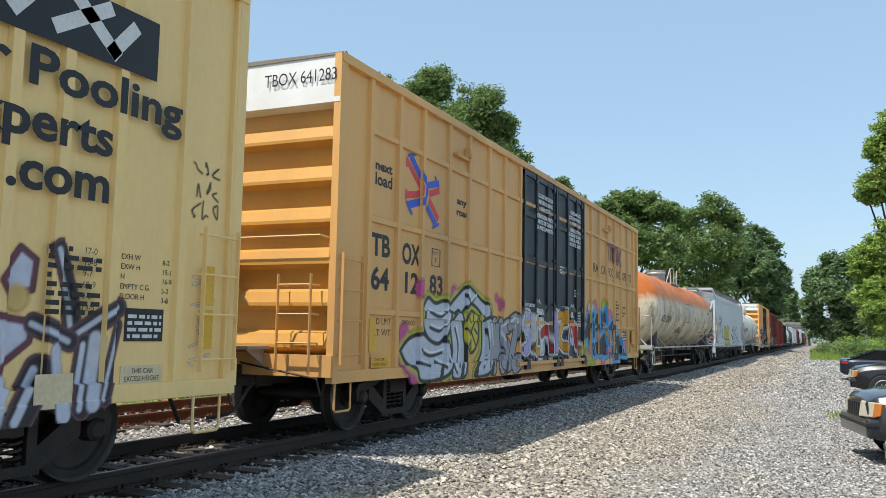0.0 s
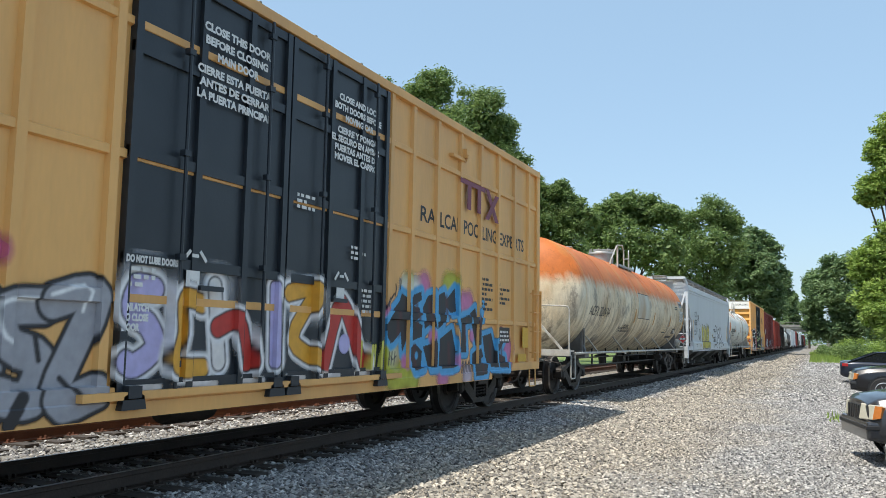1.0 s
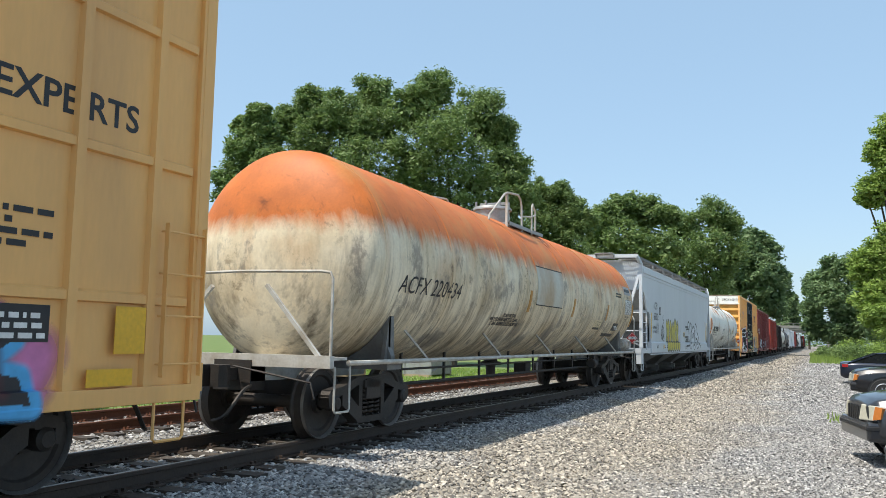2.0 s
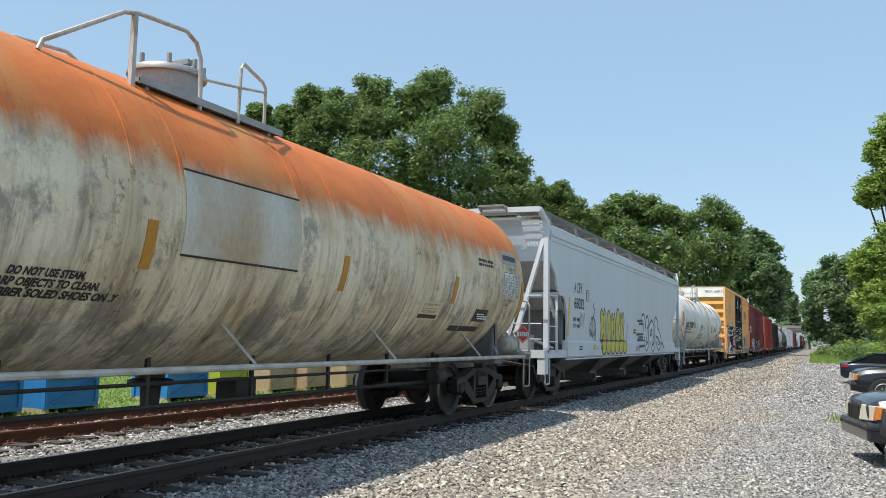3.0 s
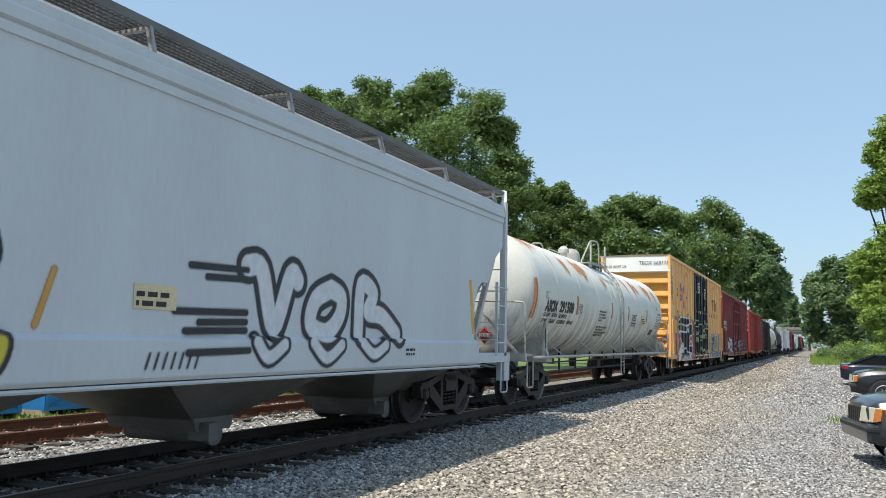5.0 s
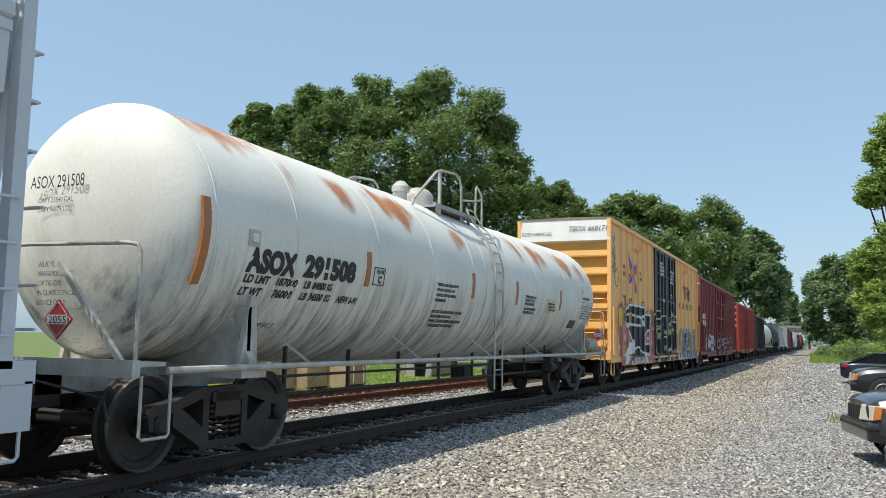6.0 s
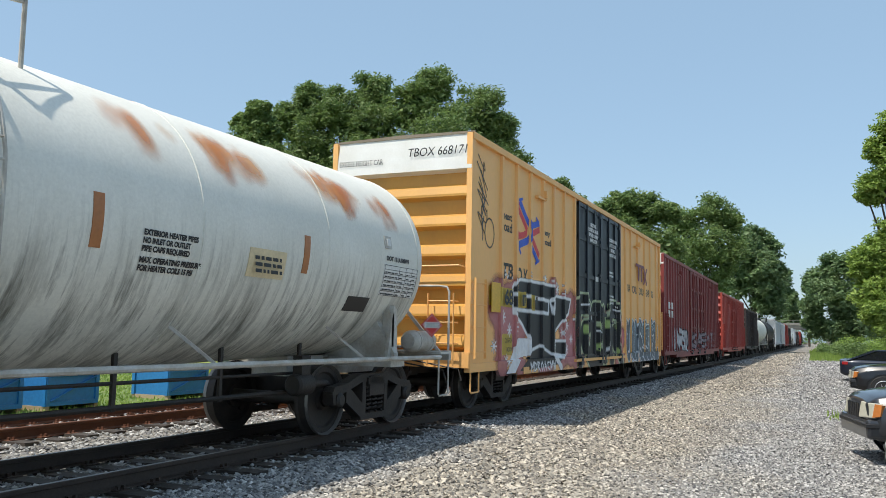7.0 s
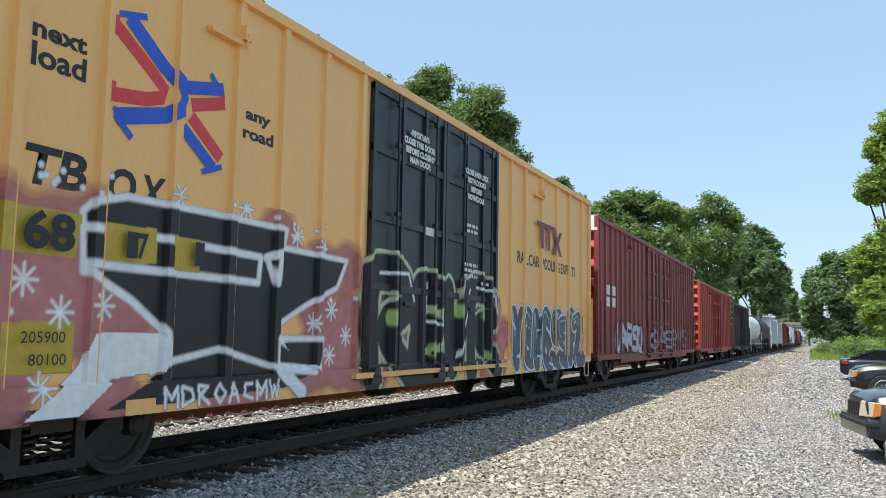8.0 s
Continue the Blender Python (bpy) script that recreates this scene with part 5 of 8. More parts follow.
# bright letters across the doors
g = Spray(7.22, 11.9, 0.84, 2.15, 0.014)
for y, z in ((7.55, 1.9), (8.5, 1.85), (9.7, 1.85), (7.4, 1.7), (10.2, 1.8)):
    g.spot(y, z, 0.2, (0.75, 0.75, 0.78), 0.3, 0.6)
LILAC, FLAME, SCARLET = (0.48, 0.44, 0.72), (0.72, 0.36, 0.04), (0.5, 0.04, 0.03)
for q, c, r in (([(7.67, 1.79), (7.45, 1.8), (7.38, 1.59), (7.61, 1.46), (7.71, 1.25), (7.49, 1.09), (7.35, 1.12)], LILAC, 0.11), ([(8.3, 1.68), (7.98, 1.72), (7.98, 1.39), (7.94, 1.08), (8.34, 1.04)], FLAME, 0.09), ([(8.47, 1.87), (8.57, 1.1)], (0.75, 0.72, 0.7), 0.09), ([(8.54, 1.45), (8.85, 1.52), (9.0, 1.09)], SCARLET, 0.10), ([(9.43, 1.92), (9.46, 1.08)], LILAC, 0.07),
                ([(9.66, 1.87), (10.2, 1.92), (9.8, 1.34), (10.39, 1.06)], FLAME, 0.10), ([(10.46, 1.06), (10.82, 1.80), (11.31, 1.04)], SCARLET, 0.12)):
    q = smooth_line(q, 4) if len(q) > 2 else q
    g.line(q, r + 0.07, (0.78, 0.77, 0.78), 0.05)
    g.line(q, r + 0.02, INK)
    g.line(q, r, c)
g.spot(10.9, 1.28, 0.13, LILAC, 0.03)
for k in range(5):
    g.line([(11.3 + 0.12 * k, 0.95), (11.33 + 0.12 * k, 1.3 - 0.05 * (k % 2))], 0.03, (0.6, 0.56, 0.1))
for k in range(6):
    g.line([(7.4 + 0.75 * k, 0.9), (7.75 + 0.75 * k, 0.88)], 0.04, (0.75, 0.7, 0.68), 0.04, 0.8)
g.skin(relief([float(np.interp(y, MARKS_TO, MARKS_AT)) for y in POST_AT_B], DOOR_B, bands=(1.7,)), car_b, label="lilac, orange, white and red graffiti letters on the doors")
# black letters in a light blue cloud
g = Spray(11.9, 17.7, 0.63, 2.6, 0.014)
BLUE_P, ROSE = (0.07, 0.36, 0.66), (0.62, 0.2, 0.42)
INKY = [[(11.97, 1.55), (12.29, 1.78), (12.5, 1.91), (12.58, 2.04), (12.78, 1.98), (12.82, 1.81), (12.78, 1.35), (12.63, 1.15), (12.56, 1.45), (12.32, 1.31), (12.15, 1.27), (12.0, 1.38)],
        [(12.86, 1.99), (13.3, 2.1), (13.33, 1.97), (13.04, 1.86), (13.26, 1.84), (13.29, 1.74), (13.06, 1.64), (13.36, 1.58), (13.35, 1.39), (12.98, 1.32), (12.89, 1.53)],
        [(13.36, 1.84), (13.53, 2.04), (13.7, 2.08), (13.7, 1.75), (13.8, 1.52), (13.62, 1.59), (13.45, 1.51)], [(13.86, 2.05), (14.14, 2.15), (14.22, 2.02), (14.55, 2.23), (14.61, 1.83), (14.4, 1.8), (14.23, 1.89), (14.11, 1.6), (13.93, 1.52)],
        [(12.84, 1.23), (13.14, 1.28), (13.36, 1.17), (13.33, 0.91), (13.01, 0.87), (12.85, 1.04)], [(13.39, 1.24), (13.7, 1.28), (13.75, 1.4), (13.89, 1.13), (13.79, 0.9), (13.58, 0.9)], [(14.0, 1.36), (14.45, 1.53), (14.62, 1.16), (14.6, 0.91), (14.36, 0.87), (13.97, 0.87)],
        [(14.69, 1.71), (15.26, 1.8), (15.27, 1.66), (15.04, 1.61), (15.11, 1.13), (14.88, 1.13), (14.82, 1.5)], [(15.26, 1.82), (15.51, 1.93), (15.61, 1.7), (15.9, 2.0), (15.7, 1.51), (15.8, 1.28), (15.55, 1.24)],
        [(15.39, 1.1), (15.81, 1.24), (15.95, 1.05), (15.74, 0.96), (16.05, 0.9), (15.97, 0.72), (15.41, 0.7)], [(15.89, 1.42), (16.35, 1.48), (16.57, 1.13), (16.63, 0.83), (16.2, 0.85), (16.04, 1.04)], [(16.61, 1.28), (17.08, 1.33), (16.77, 1.1), (17.15, 1.02), (17.22, 0.81), (16.69, 0.83)]]
for (y, z), c in [((14.9, 2.0), ROSE), ((15.2, 2.0), ROSE), ((13.4, 2.2), ROSE), ((12.02, 1.6), ROSE), ((17.3, 1.2), ROSE), ((14.27, 2.27), LIME_P), ((14.5, 2.28), LIME_P), ((12.77, 2.14), LIME_P), ((12.0, 1.2), LIME_P), ((12.58, 0.81), LIME_P), ((12.1, 0.85), LIME_P), ((12.3, 0.75), LIME_P), ((12.9, 0.72), LIME_P), ((13.08, 2.12), (0.7, 0.7, 0.66)), ((12.7, 2.1), (0.7, 0.7, 0.66)), ((13.98, 0.72), ROSE), ((15.0, 0.72), (0.6, 0.5, 0.58)), ((17.2, 1.0), ROSE), ((12.3, 1.15), (0.62, 0.62, 0.4))]:
    g.spot(y, z, 0.2, c, 0.2, 0.85)
for q in INKY:
    g.line([*q, q[0]], 0.11, BLUE_P, 0.05)
for y, z in ((15.37, 1.42), (12.71, 1.01), (13.69, 1.4), (16.9, 1.5), (14.7, 1.0)):
    g.spot(y, z, 0.11, ROSE, 0.08, 0.9)
rr = random.Random(2)
for q in INKY:
    g.area(q, (0.016, 0.017, 0.022))
    cy, cz = (sum(w[i] for w in q) / len(q) for i in (0, 1))
    g.line([(cy, cz + 0.15), (cy + 0.04, cz - 0.15)], 0.05, (0.07, 0.012, 0.016), 0.08, 0.8)
g.spot(13.17, 1.1, 0.06, BLUE_P, 0.03)
for k in range(5):
    y, z = 12.0 + 0.12 * k, 1.85 + 0.075 * k
    g.line(smooth_line([(y + rr.uniform(-0.05, 0.08), z + rr.uniform(-0.09, 0.1)) for _ in range(4)], 5), 0.013, INK)
for k in range(4):
    g.line([(12.05 + 0.1 * k, 0.98), (12.08 + 0.1 * k, 1.16)], 0.014, INK)
    g.line([(12.05 + 0.1 * k, 1.07), (12.12 + 0.1 * k, 1.05 + 0.05 * (k % 2))], 0.012, INK)
for k in range(4):
    g.line(smooth_line([(14.75 + 0.14 * k, 0.78), (14.82 + 0.14 * k, 0.98), (14.84 + 0.14 * k, 0.8)], 4), 0.013, INK)
g.skin(relief([float(np.interp(y, MARKS_TO, MARKS_AT)) for y in POST_AT_B], DOOR_B, bands=(1.7,)), car_b, label="black graffiti letters edged in light blue and pink")


def spread(car, built, at, to):
    """Spaces the marks along a car as its posts and doors are spaced."""
    for ob in set(car.children) - built:
        if ob.data and ob.matrix_basis == Matrix():
            ob.data = ob.data.copy() if ob.data.users > 1 else ob.data
            co = np.empty(len(ob.data.vertices) * 3)
            ob.data.vertices.foreach_get("co", co)
            along = co[1::3]
            co[1::3] = np.where(along < 0.1, along, np.interp(along, at, to))
            ob.data.vertices.foreach_set("co", co)
            ob.data.update()


spread(car_b, BUILT, MARKS_AT, MARKS_TO)
emblem(car_b, POST_AT_B, 2.0, 3.12, 3.26, 4.2)

# rust-topped tank car
LC, FC = 19.1, 31.2
CZ_C, R_C = 2.54, 1.60
car_c = tank_car("long tank car, cream sides streaked with grime, crown orange with rust", RUST_TANK, PALE_STEEL, LC, CZ_C, R_C,
                 [1.25, 3.6, 6.0, 7.52, 8.16, 10.16, 10.98, 13.2, 14.52, 16.53, 17.8], saddle_paint=HOPPER_DARK, tail=0.3)
couple(car_c, FC)
wrapped("ACFX 220434", BLACK, car_c, 1.75, 2.05, 0.26, CZ_C, R_C, 2.3, 0.25)
for i, w in enumerate(("DO NOT USE STEAM,", "WIRES OR SHARP OBJECTS TO CLEAN.", "CLEAN. RUBBER SOLED SHOES ONLY")):
    wrapped(w, BLACK, car_c, (6.42, 5.8, 5.9)[i], 1.83 - 0.085 * i, 0.062, CZ_C, R_C, (0.76, 1.57, 1.73)[i], 0.2, 0.004)
patch(car_c, PALE_SIGN, 13.72, 1.68, 14.5, 1.96, CZ_C, R_C - 0.004, "notice", "tan notice panel with black print")
for i, (w, h, wd) in enumerate((("FOR CHEMICAL EMERGENCY", 0.035, 0.66), ("SPILL, LEAK, FIRE, EXPOSURE", 0.018, 0.6), ("CALL CHEMTREC", 0.035, 0.6))):
    wrapped(w, BLACK, car_c, 13.78, 1.90 - 0.055 * i, h, CZ_C, R_C + 0.006, wd)
patch(car_c, BLACK, 13.76, 1.70, 14.42, 1.76, CZ_C, R_C + 0.006, "small_print")
for y in (7.72, 11.17, 14.78):
    patch(car_c, OCHRE, y, 1.97, y + 0.13, 2.42, CZ_C, R_C, "reflector", "ochre reflector strip")
patch(car_c, OCHRE, 18.14, 1.85, 18.26, 2.55, CZ_C, R_C + 0.004, "reflector", "ochre reflector strip")
patch(car_c, BLACK, 15.2, 1.52, 15.6, 1.61, CZ_C, R_C, "stencil")
patch(car_c, BLACK, 15.66, 1.52, 16.5, 1.61, CZ_C, R_C, "stencil")
patch(car_c, BLACK, 16.0, 1.70, 16.6, 1.92, CZ_C, R_C, "stencil", "black stencil panel")
bars(car_c, WHITE, R_C - 0.14, 16.06, 1.74, 16.5, 1.86, 3, 9)
bars(car_c, BLACK, R_C - 0.005, 15.8, 2.70, 16.5, 2.86, 2, 12, "faded_stencil")
patch(car_c, PLATE, 8.2, 2.14, 10.16, 2.98, CZ_C, R_C + 0.004, "repair_patch", "pale welded repair plate with weld seams")
seam = Shape()
for z in (2.14, 2.98):
    x = math.sqrt(R_C ** 2 - (z - CZ_C) ** 2)
    seam.tube([(x + 0.012, 8.2, z), (x + 0.012, 10.16, z)], 0.012, 5)
part("weld", seam, STEEL, car_c)
patch(car_c, WHITE, 17.08, 2.22, 17.98, 2.68, CZ_C, R_C, "data_panel", "white inspection data panel with black grid")
patch(car_c, GALV, 17.1, 2.84, 17.9, 3.1, CZ_C, R_C, "data_panel", "bare metal plaque")
patch(car_c, BLACK, 17.15, 2.92, 17.85, 3.02, CZ_C, R_C + 0.004, "stencil")
wrapped("J300W", BLACK, car_c, 17.4, 2.73, 0.06, CZ_C, R_C, 0.34)
for i in range(8):
    patch(car_c, BLACK, 17.09, 2.225 + 0.064 * i, 17.97, 2.231 + 0.064 * i, CZ_C, R_C + 0.003, "data_line")
for y in (17.09, 17.4, 17.6, 17.8, 17.965):
    patch(car_c, BLACK, y, 2.225, y + 0.006, 2.675, CZ_C, R_C + 0.003, "data_line")
for i, row in enumerate((("", "", "QUALIFIED", "DUE"), ("STATION", "ARIL", "2013", "2023"), ("TEST", "ARIL", "2013", "2023"), ("EQUIPMENT", "ARIL", "2013", "2023"), ("75 PSI", "ARIL", "2013", "2023"), ("3070", "ARIL", "PP", "NONE"), ("ACTION", "ARIL", "2013", "2023"))):
    for w, y, wd in zip(row, (17.12, 17.43, 17.62, 17.83), (0.2, 0.12, 0.15, 0.11)):
        if w:
            wrapped(w, BLACK, car_c, y, 2.625 - 0.064 * i, 0.032, CZ_C, R_C + 0.004, wd)
for i, w in enumerate(("2070 APPLIED", "3-2003")):
    wrapped(w, BLACK, car_c, 17.2, 2.12 - 0.08 * i, 0.05, CZ_C, R_C, (0.6, 0.3)[i])
for i, w in enumerate(("2 INCH HF", "COMP BRK SHOES")):
    wrapped(w, BLACK, car_c, (17.6, 17.45)[i], 1.56 - 0.075 * i, 0.05, CZ_C, R_C - 0.01, (0.4, 0.62)[i], 0.2)
placard(car_c, pose(1.52, LC - 0.62, 1.5, 0, 0, 35), "1010")

# pale grey covered hopper
LD, FD = 19.75, 51.17
car_d = hopper_car("pale grey covered hopper with four bays and yellow graffiti", HOPPER_GREY, HOPPER_DARK, LD, walk_paint=GALV)
couple(car_d, FD)
BUILT = set(car_d.children)
DX = 1.51 + 0.004
for w, y, z, wd in (("A", 2.45, 2.60, 0.14), ("C", 2.68, 2.60, 0.14), ("F", 2.88, 2.60, 0.12), ("X", 3.05, 2.60, 0.16), ("65032", 2.42, 2.20, 0.95)):
    lettering(w, BLACK, car_d, (DX, y, z), 0.26, width=wd, bold=0.008)
s = Shape()
for a, b in (((3.62, 2.43), (3.88, 2.43)), ((3.88, 2.43), (3.88, 2.72)), ((3.88, 2.72), (3.62, 2.72)), ((3.62, 2.72), (3.62, 2.43))):
    s.bar((DX, *a), (DX, *b), 0.003, 0.012)
part("plate_frame", s, BLACK, car_d)
lettering("PLATE", BLACK, car_d, (DX, 3.66, 2.62), 0.05, width=0.18)
lettering("C", BLACK, car_d, (DX, 3.71, 2.48), 0.1)
for z, a, b in ((1.87, "LD LMT", "198400"), (1.71, "LT WT", "64600")):
    lettering(a, BLACK, car_d, (DX, 2.3, z), 0.09, width=0.28, bold=0.004)
    lettering(b, BLACK, car_d, (DX, 2.65, z), 0.09, width=0.3, bold=0.004)
part("reflector", Shape().prism([(1.78, 1.5), (1.9, 1.5), (2.06, 2.45), (1.94, 2.45)], DX - 0.006, DX), YELLOW, car_d, "yellow reflector strip")
part("reflector", Shape().prism([(LD - 2.05, 1.5), (LD - 1.93, 1.5), (LD - 2.1, 2.45), (LD - 2.22, 2.45)], DX - 0.006, DX), YELLOW, car_d, "yellow reflector strip")
sign(car_d, PALE_SIGN, DX, 9.65, 1.62, 10.2, 1.85, "notice", "pale notice")
bars(car_d, BLACK, DX + 0.005, 9.68, 1.65, 10.15, 1.82, 2, 5)
for y in (2.7, 4.5, 5.0, 15.0):
    bars(car_d, BLACK, 1.51 + 0.063, y, 1.15, y + 0.3, 1.28, 2, int(y * 7), "stencil")
sign(car_d, YELLOW, 1.573, 4.15, 1.14, 4.35, 1.28, "reflector")
for ob in set(car_d.children) - BUILT:
    ob.location.y = 0.09
lettering("ACFX", BLACK, car_d, (-0.08, 0.43, 3.58), 0.115, END, 0.33, bold=0.003)
lettering("65032", BLACK, car_d, (-0.14, 0.43, 3.37), 0.115, END, 0.44, bold=0.003)


def hopper_depth(y, z):
    return np.where(z < 1.40, 1.51 + 0.062, 1.51)


g = Spray(2.3, 15.2, 1.0, 2.75, 0.016)
rnd = random.Random(3)
TAG = (0.03, 0.03, 0.035)
g.line(smooth_line([(4.42, 2.42), (4.33, 2.3), (4.52, 2.2), (4.4, 2.1), (4.3, 1.98)], 6), 0.017, TAG)
for q in ([(4.1, 1.98), (4.08, 1.7), (4.2, 1.46), (4.28, 1.75), (4.22, 2.0), (4.1, 1.98)], [(4.3, 2.05), (4.26, 1.8), (4.3, 1.5), (4.42, 1.72), (4.38, 2.0), (4.3, 2.05)], [(4.4, 1.98), (4.56, 1.85), (4.6, 1.62), (4.5, 1.4), (4.45, 1.45)], [(4.02, 1.85), (3.94, 1.75), (4.05, 1.6), (4.15, 1.58)], [(3.98, 1.5), (4.1, 1.56), (4.2, 1.46)], [(4.45, 1.6), (4.52, 1.7), (4.5, 1.55), (4.45, 1.6)]):
    g.line(smooth_line(q, 5), 0.018, TAG)
for y, z in ((3.88, 1.68), (3.95, 1.63), (3.92, 1.58)):
    g.spot(y, z, 0.03, TAG, 0.02)
for k in range(7):
    y = 2.9 + 0.07 * k
    g.line([(y, 1.7 + 0.05 * (k % 3)), (y + 0.06, 2.1 - 0.04 * (k % 2))], 0.008, (0.40, 0.42, 0.45))
OCH = (0.60, 0.50, 0.05)
# swollen yellow letters, upper and lower row
shapes = [[(5.05, 1.42), (5.2, 1.75), (5.1, 2.1), (5.3, 2.28), (5.5, 2.1), (5.6, 2.3), (5.8, 2.1), (5.72, 1.75), (5.85, 1.42), (5.6, 1.38), (5.45, 1.6), (5.3, 1.4)],
          [(5.95, 1.4), (5.9, 1.8), (6.0, 2.18), (6.2, 2.25), (6.38, 2.05), (6.4, 1.6), (6.25, 1.38)],
          [(6.5, 1.4), (6.45, 1.9), (6.6, 2.2), (6.78, 2.0), (6.9, 2.22), (7.02, 1.9), (7.0, 1.4), (6.85, 1.4), (6.75, 1.7), (6.65, 1.4)],
          [(7.1, 1.4), (7.1, 2.0), (7.25, 2.34), (7.5, 2.3), (7.62, 2.0), (7.45, 1.75), (7.6, 1.4), (7.35, 1.38)],
          [(7.68, 1.4), (7.7, 1.9), (7.8, 2.25), (7.95, 2.1), (8.1, 2.3), (8.25, 2.0), (8.15, 1.7), (8.2, 1.4), (7.95, 1.42)]]
for q in shapes:
    ring = [(v.x, v.y) for v in smooth_line([*q, q[0]], 5)]
    g.area(ring, OCH, INK, 0.026)
    c = [sum(w[i] for w in q) / len(q) for i in (0, 1)]
    g.line([(c[0] - 0.05, c[1] - 0.1), (c[0], c[1] + 0.16), (c[0] + 0.06, c[1] - 0.08)], 0.014, INK)
for k in range(6):
    a = 5.05 + 0.55 * k
    ring = [(v.x, v.y) for v in smooth_line([(a, 1.38), (a + 0.04, 1.1), (a + 0.25, 1.02), (a + 0.48, 1.1), (a + 0.52, 1.38), (a, 1.38)], 5)]
    g.area(ring, OCH, INK, 0.024)
g.spot(5.6, 1.5, 0.12, (0.6, 0.25, 0.02), 0.1, 0.7)
# three pale letters in heavy black outlines
FAT = ([(11.25, 2.15), (11.5, 2.12), (11.75, 1.5), (12.05, 2.1), (12.2, 2.05)], [(12.95, 2.0), (12.6, 1.85), (12.5, 1.55), (12.85, 1.45), (13.15, 1.65), (13.2, 1.9), (12.95, 2.0)], [(13.65, 1.45), (13.7, 2.1), (14.05, 2.0), (13.9, 1.75), (14.3, 1.7), (14.75, 1.45)],
       [(11.4, 1.33), (11.6, 1.16), (11.9, 1.3)], [(12.5, 1.33), (12.8, 1.14), (13.15, 1.3)], [(13.7, 1.33), (14.0, 1.18), (14.35, 1.3)])
for r, c in ((0.20, INK), (0.12, (0.66, 0.68, 0.71))):
    for q in FAT:
        g.line(smooth_line(q, 5), r if q[0][1] > 1.4 else r * 0.6, c)
for z, y0 in ((2.08, 10.35), (1.98, 10.6), (1.62, 10.15), (1.52, 10.5), (1.43, 10.3), (1.22, 10.3)):
    g.line([(y0, z), (11.25, z + 0.02)], 0.035, INK)
for k in range(7):
    g.line([(9.75 + 0.11 * k, 1.08), (9.8 + 0.11 * k, 1.22)], 0.012, INK)
g.line([(8.6, 1.45), (8.75, 1.9)], 0.03, (0.6, 0.3, 0.05))
g.skin(hopper_depth, car_d, label="swollen yellow letters and black tags").location.y = 0.12

# white tank car
LE, FE = 18.1, 71.95
CZ_E, R_E = 2.52, 1.43
car_e = tank_car("dirty white tank car with rust spots on its crown", WHITE_TANK, PALE_STEEL, LE, CZ_E, R_E,
                 [1.15, 2.63, 4.65, 6.46, 8.14, 8.75, 11.88, 14.3, 16.9], manway="dome", ladder_y=9.12, head=0.5, deck=1.3, droop=0.14)
couple(car_e, FE)
BUILT = set(car_e.children)
wrapped("ASOX", BLACK, car_e, 1.74, 2.10, 0.24, CZ_E, R_E, 0.95, bold=0.022)
wrapped("291508", BLACK, car_e, 2.82, 2.12, 0.24, CZ_E, R_E, 1.2, bold=0.022)
for z, row in ((1.97, (("LD LMT", 1.72, 0.48), ("187000", 2.3, 0.42), ("LB", 2.88, 0.14), ("84800", 3.07, 0.3), ("KG", 3.4, 0.12))), (1.83, (("LT WT", 1.72, 0.4), ("76000", 2.32, 0.38), ("LB", 2.88, 0.14), ("34500", 3.07, 0.3), ("KG", 3.42, 0.12), ("NEW 6-91", 3.72, 0.5)))):
    for w, y, wd in row:
        wrapped(w, BLACK, car_e, y, z, 0.085, CZ_E, R_E, wd, 0.15, 0.005)
wrapped("INCH HF COMP SHOES", BLACK, car_e, 1.95, 1.48, 0.05, CZ_E, R_E, 0.75, 0.2)
for i, w in enumerate(("FIBERGLASS INSULATION", "DO NOT EXCEED 150 F", "CONSULT OWNER BEFORE", "REPAIRING")):
    wrapped(w, BLACK, car_e, 6.6, 2.24 - 0.085 * i, 0.045, CZ_E, R_E, (0.85, 0.72, 0.8, 0.42)[i], 0, 0.003)
for i, (w, wd) in enumerate((("PROTECT TANK INTERIOR COATING", 1.2), ("WHEN STEAM CLEANING", 0.8), ("WEAR CLEAN RUBBER SOLED SHOES", 1.25), ("TOOLS MUST BE REMOVED", 0.95))):
    wrapped(w, BLACK, car_e, 6.62 + 0.03 * i, 1.80 - 0.075 * i, 0.045, CZ_E, R_E, wd, 0, 0.003)
for i, w in enumerate(("EXTERIOR HEATER PIPES", "NO INLET OR OUTLET", "PIPE CAPS REQUIRED", "MAX. OPERATING PRESSURE", "FOR HEATER COILS 15 PSI")):
    wrapped(w, BLACK, car_e, 11.05, 2.27 - 0.075 * i - (0.03 if i > 2 else 0), 0.05, CZ_E, R_E, (0.75, 0.65, 0.65, 0.85, 0.75)[i], 0, 0.004)
for y, z, h in ((0.93, 1.9, 0.9), (4.28, 2.08, 0.48), (8.05, 2.1, 0.46), (10.44, 2.09, 0.48), (13.71, 2.11, 0.46)):
    patch(car_e, BRONZE, y, z, y + 0.12, z + h, CZ_E, R_E, "reflector", "faded orange reflector strip")
patch(car_e, PALE_SIGN, 12.65, 2.0, 13.35, 2.32, CZ_E, R_E, "notice", "tan notice panel")
bars(car_e, BLACK, R_E - 0.02, 12.75, 2.05, 13.25, 2.27, 3, 41)
patch(car_e, BLACK, 15.0, 1.70, 15.6, 1.9, CZ_E, R_E, "stencil", "black stencil panel")
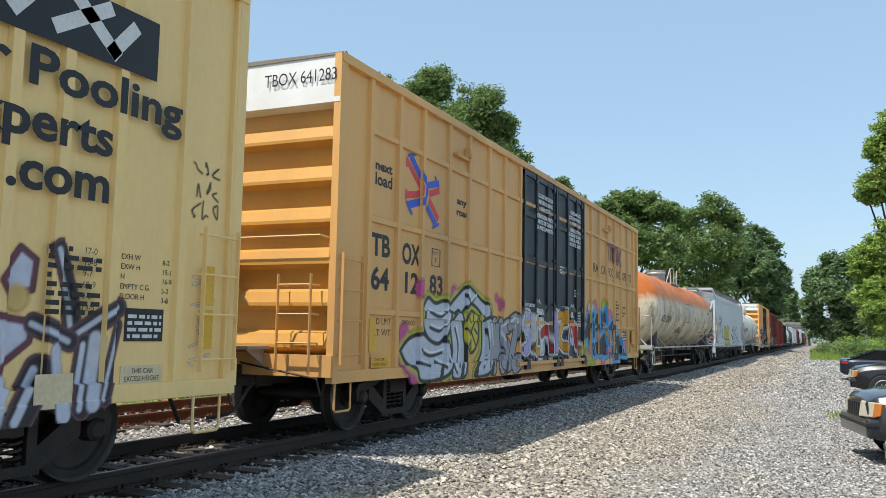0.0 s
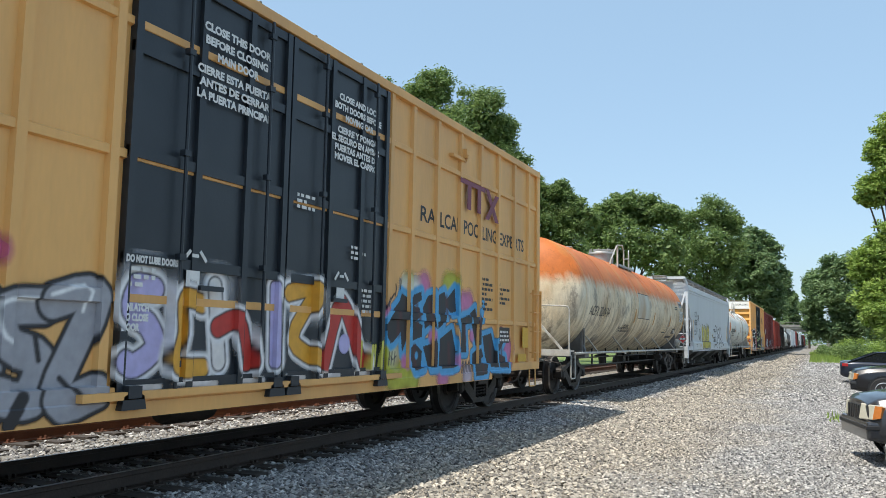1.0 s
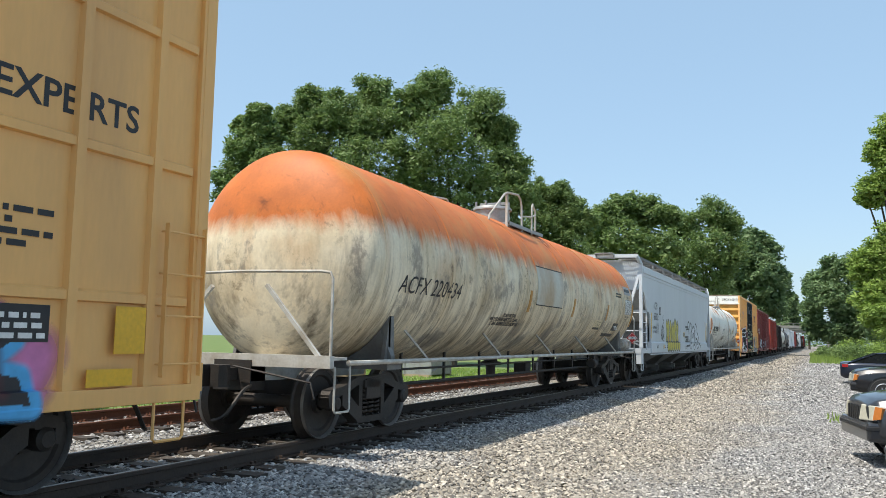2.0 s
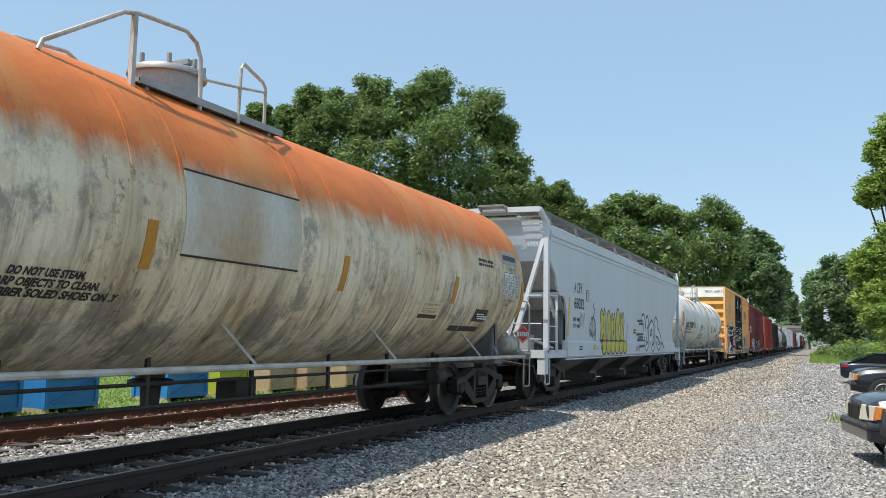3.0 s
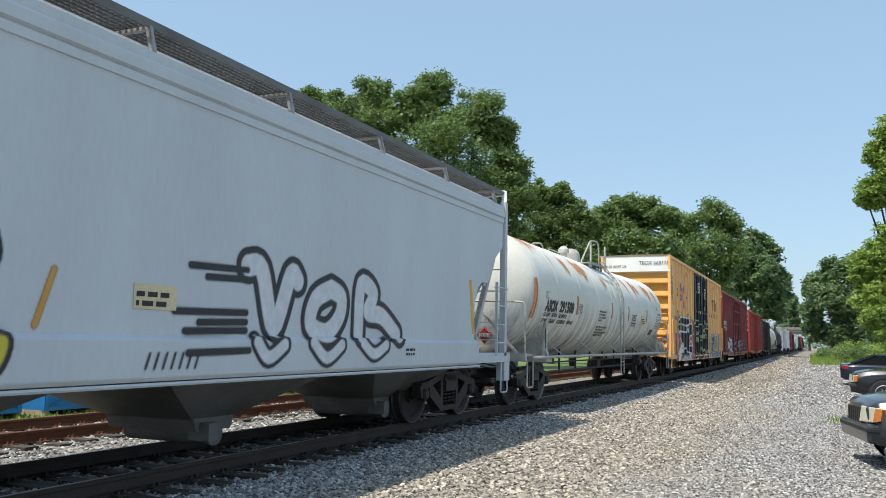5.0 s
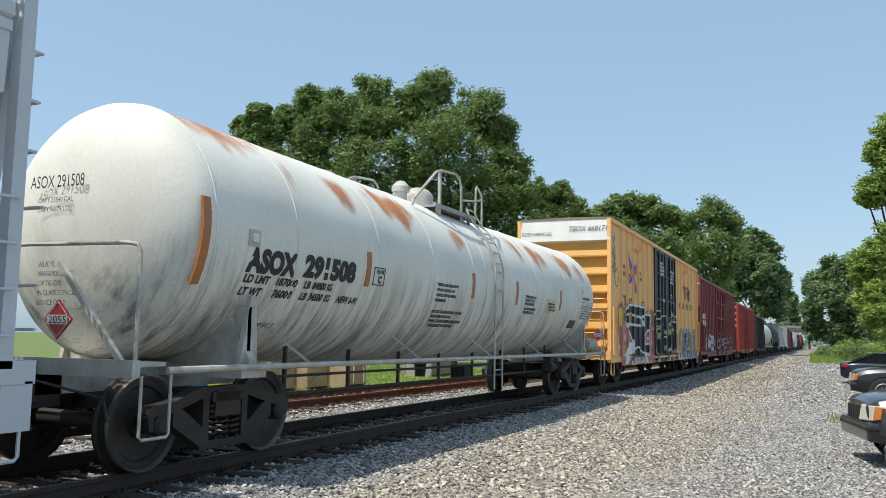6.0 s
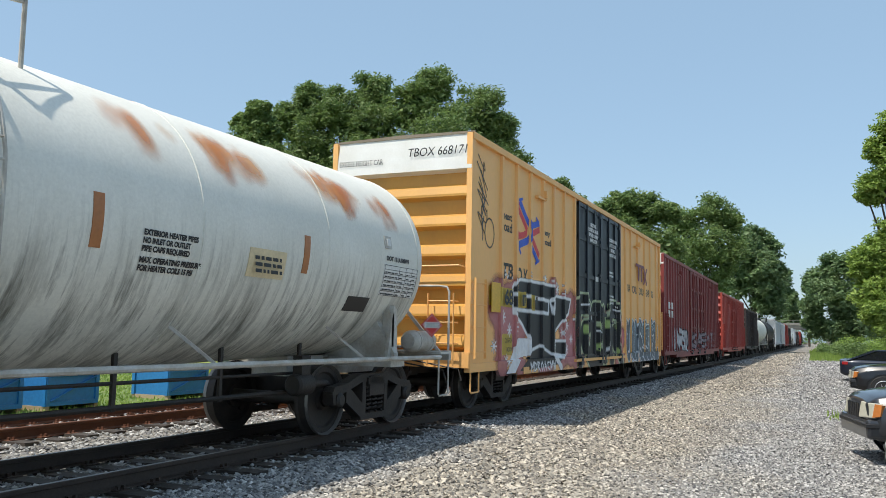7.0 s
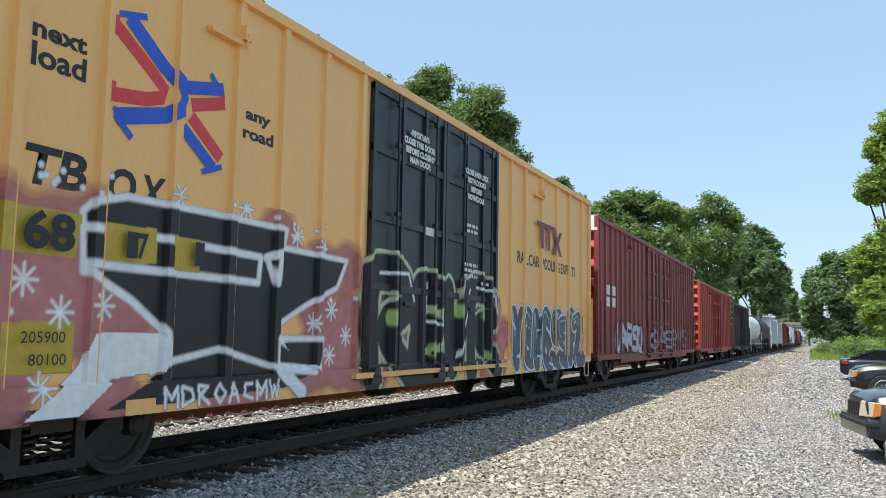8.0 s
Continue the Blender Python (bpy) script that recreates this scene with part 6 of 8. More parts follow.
for y, z in ((1.78, 2.46), (15.9, 2.72)):
    patch(car_e, PALE_STEEL, y - 0.1, z - 0.09, y + 0.1, z + 0.09, CZ_E, R_E + 0.005, "pad", "welded square pad")
    patch(car_e, WHITE, y - 0.05, z - 0.05, y + 0.05, z + 0.05, CZ_E, R_E + 0.02, "pad_plug")
s = Shape()
for a, b in (((4.51, 2.12), (4.81, 2.12)), ((4.81, 2.12), (4.81, 2.36)), ((4.81, 2.36), (4.51, 2.36)), ((4.51, 2.36), (4.51, 2.12))):
    s.bar((math.sqrt(R_E ** 2 - (a[1] - CZ_E) ** 2), *a), (math.sqrt(R_E ** 2 - (b[1] - CZ_E) ** 2), *b), 0.02, 0.012)
part("plate_frame", s, BLACK, car_e)
wrapped("PLATE", BLACK, car_e, 4.56, 2.28, 0.045, CZ_E, R_E + 0.01, 0.2, 0, 0.004)
wrapped("C", BLACK, car_e, 4.62, 2.15, 0.09, CZ_E, R_E + 0.01, None, 0, 0.006)
wrapped("DOT 111A100W1", BLACK, car_e, 15.85, 2.46, 0.06, CZ_E, R_E, 0.72, 0, 0.005)
patch(car_e, WHITE, 15.8, 1.95, 16.9, 2.4, CZ_E, R_E, "data_panel", "white inspection data panel with black grid")
for i in range(8):
    patch(car_e, BLACK, 15.81, 1.953 + 0.062 * i, 16.89, 1.96 + 0.062 * i, CZ_E, R_E + 0.003, "data_line")
for y in (15.81, 16.28, 16.5, 16.7, 16.885):
    patch(car_e, BLACK, y, 1.955, y + 0.006, 2.39, CZ_E, R_E + 0.003, "data_line")
for i in range(6):
    bars(car_e, BLACK, math.sqrt(R_E ** 2 - (1.99 + 0.062 * i - CZ_E) ** 2) + 0.003, 15.84, 1.968 + 0.062 * i, 16.24, 2.006 + 0.062 * i, 1, 60 + i)
    for y in (16.31, 16.53, 16.73):
        bars(car_e, BLACK, math.sqrt(R_E ** 2 - (1.99 + 0.062 * i - CZ_E) ** 2) + 0.003, y, 1.968 + 0.062 * i, y + 0.13, 2.006 + 0.062 * i, 1, 70 + i)
lettering("ASOX 291508", BLACK, car_e, (-0.55, 0.485, 2.9), 0.13, END, 0.78)
lettering("CAPY 25540 GAL", BLACK, car_e, (-0.42, 0.485, 2.74), 0.055, END, 0.5)
lettering("CAPY 96679 LTRS", BLACK, car_e, (-0.42, 0.485, 2.64), 0.055, END, 0.5)
RUSTY = [(0.52, 0.13, 0.012), (0.70, 0.30, 0.06), (0.58, 0.18, 0.02)]
g = Spray(1.2, 16.9, 2.9, 3.93, 0.02)
rr = random.Random(5)
for y, z0, w, many in ((1.85, 3.86, 0.55, 26), (3.95, 3.42, 0.13, 9), (5.2, 3.52, 0.12, 12), (5.7, 3.46, 0.22, 24), (7.65, 3.2, 0.15, 5), (11.1, 3.42, 0.25, 9), (12.3, 3.42, 0.2, 13), (12.75, 3.38, 0.16, 11), (14.6, 3.42, 0.24, 16), (14.9, 3.34, 0.16, 13), (16.0, 3.3, 0.15, 6)):
    for k in range(many):
        yy, z = y + rr.gauss(0, w), z0 + rr.uniform(-0.06, 0.06)
        ln = rr.uniform(0.08, 0.34) * math.exp(-((yy - y) / (1.6 * w)) ** 2)
        g.line([(yy, z), (yy + 0.06, z - ln)], rr.uniform(0.03, 0.07), rr.choice(RUSTY), 0.16, rr.uniform(0.2, 0.5))
g.skin(tank_depth(CZ_E, R_E), car_e, "rust_stain", "orange-brown rust runs")
for i in range(5):
    lettering(("ALKYL", "MARINE POLLUTANT", "OPTG-DIS", "IN CLASS STENCIL", "SERVICE ONLY")[i], BLACK, car_e, (-0.35, 0.485, 2.06 - 0.1 * i), 0.055, END, (0.25, 0.5, 0.34, 0.55, 0.42)[i])
placard(car_e, pose(0.6, -0.05, 1.5), "2055")
placard(car_e, pose(1.48, LE - 0.75, 1.55, 0, 0, 50), "2055")

for ob in set(car_e.children) - BUILT:                   # the marks lie on the drooping shell
    for v in ob.data.vertices if ob.matrix_basis == Matrix() else ():
        if 0.6 < v.co.y < LE - 0.6:
            k = middle(v.co.y, LE)
            v.co.x += math.sqrt(max((R_E + 0.07 * k) ** 2 - (v.co.z - CZ_E + 0.14 * k) ** 2, 0.01)) - math.sqrt(max(R_E ** 2 - (v.co.z - CZ_E) ** 2, 0.01))

# third boxcar, tan with smooth bays
LF, FF = 19.5, 90.95
POSTS_F = [1.25, 2.15, 3.05, 3.95, 4.8, 5.7, 6.65, 12.0, 12.75, 13.65, 14.8, 16.0, 17.1, 18.3]
DOOR_F = (6.85, 11.9)
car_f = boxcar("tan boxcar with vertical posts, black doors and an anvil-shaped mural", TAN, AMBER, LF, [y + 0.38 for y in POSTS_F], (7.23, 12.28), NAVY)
couple(car_f, FF)
BUILT = set(car_f.children)
lettering("next", BLACK, car_f, (PX, 1.38, 3.74), 0.15, width=0.55, bold=0.007)
lettering("load", BLACK, car_f, (PX, 1.38, 3.50), 0.19, width=0.55, bold=0.007)
lettering("any", BLACK, car_f, (PX, 4.13, 3.73), 0.12, width=0.46, bold=0.007)
lettering("road", BLACK, car_f, (PX, 4.08, 3.51), 0.13, width=0.56, bold=0.007)
for w, y, z, wd in (("TB", 1.36, 2.55, 0.62), ("O", 2.22, 2.52, 0.34), ("X", 2.65, 2.52, 0.34)):
    lettering(w, BLACK, car_f, (PX, y, z), 0.30, width=wd, bold=0.014, slant=0.15)
lettering("6", BLACK, car_f, (PX, 0.8, 2.02), 0.28, width=0.2, bold=0.014)
wordmark(car_f, HW + 0.004, 14.35, 3.3, 16.3, 3.95)
for w, y, wd in (("RAILCAR", 13.2, 1.5), ("POOLING", 14.9, 1.4), ("EXPERTS", 16.4, 1.3)):
    lettering(w, BLACK, car_f, (PX, y, 2.92), 0.24, width=wd, bold=0.008)
for words, y, z, w in (("-IMPORTANT-", 8.0, 4.42, 0.7), ("CLOSE THIS DOOR", 7.8, 4.28, 1.1), ("BEFORE CLOSING", 7.85, 4.14, 1.05), ("MAIN DOOR", 8.0, 4.0, 0.75), ("CLOSE AND LOCK", 10.2, 4.25, 1.1), ("BOTH DOORS", 10.3, 4.1, 0.85), ("BEFORE", 10.45, 3.95, 0.5), ("MOVING CAR", 10.3, 3.8, 0.8)):
    lettering(words, WHITE, car_f, (HW + 0.034, y, z), 0.09, width=w, bold=0.008)
for y, z, k in ((10.2, 2.3, 4), (11.0, 2.2, 2), (10.3, 3.2, 2)):
    bars(car_f, WHITE, HW + 0.028, y, z, y + 0.6, z + 0.1 * k, k, int(y * 10))
sign(car_f, WHITE, HW + 0.03, 8.6, 2.95, 9.0, 3.08, "tag_plate")
lettering("TBOX 668171", BLACK, car_f, (0.15, -0.035, 4.70), 0.16, END, 1.2, slant=0.2)
lettering("EXCESS HEIGHT CAR", BLACK, car_f, (-1.32, -0.035, 4.60), 0.1, END, 0.95)
ob = bars(car_f, BLACK, 0.0, -1.1, 3.15, -0.2, 3.3, 2, 8)
ob.matrix_basis = Matrix(((0, 1, 0, 0), (-1, 0, 0, 0.012), (0, 0, 1, 0), (0, 0, 0, 1)))
sign(car_f, YELLOW, HW + 0.006, 0.75, 1.85, 1.15, 2.42, "reflector", "yellow paint block behind the number")
PINK, COAL, CHALK = (0.52, 0.19, 0.19), (0.012, 0.012, 0.014), (0.8, 0.8, 0.8)
g = Spray(0.7, 7.0, 0.62, 2.8, 0.014)
for k in range(60):
    rr = random.Random(100 + k)
    g.spot(rr.uniform(1.0, 6.6), rr.uniform(0.7, 2.45), rr.uniform(0.2, 0.4), PINK, 0.18, 0.75)
rr = random.Random(8)
for k in range(46):
    g.spot(rr.uniform(1.0, 6.7), rr.choice((rr.uniform(0.7, 1.2), rr.uniform(2.3, 2.75), rr.uniform(1.2, 2.0))) if k % 3 else rr.uniform(2.5, 2.75), 0.03, CHALK, 0.03)
g.area([(2.17, 1.35), (2.98, 1.36), (3.1, 1.25), (3.07, 1.0), (2.42, 0.95), (2.04, 0.66), (1.5, 0.66), (1.83, 0.89), (2.04, 1.07)], CHALK)
g.area([(2.0, 2.39), (2.11, 2.49), (2.49, 2.59), (3.84, 2.6), (4.99, 2.59), (4.92, 2.37), (6.37, 2.34), (6.14, 1.97), (5.44, 1.72), (4.92, 1.49), (4.9, 1.31), (5.84, 1.31), (5.8, 0.95), (4.9, 0.75), (2.3, 0.68), (3.05, 1.0), (3.09, 1.36), (2.9, 1.43), (2.6, 1.63), (2.04, 1.87)], COAL)
for q, r in (([(2.04, 1.87), (2.0, 2.39), (2.11, 2.49), (2.49, 2.59), (3.84, 2.6), (4.99, 2.59), (4.92, 2.37), (6.37, 2.34), (6.14, 1.97), (5.44, 1.72), (4.92, 1.49), (4.88, 1.31), (5.84, 1.31), (5.75, 0.95), (4.95, 1.28)], 0.035), ([(2.04, 1.95), (4.47, 1.93), (4.5, 2.22), (2.95, 2.26), (2.01, 2.26)], 0.04), ([(2.04, 1.9), (2.6, 1.65), (3.05, 1.36), (3.1, 1.1), (2.9, 1.0)], 0.04), ([(3.1, 1.08), (3.84, 1.20), (4.85, 0.98)], 0.035), ([(4.6, 2.22), (4.85, 2.3), (4.78, 1.95), (4.62, 2.22)], 0.05), ([(4.88, 1.3), (4.88, 0.98), (5.6, 0.93)], 0.06), ([(4.9, 0.95), (5.3, 0.68)], 0.09)):
    g.line(q, r, CHALK, 0.03)
g.area([(5.0, 1.26), (5.76, 1.26), (5.7, 0.98), (5.3, 1.02)], COAL)
for q in ([(2.19, 2.32), (2.88, 2.34), (2.89, 2.0), (2.21, 1.99)], [(3.06, 2.3), (3.49, 2.3), (3.5, 1.96), (3.08, 1.96)], [(1.25, 1.43), (1.98, 1.45), (1.98, 1.02), (1.25, 1.02)], [(0.75, 2.36), (2.0, 2.36), (1.95, 1.98), (0.75, 1.98)]):
    g.area(q, (0.52, 0.36, 0.04))
for y, z in ((1.46, 1.77), (2.27, 1.59), (1.83, 1.52), (1.66, 0.9), (3.15, 2.7), (4.21, 2.73), (5.21, 2.54), (6.02, 1.68), (5.6, 1.5), (6.39, 1.35), (6.0, 1.1), (1.0, 1.2), (5.75, 2.45)):
    for k in range(4):
        t = k * math.pi / 4
        g.line([(y - 0.13 * math.cos(t), z - 0.13 * math.sin(t)), (y + 0.13 * math.cos(t), z + 0.13 * math.sin(t))], 0.014, CHALK)
SCRIPT = {"M": [(0, 0), (0, 1), (0.5, 0.4), (1, 1), (1, 0)], "D": [(0, 0), (0, 1), (0.8, 0.8), (0.9, 0.3), (0, 0)], "R": [(0, 0), (0, 1), (0.8, 0.9), (0.1, 0.5), (0.9, 0)], "O": [(0.5, 0), (0, 0.5), (0.5, 1), (1, 0.5), (0.5, 0)],
          "A": [(0, 0), (0.4, 1), (0.9, 0), (0.7, 0.4), (0.15, 0.4)], "C": [(0.9, 0.9), (0.2, 0.9), (0.05, 0.3), (0.9, 0.05)], "W": [(0, 1), (0.25, 0), (0.5, 0.7), (0.75, 0), (1, 1)]}
for k, w in enumerate("MDROACMW"):                     # brushed white letters along the sill
    g.line([(3.02 + 0.235 * k + 0.17 * u, 0.655 + 0.19 * v) for u, v in SCRIPT[w]], 0.019, CHALK)
g.skin(relief(POSTS_F, DOOR_F), car_f, label="black anvil mural outlined white on pink with white stars")
for w, y in (("1", 2.32), ("7", 2.58), ("1", 3.22)):
    lettering(w, BLACK, car_f, (HW + 0.008, y, 2.04), 0.22, width=0.13, bold=0.01)
lettering("205900", BLACK, car_f, (HW + 0.008, 1.42, 1.27), 0.09, width=0.42)
lettering("80100", BLACK, car_f, (HW + 0.008, 1.5, 1.09), 0.09, width=0.36)
lettering("68", BLACK, car_f, (HW + 0.008, 1.38, 2.03), 0.28, width=0.5, bold=0.014)
g = Spray(6.6, 18.6, 0.62, 2.6, 0.02)
for k in range(14):
    rr = random.Random(300 + k)
    g.spot(rr.uniform(6.8, 12.6), rr.uniform(0.9, 1.9), 0.3, (0.6, 0.16, 0.2), 0.2, 0.8)
for k in range(30):
    rr = random.Random(340 + k)
    g.spot(rr.uniform(6.7, 12.7), rr.uniform(0.7, 2.2), rr.uniform(0.15, 0.3), (0.62, 0.20, 0.17), 0.16, 0.75)
TALL = ([(7.0, 0.8), (7.0, 2.15), (7.9, 2.2), (8.1, 1.8), (7.4, 1.45), (8.2, 0.8)], [(9.2, 2.05), (8.55, 2.1), (8.5, 1.5), (9.1, 1.45), (8.5, 1.4), (8.5, 0.85), (9.3, 0.85)],
        [(9.6, 2.1), (9.75, 0.9), (10.35, 2.1)], [(10.6, 0.8), (10.65, 2.15), (11.5, 2.1), (11.6, 1.7), (10.95, 1.45), (11.9, 0.8)])
for q, r, c in [(smooth_line(q, 4), r, c) for r, c in ((0.33, (0.50, 0.56, 0.36)), (0.26, COAL)) for q in TALL]:
    g.line(q, r, c, 0.03)
for q in TALL:
    g.line([(a + 0.24, c + 0.1) for a, c in q[1:4]], 0.025, CHALK)
for y, z in ((7.55, 1.62), (8.95, 1.15), (10.0, 1.8), (11.2, 1.75), (9.0, 1.75), (11.3, 1.0)):
    g.spot(y, z, 0.12, (0.40, 0.52, 0.18), 0.06)
for k in range(8):
    g.spot(13.0 + 0.7 * k, 1.4, 0.4, (0.55, 0.2, 0.22), 0.25, 0.5)
g.letters(8, 13.0, 18.3, 0.75, 2.0, (0.06, 0.07, 0.085), (0.70, 0.72, 0.76), None, 72, 0.2, 0.05, second=(0.09, 0.12, 0.15), shine=(0.30, 0.50, 0.62))
g.skin(relief(POSTS_F, DOOR_F), car_f, label="green-edged black letters and blue-white letters")
g = Spray(0.08, 1.15, 3.0, 5.0, 0.012)
rr = random.Random(12)
for k in range(9):
    z = 4.75 - 0.14 * k
    g.line(smooth_line([(0.15 + rr.uniform(0, 0.2) + 0.04 * k, z), (0.35 + rr.uniform(0, 0.25), z - 0.25), (0.2 + rr.uniform(0, 0.4), z - 0.1), (0.4 + rr.uniform(0, 0.3), z - 0.45)], 5), 0.012, (0.03, 0.03, 0.03))
g.line([(0.75 + 0.2 * math.cos(k * 0.4), 3.35 + 0.28 * math.sin(k * 0.4)) for k in range(17)], 0.013, (0.03, 0.03, 0.03))
g.skin(lambda y, z: np.full(y.shape, HW - 0.053), car_f, label="black scrawled tag")

spread(car_f, BUILT, (0, 1.2, 18.6), (0.1, 1.56, 19.0))
emblem(car_f, [y + 0.38 for y in POSTS_F], 2.53, 3.0, 4.15, 4.32)


# rear of the train, seen far off
def posts_for(length, door, step=0.95):
    n = int(length / step)
    return [length * (i + 0.5) / n for i in range(n) if not door[0] - 0.3 < length * (i + 0.5) / n < door[1] + 0.3]


DG = (7.4, 12.6)
car_g = boxcar("faded maroon boxcar with many posts and white graffiti", MAROON, RED, 19.6, posts_for(19.6, DG, 0.7), DG, MAROON, top=4.85)
couple(car_g, 111.3)
g = Spray(0.6, 18.8, 0.8, 2.6, 0.035)
g.letters(5, 2.4, 6.6, 0.95, 1.9, (0.55, 0.55, 0.58), (0.03, 0.02, 0.03), None, 81, 0.10, 0.05)
g.letters(6, 8.0, 17.5, 0.9, 1.9, (0.35, 0.30, 0.32), (0.03, 0.02, 0.03), None, 82, 0.07, 0.03)
g.skin(relief(posts_for(19.6, DG, 0.7), DG), car_g, label="white and grey graffiti letters")
for z in (2.9, 3.25):
    for y in (1.0, 1.75):
        sign(car_g, WHITE, HW + 0.004, y, z - 0.6, y + 0.42, z - 0.32, "stencil", "white stencil block")
DH = (6.0, 9.6)
car_h = boxcar("rust-red boxcar, lower than its neighbours", RED, RED, 16.6, posts_for(16.6, DH, 0.8), DH, RED, top=4.45, white_end=False)
couple(car_h, 133.2)
DARK_BROWN = material("dark brown car paint", (0.045, 0.03, 0.026), 0.6, 0, (0.03, 0.022, 0.02), 1, 20, 0.05)
DI = (5.4, 8.8)
car_i = boxcar("dark brown steel boxcar of the train", DARK_BROWN, DARK_BROWN, 14.0, posts_for(14.0, DI, 0.8), DI, DARK_BROWN, top=4.1, white_end=False)
couple(car_i, 151.9)
car_j = tank_car("grey-white tank car with streaked sides", WHITE_TANK, PALE_STEEL, 15.5, 2.5, 1.45, [3, 6, 9, 12], manway="dome")
couple(car_j, 167.3)
car_k = tank_car("black tank car with a railed top platform", BLACK_TANK, STEEL, 15.5, 2.5, 1.45, [3, 6, 9, 12], manway="dome")
couple(car_k, 184.3)
y = 201.3
for i, kind in enumerate((car_d, car_d, car_h, car_i, car_j, car_d, car_k, car_i, car_k, car_h, car_i, car_k)):
    if kind is car_d and i == 0:
        far = hopper_car("pale grey covered hopper far along the train", HOPPER_GREY, HOPPER_DARK, 16.5)
        kind = far
    elif kind is car_d:
        kind = far
    dup = kind if kind is far and i == 0 else copy_thing(kind, pose(0, 0, 0))
    couple(dup, y)
    y += {car_h: 18.2, car_i: 15.4, car_j: 16.8, car_k: 16.8}.get(kind, 17.8)


# ---- ground ----
GRAVEL_Z = -0.37


def gravel_material(name, a, b, scale, worn=None):
    m = bpy.data.materials.new(name)
    m.use_nodes = True
    n, l = m.node_tree.nodes, m.node_tree.links
    bs = n["Principled BSDF"]
    bs.inputs["Roughness"].default_value = 0.9
    co = n.new("ShaderNodeTexCoord")
    vor, vor2, big = n.new("ShaderNodeTexVoronoi"), n.new("ShaderNodeTexVoronoi"), n.new("ShaderNodeTexNoise")
    vor.inputs["Scale"].default_value, vor2.inputs["Scale"].default_value = scale, scale * 2.3
    big.inputs["Scale"].default_value, big.inputs["Detail"].default_value = 0.35, 6
    for t in (vor, vor2, big):
        l.new(co.outputs["Object"], t.inputs["Vector"])
    sep = n.new("ShaderNodeSeparateColor")
    l.new(vor.outputs["Color"], sep.inputs[0])
    mix = n.new("ShaderNodeMix")
    mix.data_type = "RGBA"
    mix.inputs[6].default_value, mix.inputs[7].default_value = (*a, 1), (*b, 1)
    l.new(sep.outputs[0], mix.inputs[0])
    col = mix.outputs[2]
    if worn:
        mix2, r = n.new("ShaderNodeMix"), n.new("ShaderNodeMapRange")
        mix2.data_type = "RGBA"
        r.inputs[1].default_value, r.inputs[2].default_value, r.inputs[4].default_value = 0.42, 0.62, 0.6
        l.new(big.outputs[0], r.inputs[0])
        l.new(r.outputs[0], mix2.inputs[0])
        l.new(col, mix2.inputs[6])
        mix2.inputs[7].default_value = (*worn, 1)
        col = mix2.outputs[2]
    l.new(col, bs.inputs["Base Color"])
    add = n.new("ShaderNodeMath")
    l.new(vor.outputs["Distance"], add.inputs[0])
    l.new(vor2.outputs["Distance"], add.inputs[1])
    bp = n.new("ShaderNodeBump")
    bp.invert = True
    bp.inputs["Strength"].default_value, bp.inputs["Distance"].default_value = 0.9, 0.6 / scale
    l.new(add.outputs[0], bp.inputs["Height"])
    l.new(bp.outputs[0], bs.inputs["Normal"])
    return m


